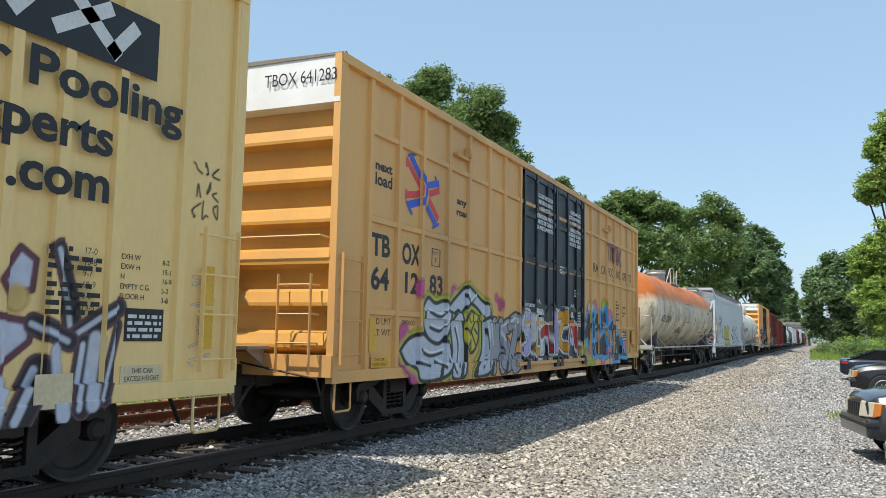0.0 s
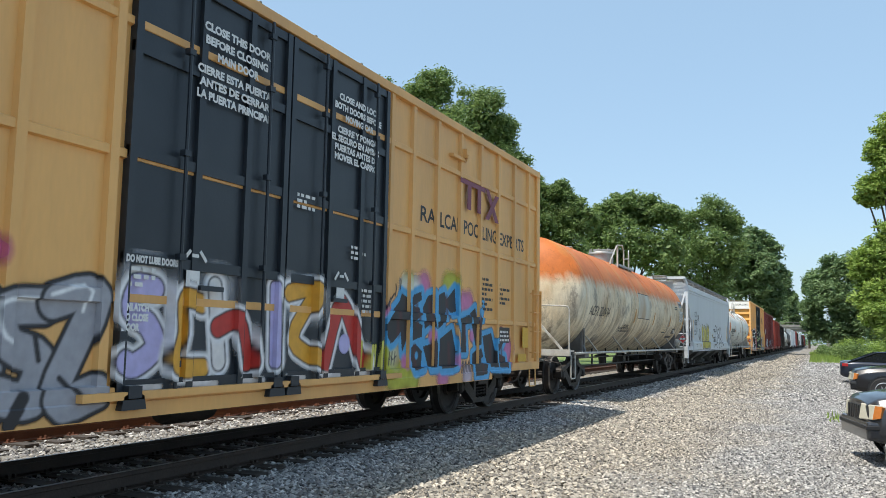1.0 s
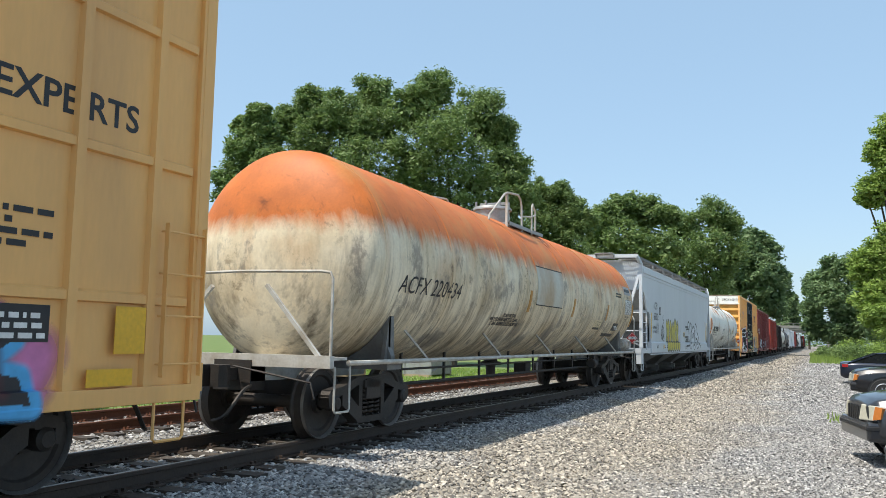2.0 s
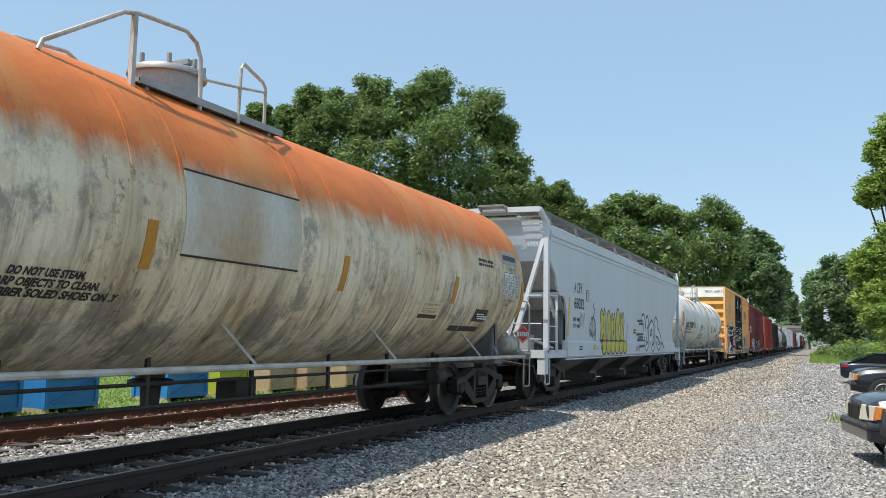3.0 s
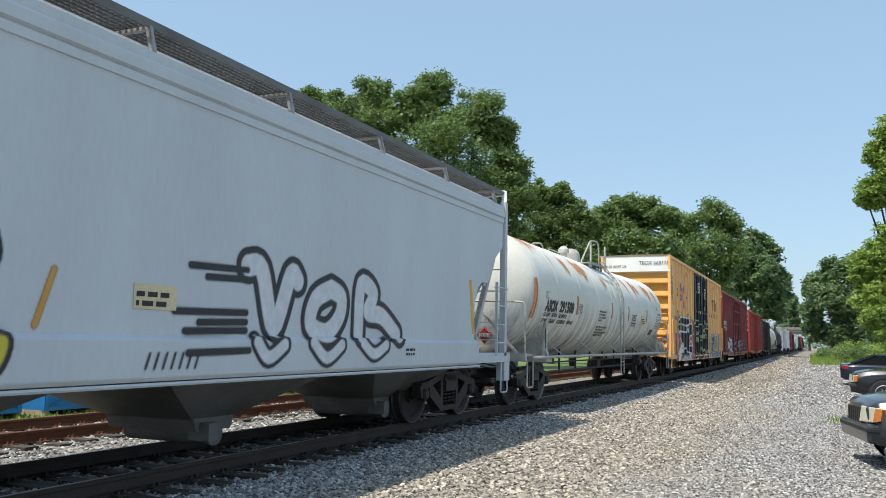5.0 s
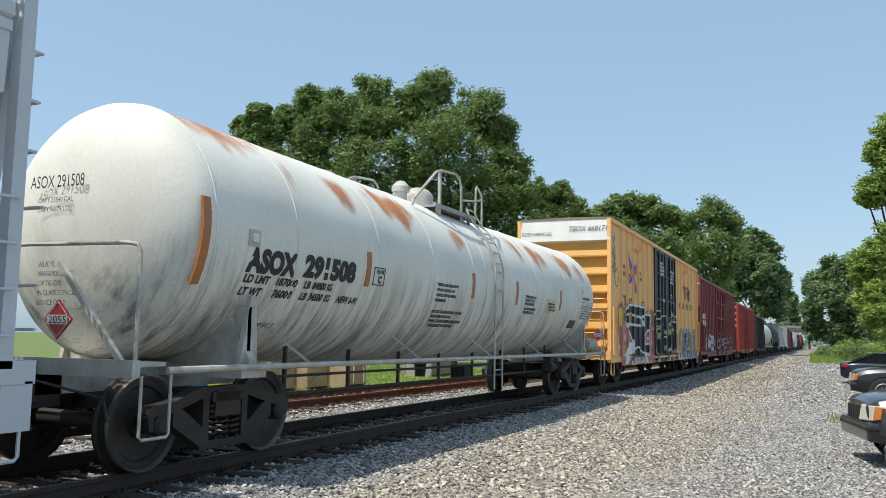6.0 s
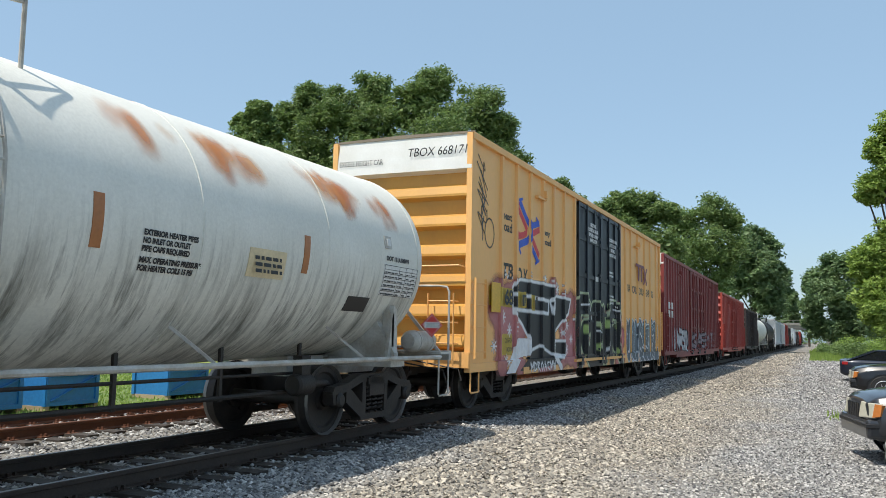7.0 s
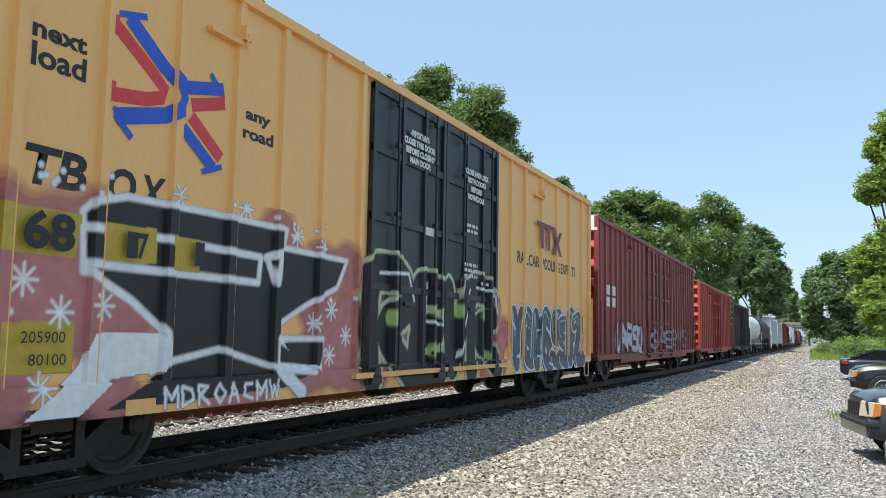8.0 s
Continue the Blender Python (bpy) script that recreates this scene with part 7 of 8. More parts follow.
# ground kept darker than the loose stones: shadow of the gaps in its colour
BALLAST = gravel_material("ballast", (0.09, 0.088, 0.085), (0.36, 0.335, 0.295), 18, (0.30, 0.25, 0.185))
LOT = gravel_material("lot gravel", (0.11, 0.108, 0.104), (0.35, 0.338, 0.315), 26, (0.25, 0.24, 0.22))
def stone_material():
    """Crushed stone: each piece its own tone, from blue-grey and buff to nearly white."""
    m = material("ballast stone", (0.40, 0.385, 0.35), 0.85, 0, (0.30, 0.29, 0.27), 3, 40, 0.2, 0.7)
    n, l = m.node_tree.nodes, m.node_tree.links
    geo, ramp = n.new("ShaderNodeNewGeometry"), n.new("ShaderNodeValToRGB")
    l.new(geo.outputs["Random Per Island"], ramp.inputs[0])
    tones = ((0.0, (0.09, 0.09, 0.095)), (0.25, (0.19, 0.185, 0.18)), (0.55, (0.30, 0.292, 0.275)), (0.82, (0.37, 0.362, 0.345)), (1.0, (0.60, 0.58, 0.55)))
    while len(ramp.color_ramp.elements) < len(tones):
        ramp.color_ramp.elements.new(0.5)
    for e, (at, c) in zip(ramp.color_ramp.elements, tones):
        e.position, e.color = at, (*c, 1)
    hue = next(q for q in n if q.bl_idname == "ShaderNodeHueSaturation")
    co, big, mix = n.new("ShaderNodeTexCoord"), n.new("ShaderNodeTexNoise"), n.new("ShaderNodeMix")
    big.inputs["Scale"].default_value, big.inputs["Detail"].default_value = 0.5, 5      # a dusty tan strip beside the ballast
    l.new(co.outputs["Object"], big.inputs["Vector"])
    sep, wide, near, both = n.new("ShaderNodeSeparateXYZ"), n.new("ShaderNodeMath"), n.new("ShaderNodeMapRange"), n.new("ShaderNodeMath")
    l.new(co.outputs["Object"], sep.inputs[0])
    wide.operation, wide.inputs[1].default_value = "MULTIPLY_ADD", 4.0
    l.new(big.outputs[0], wide.inputs[0])
    l.new(sep.outputs["X"], wide.inputs[2])
    near.inputs[1].default_value, near.inputs[2].default_value, near.inputs[4].default_value = 1.2, -0.6, 0.85
    l.new(wide.outputs[0], near.inputs[0])
    # the tan ends at the train's shadow edge, painting the cooler shaded stones
    far = n.new("ShaderNodeMapRange")
    far.inputs[1].default_value, far.inputs[2].default_value = -3.2, -2.4
    l.new(wide.outputs[0], far.inputs[0])
    both.operation = "MULTIPLY"
    l.new(near.outputs[0], both.inputs[0])
    l.new(far.outputs[0], both.inputs[1])
    mix.data_type, mix.blend_type = "RGBA", "MULTIPLY"
    mix.inputs[7].default_value = (1.08, 0.98, 0.82, 1)
    l.new(both.outputs[0], mix.inputs[0])
    l.new(ramp.outputs[0], mix.inputs[6])
    l.new(mix.outputs[2], hue.inputs["Color"])
    return m


STONE = stone_material()
GRASS = material("mown grass", (0.10, 0.16, 0.03), 0.9, 0, (0.16, 0.19, 0.05), 0.5, 12, 0.4, 0.8)
EARTH = material("dry earth", (0.22, 0.17, 0.11), 0.95, 0, (0.14, 0.13, 0.06), 0.4, 9, 0.4, 0.9)

PROFILE_X = [(-900, -0.5, 3), (-60, -0.4, 3), (-16.5, -0.35, 3), (-13.6, -0.35, 2), (-12.6, -0.22, 0), (-8.9, -0.24, 0), (-8.55, -0.21, 0), (-5.35, -0.21, 0), (-4.4, -0.29, 0), (-3.2, GRAVEL_Z, 0), (-1.6, GRAVEL_Z, 1), (3.2, GRAVEL_Z, 1), (7.0, GRAVEL_Z, 2), (60, -0.5, 3), (900, -0.5, 3)]


def ground_z(x):
    return float(np.interp(x, [p[0] for p in PROFILE_X], [p[1] for p in PROFILE_X]))


def ground():
    ys = [-300, -60, -20] + [-8 + 2 * i for i in range(40)] + [90, 130, 200, 320, 600, 1200, 2500]
    me = bpy.data.meshes.new("ground")
    verts, faces, mats = [], [], []
    xs = []
    for a, b in zip(PROFILE_X, PROFILE_X[1:]):
        n = 6 if -17 < a[0] < 7 else 1
        xs += [(a[0] + (b[0] - a[0]) * i / n, a[2]) for i in range(n)]
    xs.append((PROFILE_X[-1][0], 3))
    for y in ys:
        for x, _ in xs:
            verts.append((x, y, ground_z(x) + (0.02 * noise.noise((x * 0.8, y * 0.5, 0)) if -6 < x < 3 and y < 80 else 0)))
    w = len(xs)
    for j in range(len(ys) - 1):
        for i in range(w - 1):
            faces.append((j * w + i, j * w + i + 1, (j + 1) * w + i + 1, (j + 1) * w + i))
            mats.append(xs[i][1])
    me.from_pydata(verts, [], faces)
    for m in (BALLAST, LOT, EARTH, GRASS):
        me.materials.append(m)
    me.polygons.foreach_set("material_index", mats)
    me.polygons.foreach_set("use_smooth", [True] * len(faces))
    return tagged(new("ground", me), "gravel strip beside the tracks, earth and grass beyond", "ground", kind="structure")


ground()


def stones(name, count, area, size, seed, label, power=1.0):
    """Loose stones, joined, denser towards the near end of the strip."""
    rng = np.random.default_rng(seed)
    x0, x1, y0, y1 = area
    base = np.array([(1, 0, 0), (-1, 0, 0), (0, 1, 0), (0, -1, 0), (0, 0, 1), (0, 0, -1), (0.7, 0.7, 0.5), (-0.6, -0.7, 0.55)], float)
    tri = [(0, 6, 4), (6, 2, 4), (2, 1, 4), (1, 7, 4), (7, 3, 4), (3, 0, 4), (0, 2, 6), (1, 3, 7), (2, 0, 5), (1, 2, 5), (3, 1, 5), (0, 3, 5)]
    xs = rng.uniform(x0, x1, count)
    ys = y0 + (y1 - y0) * rng.uniform(0, 1, count) ** power
    r = size * rng.uniform(0.5, 1.25, count)
    ang = rng.uniform(0, 2 * np.pi, count)
    zs = np.array([ground_z(x) for x in xs]) + r * rng.uniform(-0.1, 0.5, count)
    v = base[None] * rng.uniform(0.65, 1.2, (count, 8, 1)) * np.stack([r, r * rng.uniform(0.6, 1, count), r * rng.uniform(0.45, 0.8, count)], 1)[:, None]
    tilt = rng.uniform(-0.5, 0.5, count)
    z2 = v[..., 2] + v[..., 0] * tilt[:, None]
    c, s = np.cos(ang)[:, None], np.sin(ang)[:, None]
    co = np.stack([v[..., 0] * c - v[..., 1] * s + xs[:, None], v[..., 0] * s + v[..., 1] * c + ys[:, None], z2 + zs[:, None]], -1).reshape(-1, 3)
    fa = (np.array(tri)[None] + (np.arange(count) * 8)[:, None, None]).reshape(-1, 3)
    me = bpy.data.meshes.new(name)
    me.vertices.add(len(co))
    me.vertices.foreach_set("co", co.ravel())
    me.loops.add(fa.size)
    me.loops.foreach_set("vertex_index", fa.ravel().astype(np.int32))
    me.polygons.add(len(fa))
    me.polygons.foreach_set("loop_start", np.arange(0, fa.size, 3, dtype=np.int32))
    me.update(calc_edges=True)
    me.shade_flat()
    me.materials.append(STONE)
    return tagged(new(name, me), label, "gravel", kind="stuff")


stones("ballast_stones", 60000, (-5.9, -2.4, 5.0, 27.0), 0.034, 1, "loose grey and buff ballast stones", 1.5)
stones("gravel_stones", 66000, (-2.6, 1.0, 7.5, 27.0), 0.024, 2, "small loose lot gravel", 1.5)
stones("ballast_stones", 14000, (-10.3, -5.8, 4.0, 26.0), 0.036, 3, "ballast stones between the sleepers and tracks", 1.4)
stones("ballast_stones", 9000, (-13.6, -10.2, 5.0, 26.0), 0.036, 4, "ballast stones round the siding", 1.3)
stones("ballast_stones", 24000, (-5.8, 1.2, 27.0, 62.0), 0.045, 5, "gravel stones farther along the track", 1.5)
stones("ballast_stones", 12000, (-5.8, 1.6, 60.0, 150.0), 0.08, 6, "gravel stones far along the track", 1.4)

# ---- tracks ----
RAIL_DARK = material("shaded rail steel", (0.06, 0.042, 0.032), 0.65, 0.3, (0.035, 0.028, 0.024), 3, 30, 0.2)
RAIL_RUST = material("rusty rail", (0.13, 0.05, 0.025), 0.8, 0.1, (0.09, 0.035, 0.02), 3, 30, 0.25)
RAIL_TOP = material("worn rail head", (0.24, 0.22, 0.20), 0.42, 0.8, (0.15, 0.13, 0.11), 3, 60, 0.02, 0.3)
TIE = material("tarred sleeper", (0.045, 0.035, 0.028), 0.85, 0, (0.09, 0.075, 0.06), 2, 18, 0.4, 0.7, 1.0, 0.2)
RAIL_PROFILE = [(-0.075, -0.175), (0.075, -0.175), (0.075, -0.160), (0.012, -0.145), (0.010, -0.05), (0.036, -0.04), (0.036, -0.008), (0.028, 0.0), (-0.028, 0.0), (-0.036, -0.008), (-0.036, -0.04), (-0.010, -0.05), (-0.012, -0.145), (-0.075, -0.160)]


def track(cx, rail_mat, label, dz=0.0, worn=True, gauge=1.505):
    t = tagged(new("railway_track"), label, "railway track", kind="structure")
    t.matrix_basis = pose(cx, 0, dz)
    for s in (1, -1):
        r = part("rail", Shape().prism([(s * gauge / 2 + x, z) for x, z in RAIL_PROFILE], -60, 900, "xz"), rail_mat, t)
        if worn:
            part("rail_head", Shape().prism([(s * gauge / 2 - 0.024, 0.0), (s * gauge / 2 + 0.024, 0.0), (s * gauge / 2 + 0.02, 0.003), (s * gauge / 2 - 0.02, 0.003)], -60, 900, "xz"), RAIL_TOP, r)
    tie = Shape().box(-1.32, 1.32, -0.115, 0.115, -0.36, -0.172).mesh("sleeper", TIE)
    plate = Shape()
    for s in (1, -1):
        plate.box(s * gauge / 2 - 0.17, s * gauge / 2 + 0.17, -0.09, 0.09, -0.174, -0.158)
        for dx in (-0.1, 0.1):
            plate.box(s * gauge / 2 + dx - 0.02, s * gauge / 2 + dx + 0.02, -0.05, -0.02, -0.16, -0.125).box(s * gauge / 2 + dx - 0.02, s * gauge / 2 + dx + 0.02, 0.03, 0.06, -0.16, -0.125)
    plate = plate.mesh("tie_plate", rail_mat)
    rnd = random.Random(int(cx * 10))
    for i in range(130):
        o = part("sleeper", tie, None, t)
        m = pose(rnd.uniform(-0.06, 0.06), 1.0 + 0.53 * i + rnd.uniform(-0.04, 0.04), rnd.uniform(-0.015, 0.012), 0, rnd.uniform(-0.6, 0.6), rnd.uniform(-1.5, 1.5))
        o.matrix_basis = m
        if i < 60:
            part("tie_plate", plate, None, o).matrix_basis = pose(-m.translation.x, 0, -m.translation.z)
    rest = Shape()
    for i in range(260):
        rest.box(-1.32, 1.32, 70.2 + 0.53 * i, 70.42 + 0.53 * i, -0.36, -0.172)
    tagged(part("far_sleepers", rest, TIE, t), kind="stuff")
    return t


track(TRACK_X, RAIL_DARK, "main railway track with dark rails on tarred sleepers")
track(-11.3, RAIL_RUST, "disused siding with rusty rails", -0.03, worn=False)


# ---- trees ----
def leaf_material(name, a, b, seed=0.0):
    m = bpy.data.materials.new(name)
    m.use_nodes = True
    n, l = m.node_tree.nodes, m.node_tree.links
    bs = n["Principled BSDF"]
    bs.inputs["Roughness"].default_value = 0.55
    geo, obj, noi, mix = n.new("ShaderNodeNewGeometry"), n.new("ShaderNodeTexCoord"), n.new("ShaderNodeTexNoise"), n.new("ShaderNodeMix")
    noi.inputs["Scale"].default_value = 0.5
    l.new(obj.outputs["Object"], noi.inputs["Vector"])
    add = n.new("ShaderNodeMath")
    add.operation = "MULTIPLY_ADD"
    l.new(geo.outputs["Random Per Island"], add.inputs[0])
    add.inputs[1].default_value = 0.6
    l.new(noi.outputs[0], add.inputs[2])
    sub = n.new("ShaderNodeMapRange")
    sub.inputs[1].default_value, sub.inputs[2].default_value = 0.35, 1.25
    l.new(add.outputs[0], sub.inputs[0])
    mix.data_type = "RGBA"
    mix.inputs[6].default_value, mix.inputs[7].default_value = (*a, 1), (*b, 1)
    l.new(sub.outputs[0], mix.inputs[0])
    l.new(mix.outputs[2], bs.inputs["Base Color"])
    tr, ms, out = n.new("ShaderNodeBsdfTranslucent"), n.new("ShaderNodeMixShader"), n["Material Output"]
    l.new(mix.outputs[2], tr.inputs["Color"])
    ms.inputs[0].default_value = 0.4
    l.new(bs.outputs[0], ms.inputs[1])
    l.new(tr.outputs[0], ms.inputs[2])
    l.new(ms.outputs[0], out.inputs["Surface"])
    return m


LEAF = leaf_material("summer leaves", (0.09, 0.16, 0.045), (0.245, 0.34, 0.11))
# for distant trees: aerial haze mixed into the green, paler and bluer
LEAF_HAZED = leaf_material("hazed leaves", (0.10, 0.175, 0.075), (0.23, 0.33, 0.14))
LEAF_LIGHT = leaf_material("light leaves", (0.15, 0.25, 0.04), (0.36, 0.48, 0.11))
BARK = material("bark", (0.10, 0.08, 0.06), 0.9, 0, (0.05, 0.04, 0.03), 2, 14, 0.6, 0.8, 0.3)


def leaves(clumps, per, size, seed, mat, name="crown"):
    """Many bent leaf blades in clumps; clumps are (centre, radius)."""
    rng = np.random.default_rng(seed)
    cs = np.repeat(np.array([c for c, _ in clumps]), per, 0)
    rs = np.repeat(np.array([r for _, r in clumps]), per)
    n = len(cs)
    d = rng.normal(size=(n, 3))
    d /= np.linalg.norm(d, axis=1)[:, None]
    pos = cs + d * (rs * rng.uniform(0.1, 1.25, n))[:, None] * np.array((1, 1, 0.75))
    ax = rng.normal(size=(n, 3)) * (1, 1, 0.6)
    ax /= np.linalg.norm(ax, axis=1)[:, None]
    nrm = d + rng.normal(size=(n, 3)) * 0.6 + np.array((0, 0, 0.5))
    sd = np.cross(ax, nrm)
    sd /= np.linalg.norm(sd, axis=1)[:, None] + 1e-9
    up = np.cross(sd, ax)
    L, Wd = (size * rng.uniform(0.6, 1.3, n))[:, None], (size * rng.uniform(0.3, 0.55, n))[:, None]
    v = np.stack([pos - ax * L / 2, pos + sd * Wd / 2 + up * L * 0.12, pos + ax * L / 2, pos - sd * Wd / 2 + up * L * 0.12], 1).reshape(-1, 3)
    f = (np.array([(0, 1, 2), (0, 2, 3)])[None] + (np.arange(n) * 4)[:, None, None]).reshape(-1, 3)
    me = bpy.data.meshes.new(name)
    me.vertices.add(len(v))
    me.vertices.foreach_set("co", v.ravel())
    me.loops.add(f.size)
    me.loops.foreach_set("vertex_index", f.ravel().astype(np.int32))
    me.polygons.add(len(f))
    me.polygons.foreach_set("loop_start", np.arange(0, f.size, 3, dtype=np.int32))
    me.update(calc_edges=True)
    me.materials.append(mat)
    return me


def lobed_tree(x, y, lobes, leaf, seed, mat, label, per=90, clumps=34):
    """A tapered trunk, a limb to every lobe of the crown, and leaf clumps over each lobe; lobes are (x, y, height, radius)."""
    rnd = random.Random(seed)
    t = tagged(new("tree"), label, "tree", "trees along the tracks")
    t.matrix_basis = pose(x, y, -0.4)
    high, wide = max(z + r for _, _, z, r in lobes), max(r for *_, r in lobes)
    base = high * 0.016 + 0.05
    fork = Vector((0, 0, high * 0.3))
    wood = Shape()

    def limb(pts, r0, r1, n=7):
        rings = []
        for i, p in enumerate(pts):
            rr = r0 + (r1 - r0) * i / (len(pts) - 1)
            rings += [p + Vector((math.cos(2 * math.pi * k / n) * rr, math.sin(2 * math.pi * k / n) * rr, 0)) for k in range(n)]
        wood.add(rings, [(i * n + k, i * n + (k + 1) % n, (i + 1) * n + (k + 1) % n, (i + 1) * n + k) for i in range(len(pts) - 1) for k in range(n)], True)

    limb([Vector((0, 0, -0.5)), Vector((0.05, 0, high * 0.15)), fork, Vector((0.1, 0.1, high * 0.55))], base, base * 0.45, 9)
    blobs, core = [], []
    for lx, ly, lz, r in lobes:
        end = Vector((lx, ly, lz))
        mid = fork.lerp(end, 0.5) + Vector((rnd.uniform(-0.3, 0.3), rnd.uniform(-0.3, 0.3), 0.3))
        limb([fork * 0.9, mid, end], base * 0.4, base * 0.1)
        core.append(((lx, ly, lz), r * 0.72))
        for k in range(clumps):
            d = Vector((rnd.gauss(0, 1), rnd.gauss(0, 1), rnd.gauss(0.15, 1))).normalized()
            p = end + d * r * rnd.uniform(0.5, 0.97)
            blobs.append((p[:], r * rnd.uniform(0.2, 0.4)))
            if k % 5 == 0:
                limb([end, end.lerp(p, 0.9)], base * 0.09, base * 0.03, 4)
    part("trunk", wood, BARK, t)
    part("crown", leaves(blobs, per, leaf, seed, mat), None, t)
    part("inner_crown", leaves(core, 420, leaf * 2.0, seed + 1, mat, "inner_crown"), None, t, "shaded inner foliage")
    return t


lobed_tree(-21.6, 49.5, [(-1.5, -0.7, 17.8, 1.8), (-2.4, -2.2, 16.5, 1.7), (1.0, 1.5, 16.7, 2.1), (0.3, -2.1, 14.1, 2.7), (1.9, 2.9, 15.8, 1.5), (2.9, 2.2, 13.1, 1.8), (1.6, -0.4, 11.5, 2.7), (3.8, 1.5, 11.0, 1.5), (-2.4, -2.2, 12.9, 2.4), (-1.5, -0.7, 9.8, 3.0), (-3.9, -0.8, 9.1, 2.6), (2.3, 0.9, 8.4, 2.6), (0.7, -1.9, 7.0, 2.5)],
           0.26, 100, LEAF, "broad old tree in full leaf behind the tracks", 125, 44)
lobed_tree(-27.9, 47.4, [(0.5, 1.4, 18.1, 1.5), (-0.5, -1.5, 16.1, 1.8), (-3.2, -0.8, 17.3, 1.3), (1.1, -0.5, 15.1, 2.0), (-2.1, -1.3, 14.3, 2.2), (-4.5, -1.7, 15.8, 1.4), (-3.4, -2.2, 12.7, 2.2), (0.8, -1.9, 12.1, 2.7), (-2.1, -1.3, 9.7, 3.0), (0.8, 0.5, 9.1, 2.6), (-4.5, -1.7, 9.4, 2.3)],
           0.26, 107, LEAF, "broad-leaved tree in full summer leaf beside the railway", 125, 44)
lobed_tree(-31.1, 41.7, [(-0.4, -0.3, 15.3, 0.8), (0.0, 0.0, 14.1, 1.1), (-1.5, 0.1, 14.7, 0.9), (-0.9, -0.7, 13.0, 1.3), (0.9, -0.5, 11.8, 1.5), (-1.2, -0.9, 10.8, 1.6), (-0.2, -0.2, 9.1, 2.1), (-1.6, -1.3, 7.6, 1.9), (-2.9, -2.3, 6.9, 2.0), (-4.7, -2.6, 6.2, 2.1)],
           0.26, 114, LEAF, "slender tree with an uneven crown beside the railway", 125, 44)
lobed_tree(-19.2, 63.2, [(0.7, 0.2, 13.2, 1.2), (-0.9, -0.3, 13.3, 1.3), (1.7, 0.5, 11.7, 1.6), (-0.2, -0.1, 10.8, 2.0), (2.0, 1.6, 10.9, 1.4), (-1.9, -0.6, 9.4, 2.0), (1.0, 0.3, 8.5, 2.2)],
           0.26, 121, LEAF, "smaller tree at the wood's edge", 125, 44)
lobed_tree(-18.0, 86.1, [(-0.2, -0.0, 15.5, 2.1), (2.1, 1.4, 14.9, 2.2), (-2.0, -1.5, 14.1, 2.1), (3.7, 2.7, 14.8, 1.3), (0.5, -1.9, 11.7, 2.9), (2.8, 0.5, 10.7, 2.9), (-2.8, -0.6, 10.8, 2.7)],
           0.42, 128, LEAF, "rounded tree in the wood along the line", 90, 34)
lobed_tree(-13.2, 111.2, [(1.1, 0.1, 17.9, 2.8), (-2.1, -1.3, 16.3, 2.6), (2.9, 1.3, 16.8, 1.9), (-0.1, -3.0, 13.5, 3.5), (2.9, 0.3, 12.7, 2.9), (-3.7, -0.5, 13.1, 2.6), (-0.6, -0.1, 9.5, 4.4), (-4.7, -0.7, 9.5, 3.3)],
           0.42, 135, LEAF, "tall rounded tree in the wood along the line", 90, 34)
lobed_tree(-9.1, 134.7, [(-0.3, -0.0, 17.2, 2.4), (1.8, 1.1, 15.8, 2.4), (-1.6, -2.1, 14.7, 2.9), (1.1, -1.9, 11.7, 3.4), (3.3, 2.2, 12.0, 2.1), (-2.7, -0.2, 10.2, 3.5), (2.1, 0.1, 7.6, 2.9)],
           0.62, 142, LEAF_HAZED, "tall rounded tree in the wood along the line", 70, 30)
lobed_tree(-13.5, 329.7, [(1.3, 0.0, 24.2, 4.1), (3.2, 0.1, 18.0, 3.5), (-0.7, -0.0, 14.9, 5.0), (4.0, 0.1, 11.8, 2.7), (1.1, 0.0, 7.7, 4.5)],
           1.1, 149, LEAF_HAZED, "far tree at the edge of the line", 70, 30)
lobed_tree(-10.4, 339.8, [(1.1, 0.0, 15.3, 2.8), (2.1, 0.1, 10.0, 1.9), (-0.5, -0.0, 7.9, 3.0)],
           1.1, 156, LEAF_HAZED, "far tree at the edge of the line", 70, 30)
lobed_tree(3.2, 150.0, [(-0.3, 0.0, 13.9, 3.1), (-3.1, 1.0, 12.0, 2.8), (2.1, -2.1, 13.5, 3.1), (-1.5, -2.0, 9.0, 3.8), (-4.5, 2.0, 7.8, 1.9), (1.7, -2.0, 8.1, 4.0), (-3.7, 1.0, 4.6, 2.3), (0.0, -1.0, 3.7, 3.6), (4.0, -2.1, 4.6, 3.6)],
           0.62, 163, LEAF_HAZED, "dark tree standing across the gravel lot", 70, 30)
lobed_tree(8.0, 124.7, [(-1.3, 0.1, 12.8, 2.6), (1.4, -0.1, 14.6, 3.0), (-0.6, -2.0, 8.5, 3.7), (2.9, -0.2, 10.1, 4.1), (-0.1, -2.0, 4.5, 3.3), (4.6, -0.4, 5.7, 3.7)],
           0.62, 170, LEAF_HAZED, "dark tree standing across the gravel lot", 70, 30)
lobed_tree(-3.6, 325.0, [(0.8, 0.0, 20.8, 2.8), (-0.8, -0.0, 14.7, 2.4), (1.7, 0.0, 12.7, 3.2), (-0.3, -0.0, 7.7, 2.6)],
           1.1, 177, LEAF_HAZED, "far tree at the end of the lot", 70, 30)
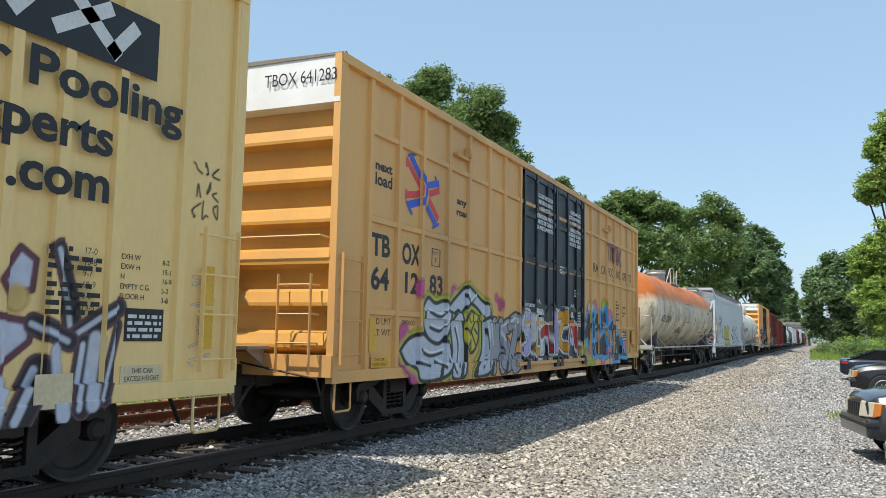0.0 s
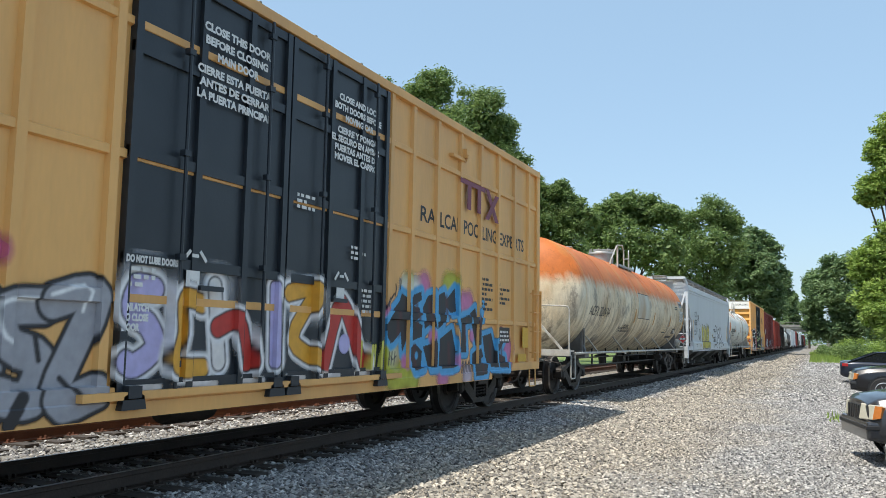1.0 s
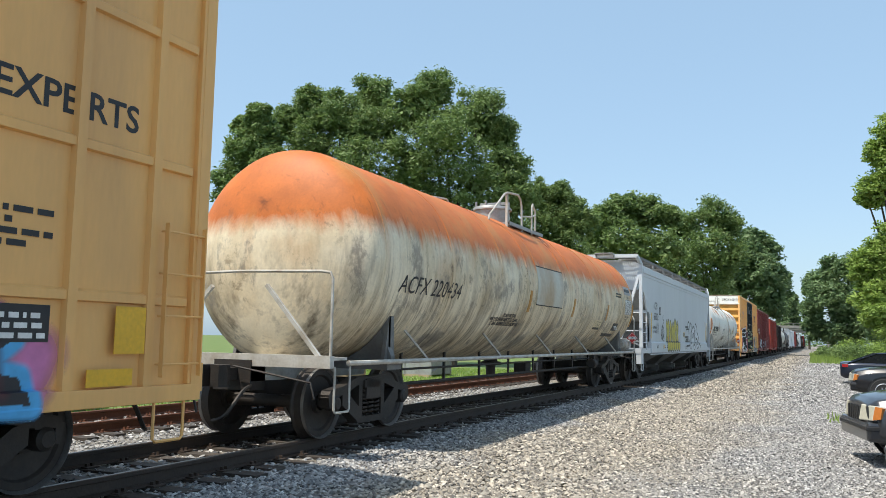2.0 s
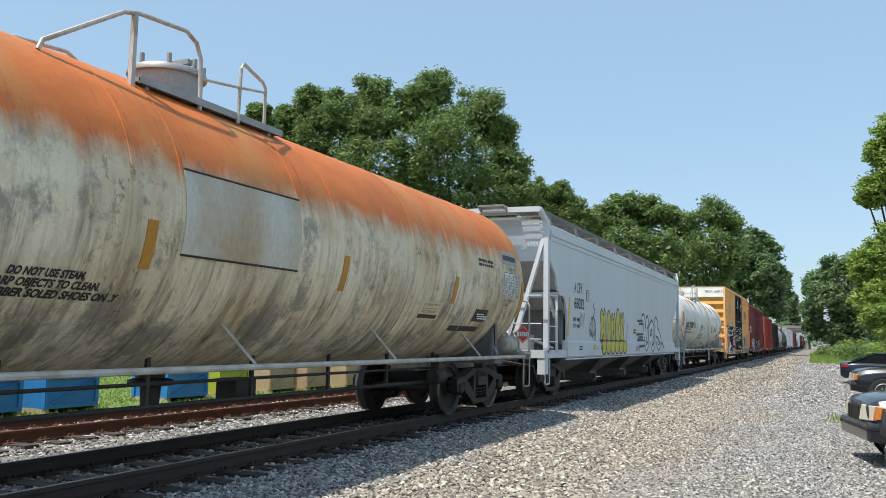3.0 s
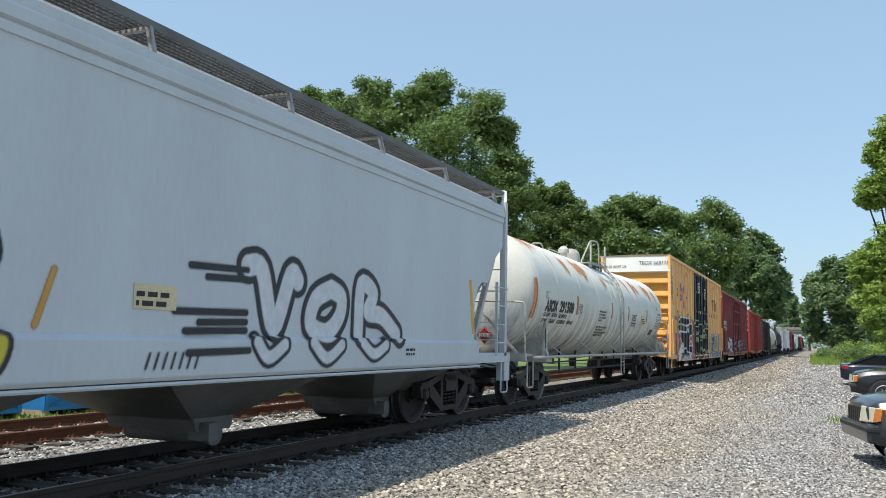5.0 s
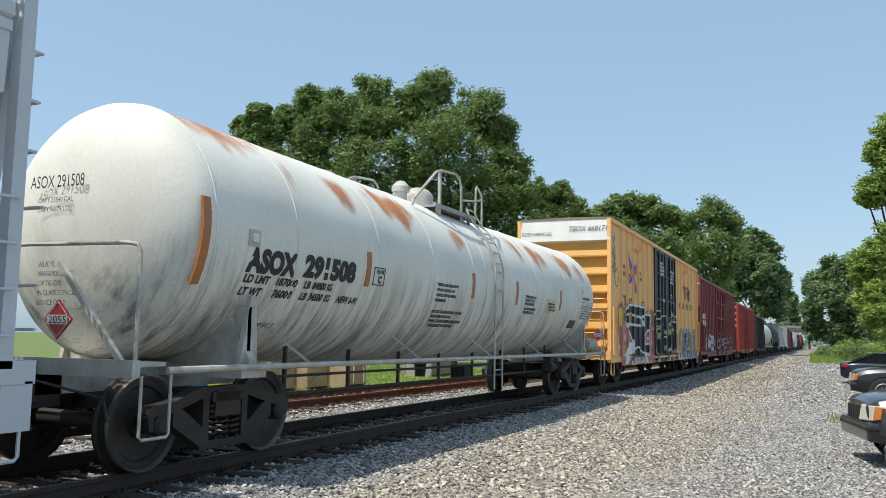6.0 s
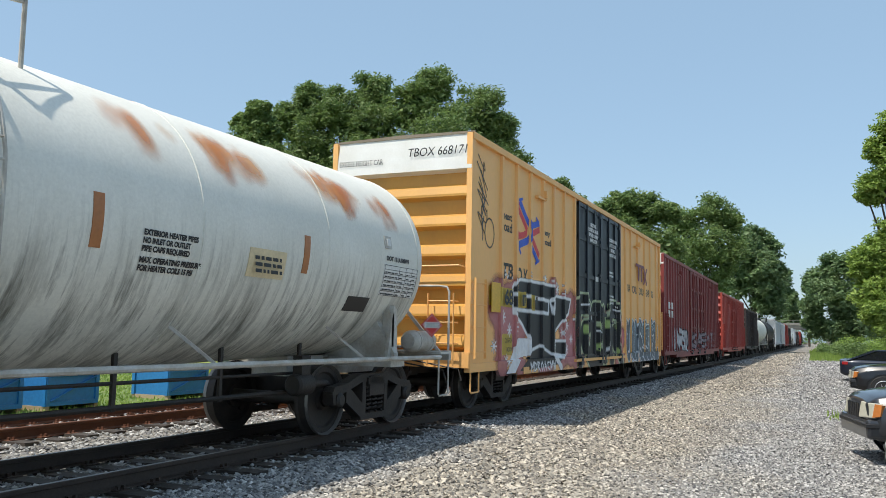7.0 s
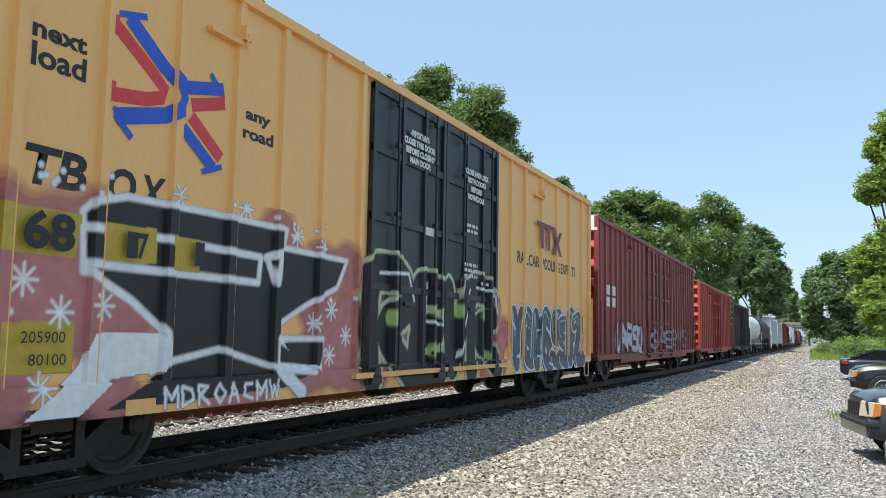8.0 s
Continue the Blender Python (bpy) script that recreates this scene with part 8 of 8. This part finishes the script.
lobed_tree(3.0, 37.9, [(-0.5, 0.0, 9.6, 0.7), (-0.7, 0.0, 8.1, 0.8), (0.1, -0.0, 10.4, 0.9), (0.3, -0.0, 8.7, 1.1), (-1.1, 0.1, 7.8, 0.4), (-0.9, 0.1, 5.1, 0.9), (-1.4, -0.4, 4.8, 0.5), (-0.1, 0.0, 5.9, 1.0), (-1.1, -0.4, 3.8, 0.8), (-0.7, -1.0, 2.9, 0.8), (0.1, -0.0, 4.1, 1.2), (0.4, -0.0, 2.5, 1.1)],
           0.17, 184, LEAF_LIGHT, "light green young tree at the edge of the parking lot", 110, 40)


def bush(x, y, r, h, seed, mat, label):
    rnd = random.Random(seed)
    b = tagged(new("bush"), label, "bush", "bushes by the track")
    b.matrix_basis = pose(x, y, -0.45)
    blobs = [((rnd.uniform(-r, r), rnd.uniform(-r, r), h * rnd.uniform(0.2, 0.75)), h * rnd.uniform(0.25, 0.4)) for _ in range(26)]
    part("foliage", leaves(blobs, 160, 0.25, seed, mat, "foliage"), None, b)
    stems = Shape()
    for c, _ in blobs[:12]:
        stems.bar((c[0] * 0.4, c[1] * 0.4, -0.1), c, 0.03, 0.03)
    part("stems", stems, BARK, b)


for i, (x, y, r, h) in enumerate(((4.0, 92, 2.6, 2.4), (7.2, 88, 2.6, 2.8), (1.6, 108, 1.8, 1.7), (4.6, 112, 2.8, 2.9), (9.5, 78, 2.5, 2.6), (0.2, 125, 1.3, 1.1), (2.0, 135, 2.0, 2.0))):
    bush(x, y, r, h, 50 + i, LEAF_LIGHT if i % 2 else LEAF, "low green bush beside the gravel")


blobs = [((-70 + 3.2 * i, 640 + 9 * math.sin(i * 1.7), 3.5 + 2.5 * math.sin(i * 2.3)), 4.5) for i in range(45)]
tagged(new("far_wood", leaves(blobs, 90, 1.8, 77, LEAF_HAZED, "far_wood")), "far wood closing the end of the line", "trees", kind="stuff")


# ---- road bridge over the line ----
CONCRETE = material("weathered concrete", (0.24, 0.23, 0.21), 0.85, 0, (0.14, 0.135, 0.12), 0.8, 8, 0.2)


def bridge(y):
    b = tagged(new("road_bridge"), "grey concrete road bridge across the railway", "bridge")
    b.matrix_basis = pose(0, y, 0)
    part("deck", Shape().box(-40, 30, 0, 9, 6.0, 6.9).box(-40, 30, -0.2, 0.15, 6.7, 7.5), CONCRETE, b)
    for x in (-13.5, 2.5):
        part("pier", Shape().box(x - 0.6, x + 0.6, 0.8, 8.2, -0.8, 6.0), CONCRETE, b)
    part("girder", Shape().box(-40, 30, 0.3, 0.9, 5.2, 6.0).box(-40, 30, 3.5, 4.1, 5.2, 6.0), CONCRETE, b)
    rail = Shape()
    for i in range(36):
        rail.box(-40 + 2 * i, -39.9 + 2 * i, -0.1, 0.0, 7.5, 8.3)
    rail.box(-40, 30, -0.1, 0.0, 8.2, 8.3)
    part("railing", rail, CONCRETE, b)


bridge(300)

# ---- crates and bins on the grass across the tracks ----
BLUE = material("blue painted board", (0.02, 0.17, 0.42), 0.5, 0, (0.03, 0.22, 0.5), 1.5, 15, 0.05)
LIME = material("yellow-green painted board", (0.36, 0.42, 0.03), 0.55, 0, (0.30, 0.36, 0.04), 2, 15, 0.05)
PINE = material("raw pine board", (0.42, 0.32, 0.2), 0.7, 0, (0.32, 0.23, 0.13), 2, 18, 0.1)


def crate(x, y, w, d, h, mat, label, turn=0):
    c = tagged(new("crate"), label, "crate", "crates on the grass")
    c.matrix_basis = pose(x, y, ground_z(x), 0, 0, turn)
    part("skids", Shape().box(-w / 2, w / 2, -d / 2, -d / 2 + 0.1, 0, 0.1).box(-w / 2, w / 2, d / 2 - 0.1, d / 2, 0, 0.1), PINE, c)
    part("body", Shape().box(-w / 2 + 0.02, w / 2 - 0.02, -d / 2 + 0.02, d / 2 - 0.02, 0.1, h - 0.03), mat, c)
    part("lid", Shape().box(-w / 2, w / 2, -d / 2, d / 2, h - 0.03, h), mat, c)
    for s in (1, -1):
        for y_ in (-d / 2, d / 2 - 0.09):
            part("batten", Shape().box(s * w / 2 - 0.02, s * w / 2 + 0.02, y_, y_ + 0.09, 0.1, h), mat, c)
        for z in (0.1, h - 0.13):
            part("batten", Shape().box(s * w / 2 - 0.018, s * w / 2 + 0.018, -d / 2 + 0.09, d / 2 - 0.09, z, z + 0.09), mat, c)
        for x_ in (-w / 2, w / 2 - 0.09):
            part("batten", Shape().box(x_, x_ + 0.09, s * d / 2 - 0.02, s * d / 2 + 0.02, 0.1, h), mat, c)
        part("batten", Shape().bar((s * (w / 2 + 0.0), -d / 2 + 0.1, 0.2), (s * (w / 2 + 0.0), d / 2 - 0.1, h - 0.15), 0.08, 0.02), mat, c)


for x, y, w, d, h, m, what in ((-15.6, 11.6, 1.2, 1.4, 0.85, BLUE, "blue painted plywood crate standing on grass"), (-15.5, 13.5, 1.2, 1.4, 0.85, BLUE, "blue painted plywood crate standing on grass"), (-15.7, 17.4, 1.2, 1.5, 0.8, BLUE, "blue painted plywood crate standing on grass"),
                               (-15.8, 19.5, 1.1, 1.3, 0.85, LIME, "yellow-green plywood crate standing on grass"), (-15.6, 21.6, 1.1, 1.4, 0.95, PINE, "raw pine crate with diagonal battens"), (-15.5, 23.4, 1.1, 1.3, 0.95, PINE, "raw pine crate with diagonal battens"), (-15.2, 25.3, 1.1, 1.3, 1.0, PINE, "raw pine crate with diagonal battens"),
                               (-16.5, 35.0, 1.4, 2.2, 1.0, GALV, "pale metal box on the grass"), (-15.6, 9.5, 1.2, 1.4, 0.85, BLUE, "blue painted plywood crate standing on grass"), (-15.8, 7.0, 1.2, 1.4, 0.85, BLUE, "blue painted plywood crate standing on grass")):
    crate(x, y, w, d, h, m, what)


def tufts(name, count, area, seed, label, mat, h):
    rng = np.random.default_rng(seed)
    x0, x1, y0, y1 = area
    p = np.stack([rng.uniform(x0, x1, count), rng.uniform(y0, y1, count)], 1)
    z = np.array([ground_z(x) for x in p[:, 0]])
    a = rng.uniform(0, 6.28, count)
    w = 0.03 * np.stack([np.cos(a), np.sin(a), np.zeros(count)], 1)
    b = np.stack([p[:, 0], p[:, 1], z - 0.01], 1)
    tip = b + np.stack([rng.normal(0, 0.04, count), rng.normal(0, 0.04, count), h * rng.uniform(0.4, 1.2, count)], 1)
    v = np.stack([b - w, b + w, tip], 1).reshape(-1, 3)
    me = bpy.data.meshes.new(name)
    me.from_pydata(v.tolist(), [], np.arange(count * 3).reshape(-1, 3).tolist())
    me.materials.append(mat)
    return tagged(new(name, me), label, "grass", kind="stuff")


tufts("grass", 30000, (-26, -13.7, 5, 45), 6, "mown grass across the tracks", LEAF_LIGHT, 0.10)
tufts("weeds", 45, (0.1, 0.9, 20.5, 23.0), 7, "dry weeds at the edge of the lot", LEAF_LIGHT, 0.18)
tufts("grass", 9000, (-1.0, 8, 84, 130), 8, "dry grass beyond the lot", LEAF_LIGHT, 0.7)

# ---- parked cars, noses towards the tracks ----
GLASS = plain("dark car glass", (0.012, 0.014, 0.016), 0.05)
TYRE = material("tyre rubber", (0.02, 0.02, 0.02), 0.8, 0, (0.035, 0.033, 0.03), 3, 30, 0.1)
ALLOY = plain("alloy wheel", (0.45, 0.45, 0.46), 0.3, 0.8)
LAMP = plain("hazed headlight lens", (0.52, 0.50, 0.40), 0.2)
AMBER_LENS = plain("amber lens", (0.5, 0.17, 0.04), 0.25)
RED_LENS = plain("red lens", (0.4, 0.02, 0.02), 0.25)
TRIM = plain("black plastic trim", (0.02, 0.02, 0.021), 0.55)


def gloss(name, colour):
    m = plain(name, colour, 0.35, 0.3)
    m.node_tree.nodes["Principled BSDF"].inputs["Coat Weight"].default_value = 0.8
    m.node_tree.nodes["Principled BSDF"].inputs["Coat Roughness"].default_value = 0.08
    return m


def parked_car(label, paint, m, stations, wheels, wr, cabin, kind="car", lamp=True, tail=False):
    """stations: (along, half width, bottom, shoulder, top); cabin: (front base, front top, rear top, rear base, height, half width)."""
    car = tagged(new(kind), label, "car", "cars parked by the tracks")
    car.matrix_basis = m
    ring = []
    for y, w, zb, zs, zt in stations:
        ring.append([(-w * 0.9, y, zb), (-w, y, zb + 0.12), (-w * 1.0, y, (zb + zs) / 2 + 0.05), (-w * 0.97, y, zs), (-w * 0.85, y, zt - 0.02), (-w * 0.45, y, zt + 0.015), (0, y, zt + 0.025), (w * 0.45, y, zt + 0.015), (w * 0.85, y, zt - 0.02), (w * 0.97, y, zs), (w, y, (zb + zs) / 2 + 0.05), (w, y, zb + 0.12), (w * 0.9, y, zb)])
    n = len(ring[0])
    s = Shape()
    s.add([v for r in ring for v in r], [(i * n + k, i * n + (k + 1) % n, (i + 1) * n + (k + 1) % n, (i + 1) * n + k) for i in range(len(ring) - 1) for k in range(n)] + [tuple(range(n))[::-1], tuple(range((len(ring) - 1) * n, len(ring) * n))], True)
    body = part("body", s, paint, car)
    sub = body.modifiers.new("round", "BEVEL")
    sub.width, sub.segments, sub.limit_method, sub.angle_limit = 0.03, 3, "ANGLE", radians(25)
    fb, ft, rt, rb, h, w, zb = cabin
    wt = w * 0.82
    glass = Shape().add([(-w, fb, zb), (w, fb, zb), (w, rb, zb), (-w, rb, zb), (-wt, ft, h - 0.04), (wt, ft, h - 0.04), (wt, rt, h - 0.04), (-wt, rt, h - 0.04)], [(0, 1, 5, 4), (1, 2, 6, 5), (2, 3, 7, 6), (3, 0, 4, 7), (4, 5, 6, 7), (3, 2, 1, 0)])
    part("glazing", glass, GLASS, car)
    roof = Shape().add([(-wt - 0.02, ft - 0.04, h - 0.05), (wt + 0.02, ft - 0.04, h - 0.05), (wt + 0.02, rt + 0.04, h - 0.05), (-wt - 0.02, rt + 0.04, h - 0.05), (-wt * 0.9, ft + 0.1, h), (wt * 0.9, ft + 0.1, h), (wt * 0.9, rt - 0.1, h), (-wt * 0.9, rt - 0.1, h)], [(0, 1, 5, 4), (1, 2, 6, 5), (2, 3, 7, 6), (3, 0, 4, 7), (4, 5, 6, 7), (3, 2, 1, 0)])
    part("roof", roof, paint, car)
    pil = Shape()
    for sx in (1, -1):
        mid = (ft + rt) / 2
        for a, b in (((sx * w, fb, zb), (sx * wt, ft, h - 0.03)), ((sx * (w + 0.005), mid, zb), (sx * (wt + 0.005), mid, h - 0.03)), ((sx * w, rb, zb), (sx * wt, rt, h - 0.03))):
            pil.bar(a, b, 0.07, 0.05)
    part("pillar", pil, paint, car)
    for y in wheels:
        for sx in (1, -1):
            hw = max(q[1] for q in stations)
            arch = Shape().lathe([(wr * 1.16, 0.0), (wr * 1.16, -0.012 * sx), (wr * 0.6, -0.012 * sx), (wr * 0.6, 0.0)], (sx * (hw + 0.006), y, wr), "x", 24, False)
            part("wheel_arch", arch, TRIM, car)
            ty = part("wheel", Shape().lathe([(wr * 0.66, -0.1), (wr * 0.95, -0.1), (wr, -0.07), (wr, 0.07), (wr * 0.95, 0.1), (wr * 0.66, 0.1)], (sx * (hw - 0.07), y, wr), "x", 28), TYRE, car)
            sp = Shape().lathe([(wr * 0.66, 0.0), (wr * 0.66, sx * 0.04), (wr * 0.6, sx * 0.05), (wr * 0.58, 0.0)], (sx * (hw - 0.01), y, wr), "x", 24, False)
            for k in range(6):
                t = k * math.pi / 3
                sp.bar((sx * (hw + 0.01), y, wr), (sx * (hw + 0.0), y + wr * 0.62 * math.cos(t), wr + wr * 0.62 * math.sin(t)), 0.05, 0.05)
            part("rim", sp, ALLOY, ty)
    y0, w0, zb0, zs0, zt0 = stations[1]
    if lamp:
        for sx in (1, -1):
            k = w0 / 0.84
            part("headlight", Shape().add([(sx * 0.42 * k, y0 - 0.19, zs0 - 0.13), (sx * 0.79 * k, y0 - 0.09, zs0 - 0.12), (sx * 0.79 * k, y0 - 0.05, zs0 + 0.09), (sx * 0.42 * k, y0 - 0.15, zs0 + 0.10), (sx * 0.42 * k, y0 + 0.15, zs0 - 0.13), (sx * 0.79 * k, y0 + 0.2, zs0 - 0.12), (sx * 0.79 * k, y0 + 0.2, zs0 + 0.09), (sx * 0.42 * k, y0 + 0.15, zs0 + 0.10)],
                                          [(0, 1, 2, 3), (4, 7, 6, 5), (0, 4, 5, 1), (3, 2, 6, 7), (0, 3, 7, 4), (1, 5, 6, 2)]), LAMP, car, "hazed headlight", 0.015)
            part("indicator", Shape().add([(sx * 0.792 * k, y0 - 0.09, zs0 - 0.11), (sx * 0.85 * k, y0 + 0.0, zs0 - 0.09), (sx * 0.85 * k, y0 + 0.03, zs0 + 0.07), (sx * 0.792 * k, y0 - 0.05, zs0 + 0.085), (sx * 0.7 * k, y0 + 0.2, zs0 - 0.11), (sx * 0.7 * k, y0 + 0.25, zs0 + 0.05)],
                                          [(0, 1, 2, 3), (0, 3, 5, 4), (0, 4, 1), (2, 5, 3), (1, 4, 5, 2)]), AMBER_LENS, car, "amber indicator lens")
        gr = Shape()
        for k in range(7):
            x = w0 * (-0.42 + 0.14 * k)
            gr.box(x - 0.035, x + 0.035, y0 - 0.15, y0 + 0.1, zs0 - 0.17, zs0 + 0.06)
        part("grille", gr, TRIM, car)
        part("bumper", Shape().box(-w0 * 0.98, w0 * 0.98, y0 - 0.17, y0 + 0.15, zb0 + 0.02, zb0 + 0.30), paint, car, bevel=0.05)
        part("bumper_trim", Shape().box(-w0 * 0.99, w0 * 0.99, y0 - 0.185, y0 + 0.1, zb0 + 0.18, zb0 + 0.24), TRIM, car, bevel=0.01)
    if tail:
        ye, we, zbe, zse, zte = stations[-2]
        for sx in (1, -1):
            part("tail_light", Shape().box(sx * we * 0.6, sx * (we + 0.01), ye - 0.12, ye + 0.12, zse - 0.1, zse + 0.03), RED_LENS, car, "red tail light")
    for sx in (1, -1):
        part("door_mirror", Shape().box(sx * (w + 0.08), sx * (w + 0.26), fb + 0.3, fb + 0.4, zb + 0.02, zb + 0.18), paint, car, bevel=0.03)
    return car


SUV = [(0.0, 0.70, 0.42, 0.72, 0.90), (0.12, 0.84, 0.36, 0.80, 0.99), (0.45, 0.90, 0.30, 0.90, 1.06), (1.25, 0.92, 0.28, 0.98, 1.12), (4.2, 0.92, 0.28, 1.02, 1.14), (4.5, 0.88, 0.34, 1.0, 1.12), (4.6, 0.8, 0.42, 0.95, 1.08)]
SEDAN = [(0.0, 0.62, 0.34, 0.55, 0.66), (0.15, 0.82, 0.26, 0.62, 0.74), (0.6, 0.90, 0.22, 0.72, 0.84), (1.4, 0.92, 0.22, 0.82, 0.95), (4.0, 0.92, 0.22, 0.88, 1.0), (4.6, 0.86, 0.26, 0.86, 1.0), (4.8, 0.76, 0.36, 0.8, 0.96)]
SUV_CAB, SEDAN_CAB = (1.15, 1.85, 4.15, 4.5, 1.76, 0.82, 1.08), (1.3, 2.2, 3.3, 4.5, 1.44, 0.80, 0.93)
parked_car("dark grey SUV with hazed headlights parked on gravel", gloss("graphite car paint", (0.035, 0.037, 0.042)), pose(0.47, 14.4, GRAVEL_Z, 0, 0, -79), SUV, (0.85, 3.55), 0.38, SUV_CAB)
parked_car("white car parked on gravel, seen at its front corner", gloss("white car paint", (0.75, 0.75, 0.74)), pose(0.72, 11.2, GRAVEL_Z, 0, 0, -90), SEDAN, (0.9, 3.7), 0.33, SEDAN_CAB)
parked_car("dark blue-grey car parked on gravel", gloss("blue-grey car paint", (0.03, 0.04, 0.06)), pose(0.75, 18.6, GRAVEL_Z, 0, 0, -90), SEDAN, (0.9, 3.7), 0.33, SEDAN_CAB)
parked_car("black boxy SUV with amber front lamps parked on gravel", gloss("black car paint", (0.012, 0.012, 0.014)), pose(0.85, 29.5, GRAVEL_Z, 0, 0, -90), SUV, (0.85, 3.55), 0.38, SUV_CAB)
parked_car("dark blue sedan parked tail towards the tracks", gloss("navy car paint", (0.012, 0.018, 0.035)), pose(5.6, 43.5, GRAVEL_Z, 0, 0, 90), SEDAN, (0.9, 3.7), 0.33, SEDAN_CAB, lamp=False, tail=True)
parked_car("silver SUV parked behind the sedan", gloss("silver car paint", (0.32, 0.33, 0.34)), pose(2.9, 50.5, GRAVEL_Z, 0, 0, -90), SUV, (0.85, 3.55), 0.38, SUV_CAB)


# ---- what moves ----
def motions():
    for car, y0 in TRAIN:
        walk(car, [(t, pose(TRACK_X, y0 - gone(t), 0)) for t in (0.0, 2.0, 4.0, 6.0, 8.0)])
    near = {car for car, _ in TRAIN[:8]}
    for ax in WHEELSETS:
        if ax.parent in near:
            _, y, z = ax.location
            walk(ax, [(k / 16, pose(0, y, z, math.degrees(gone(k / 16) / WHEEL_R))) for k in range(129)])


motions()
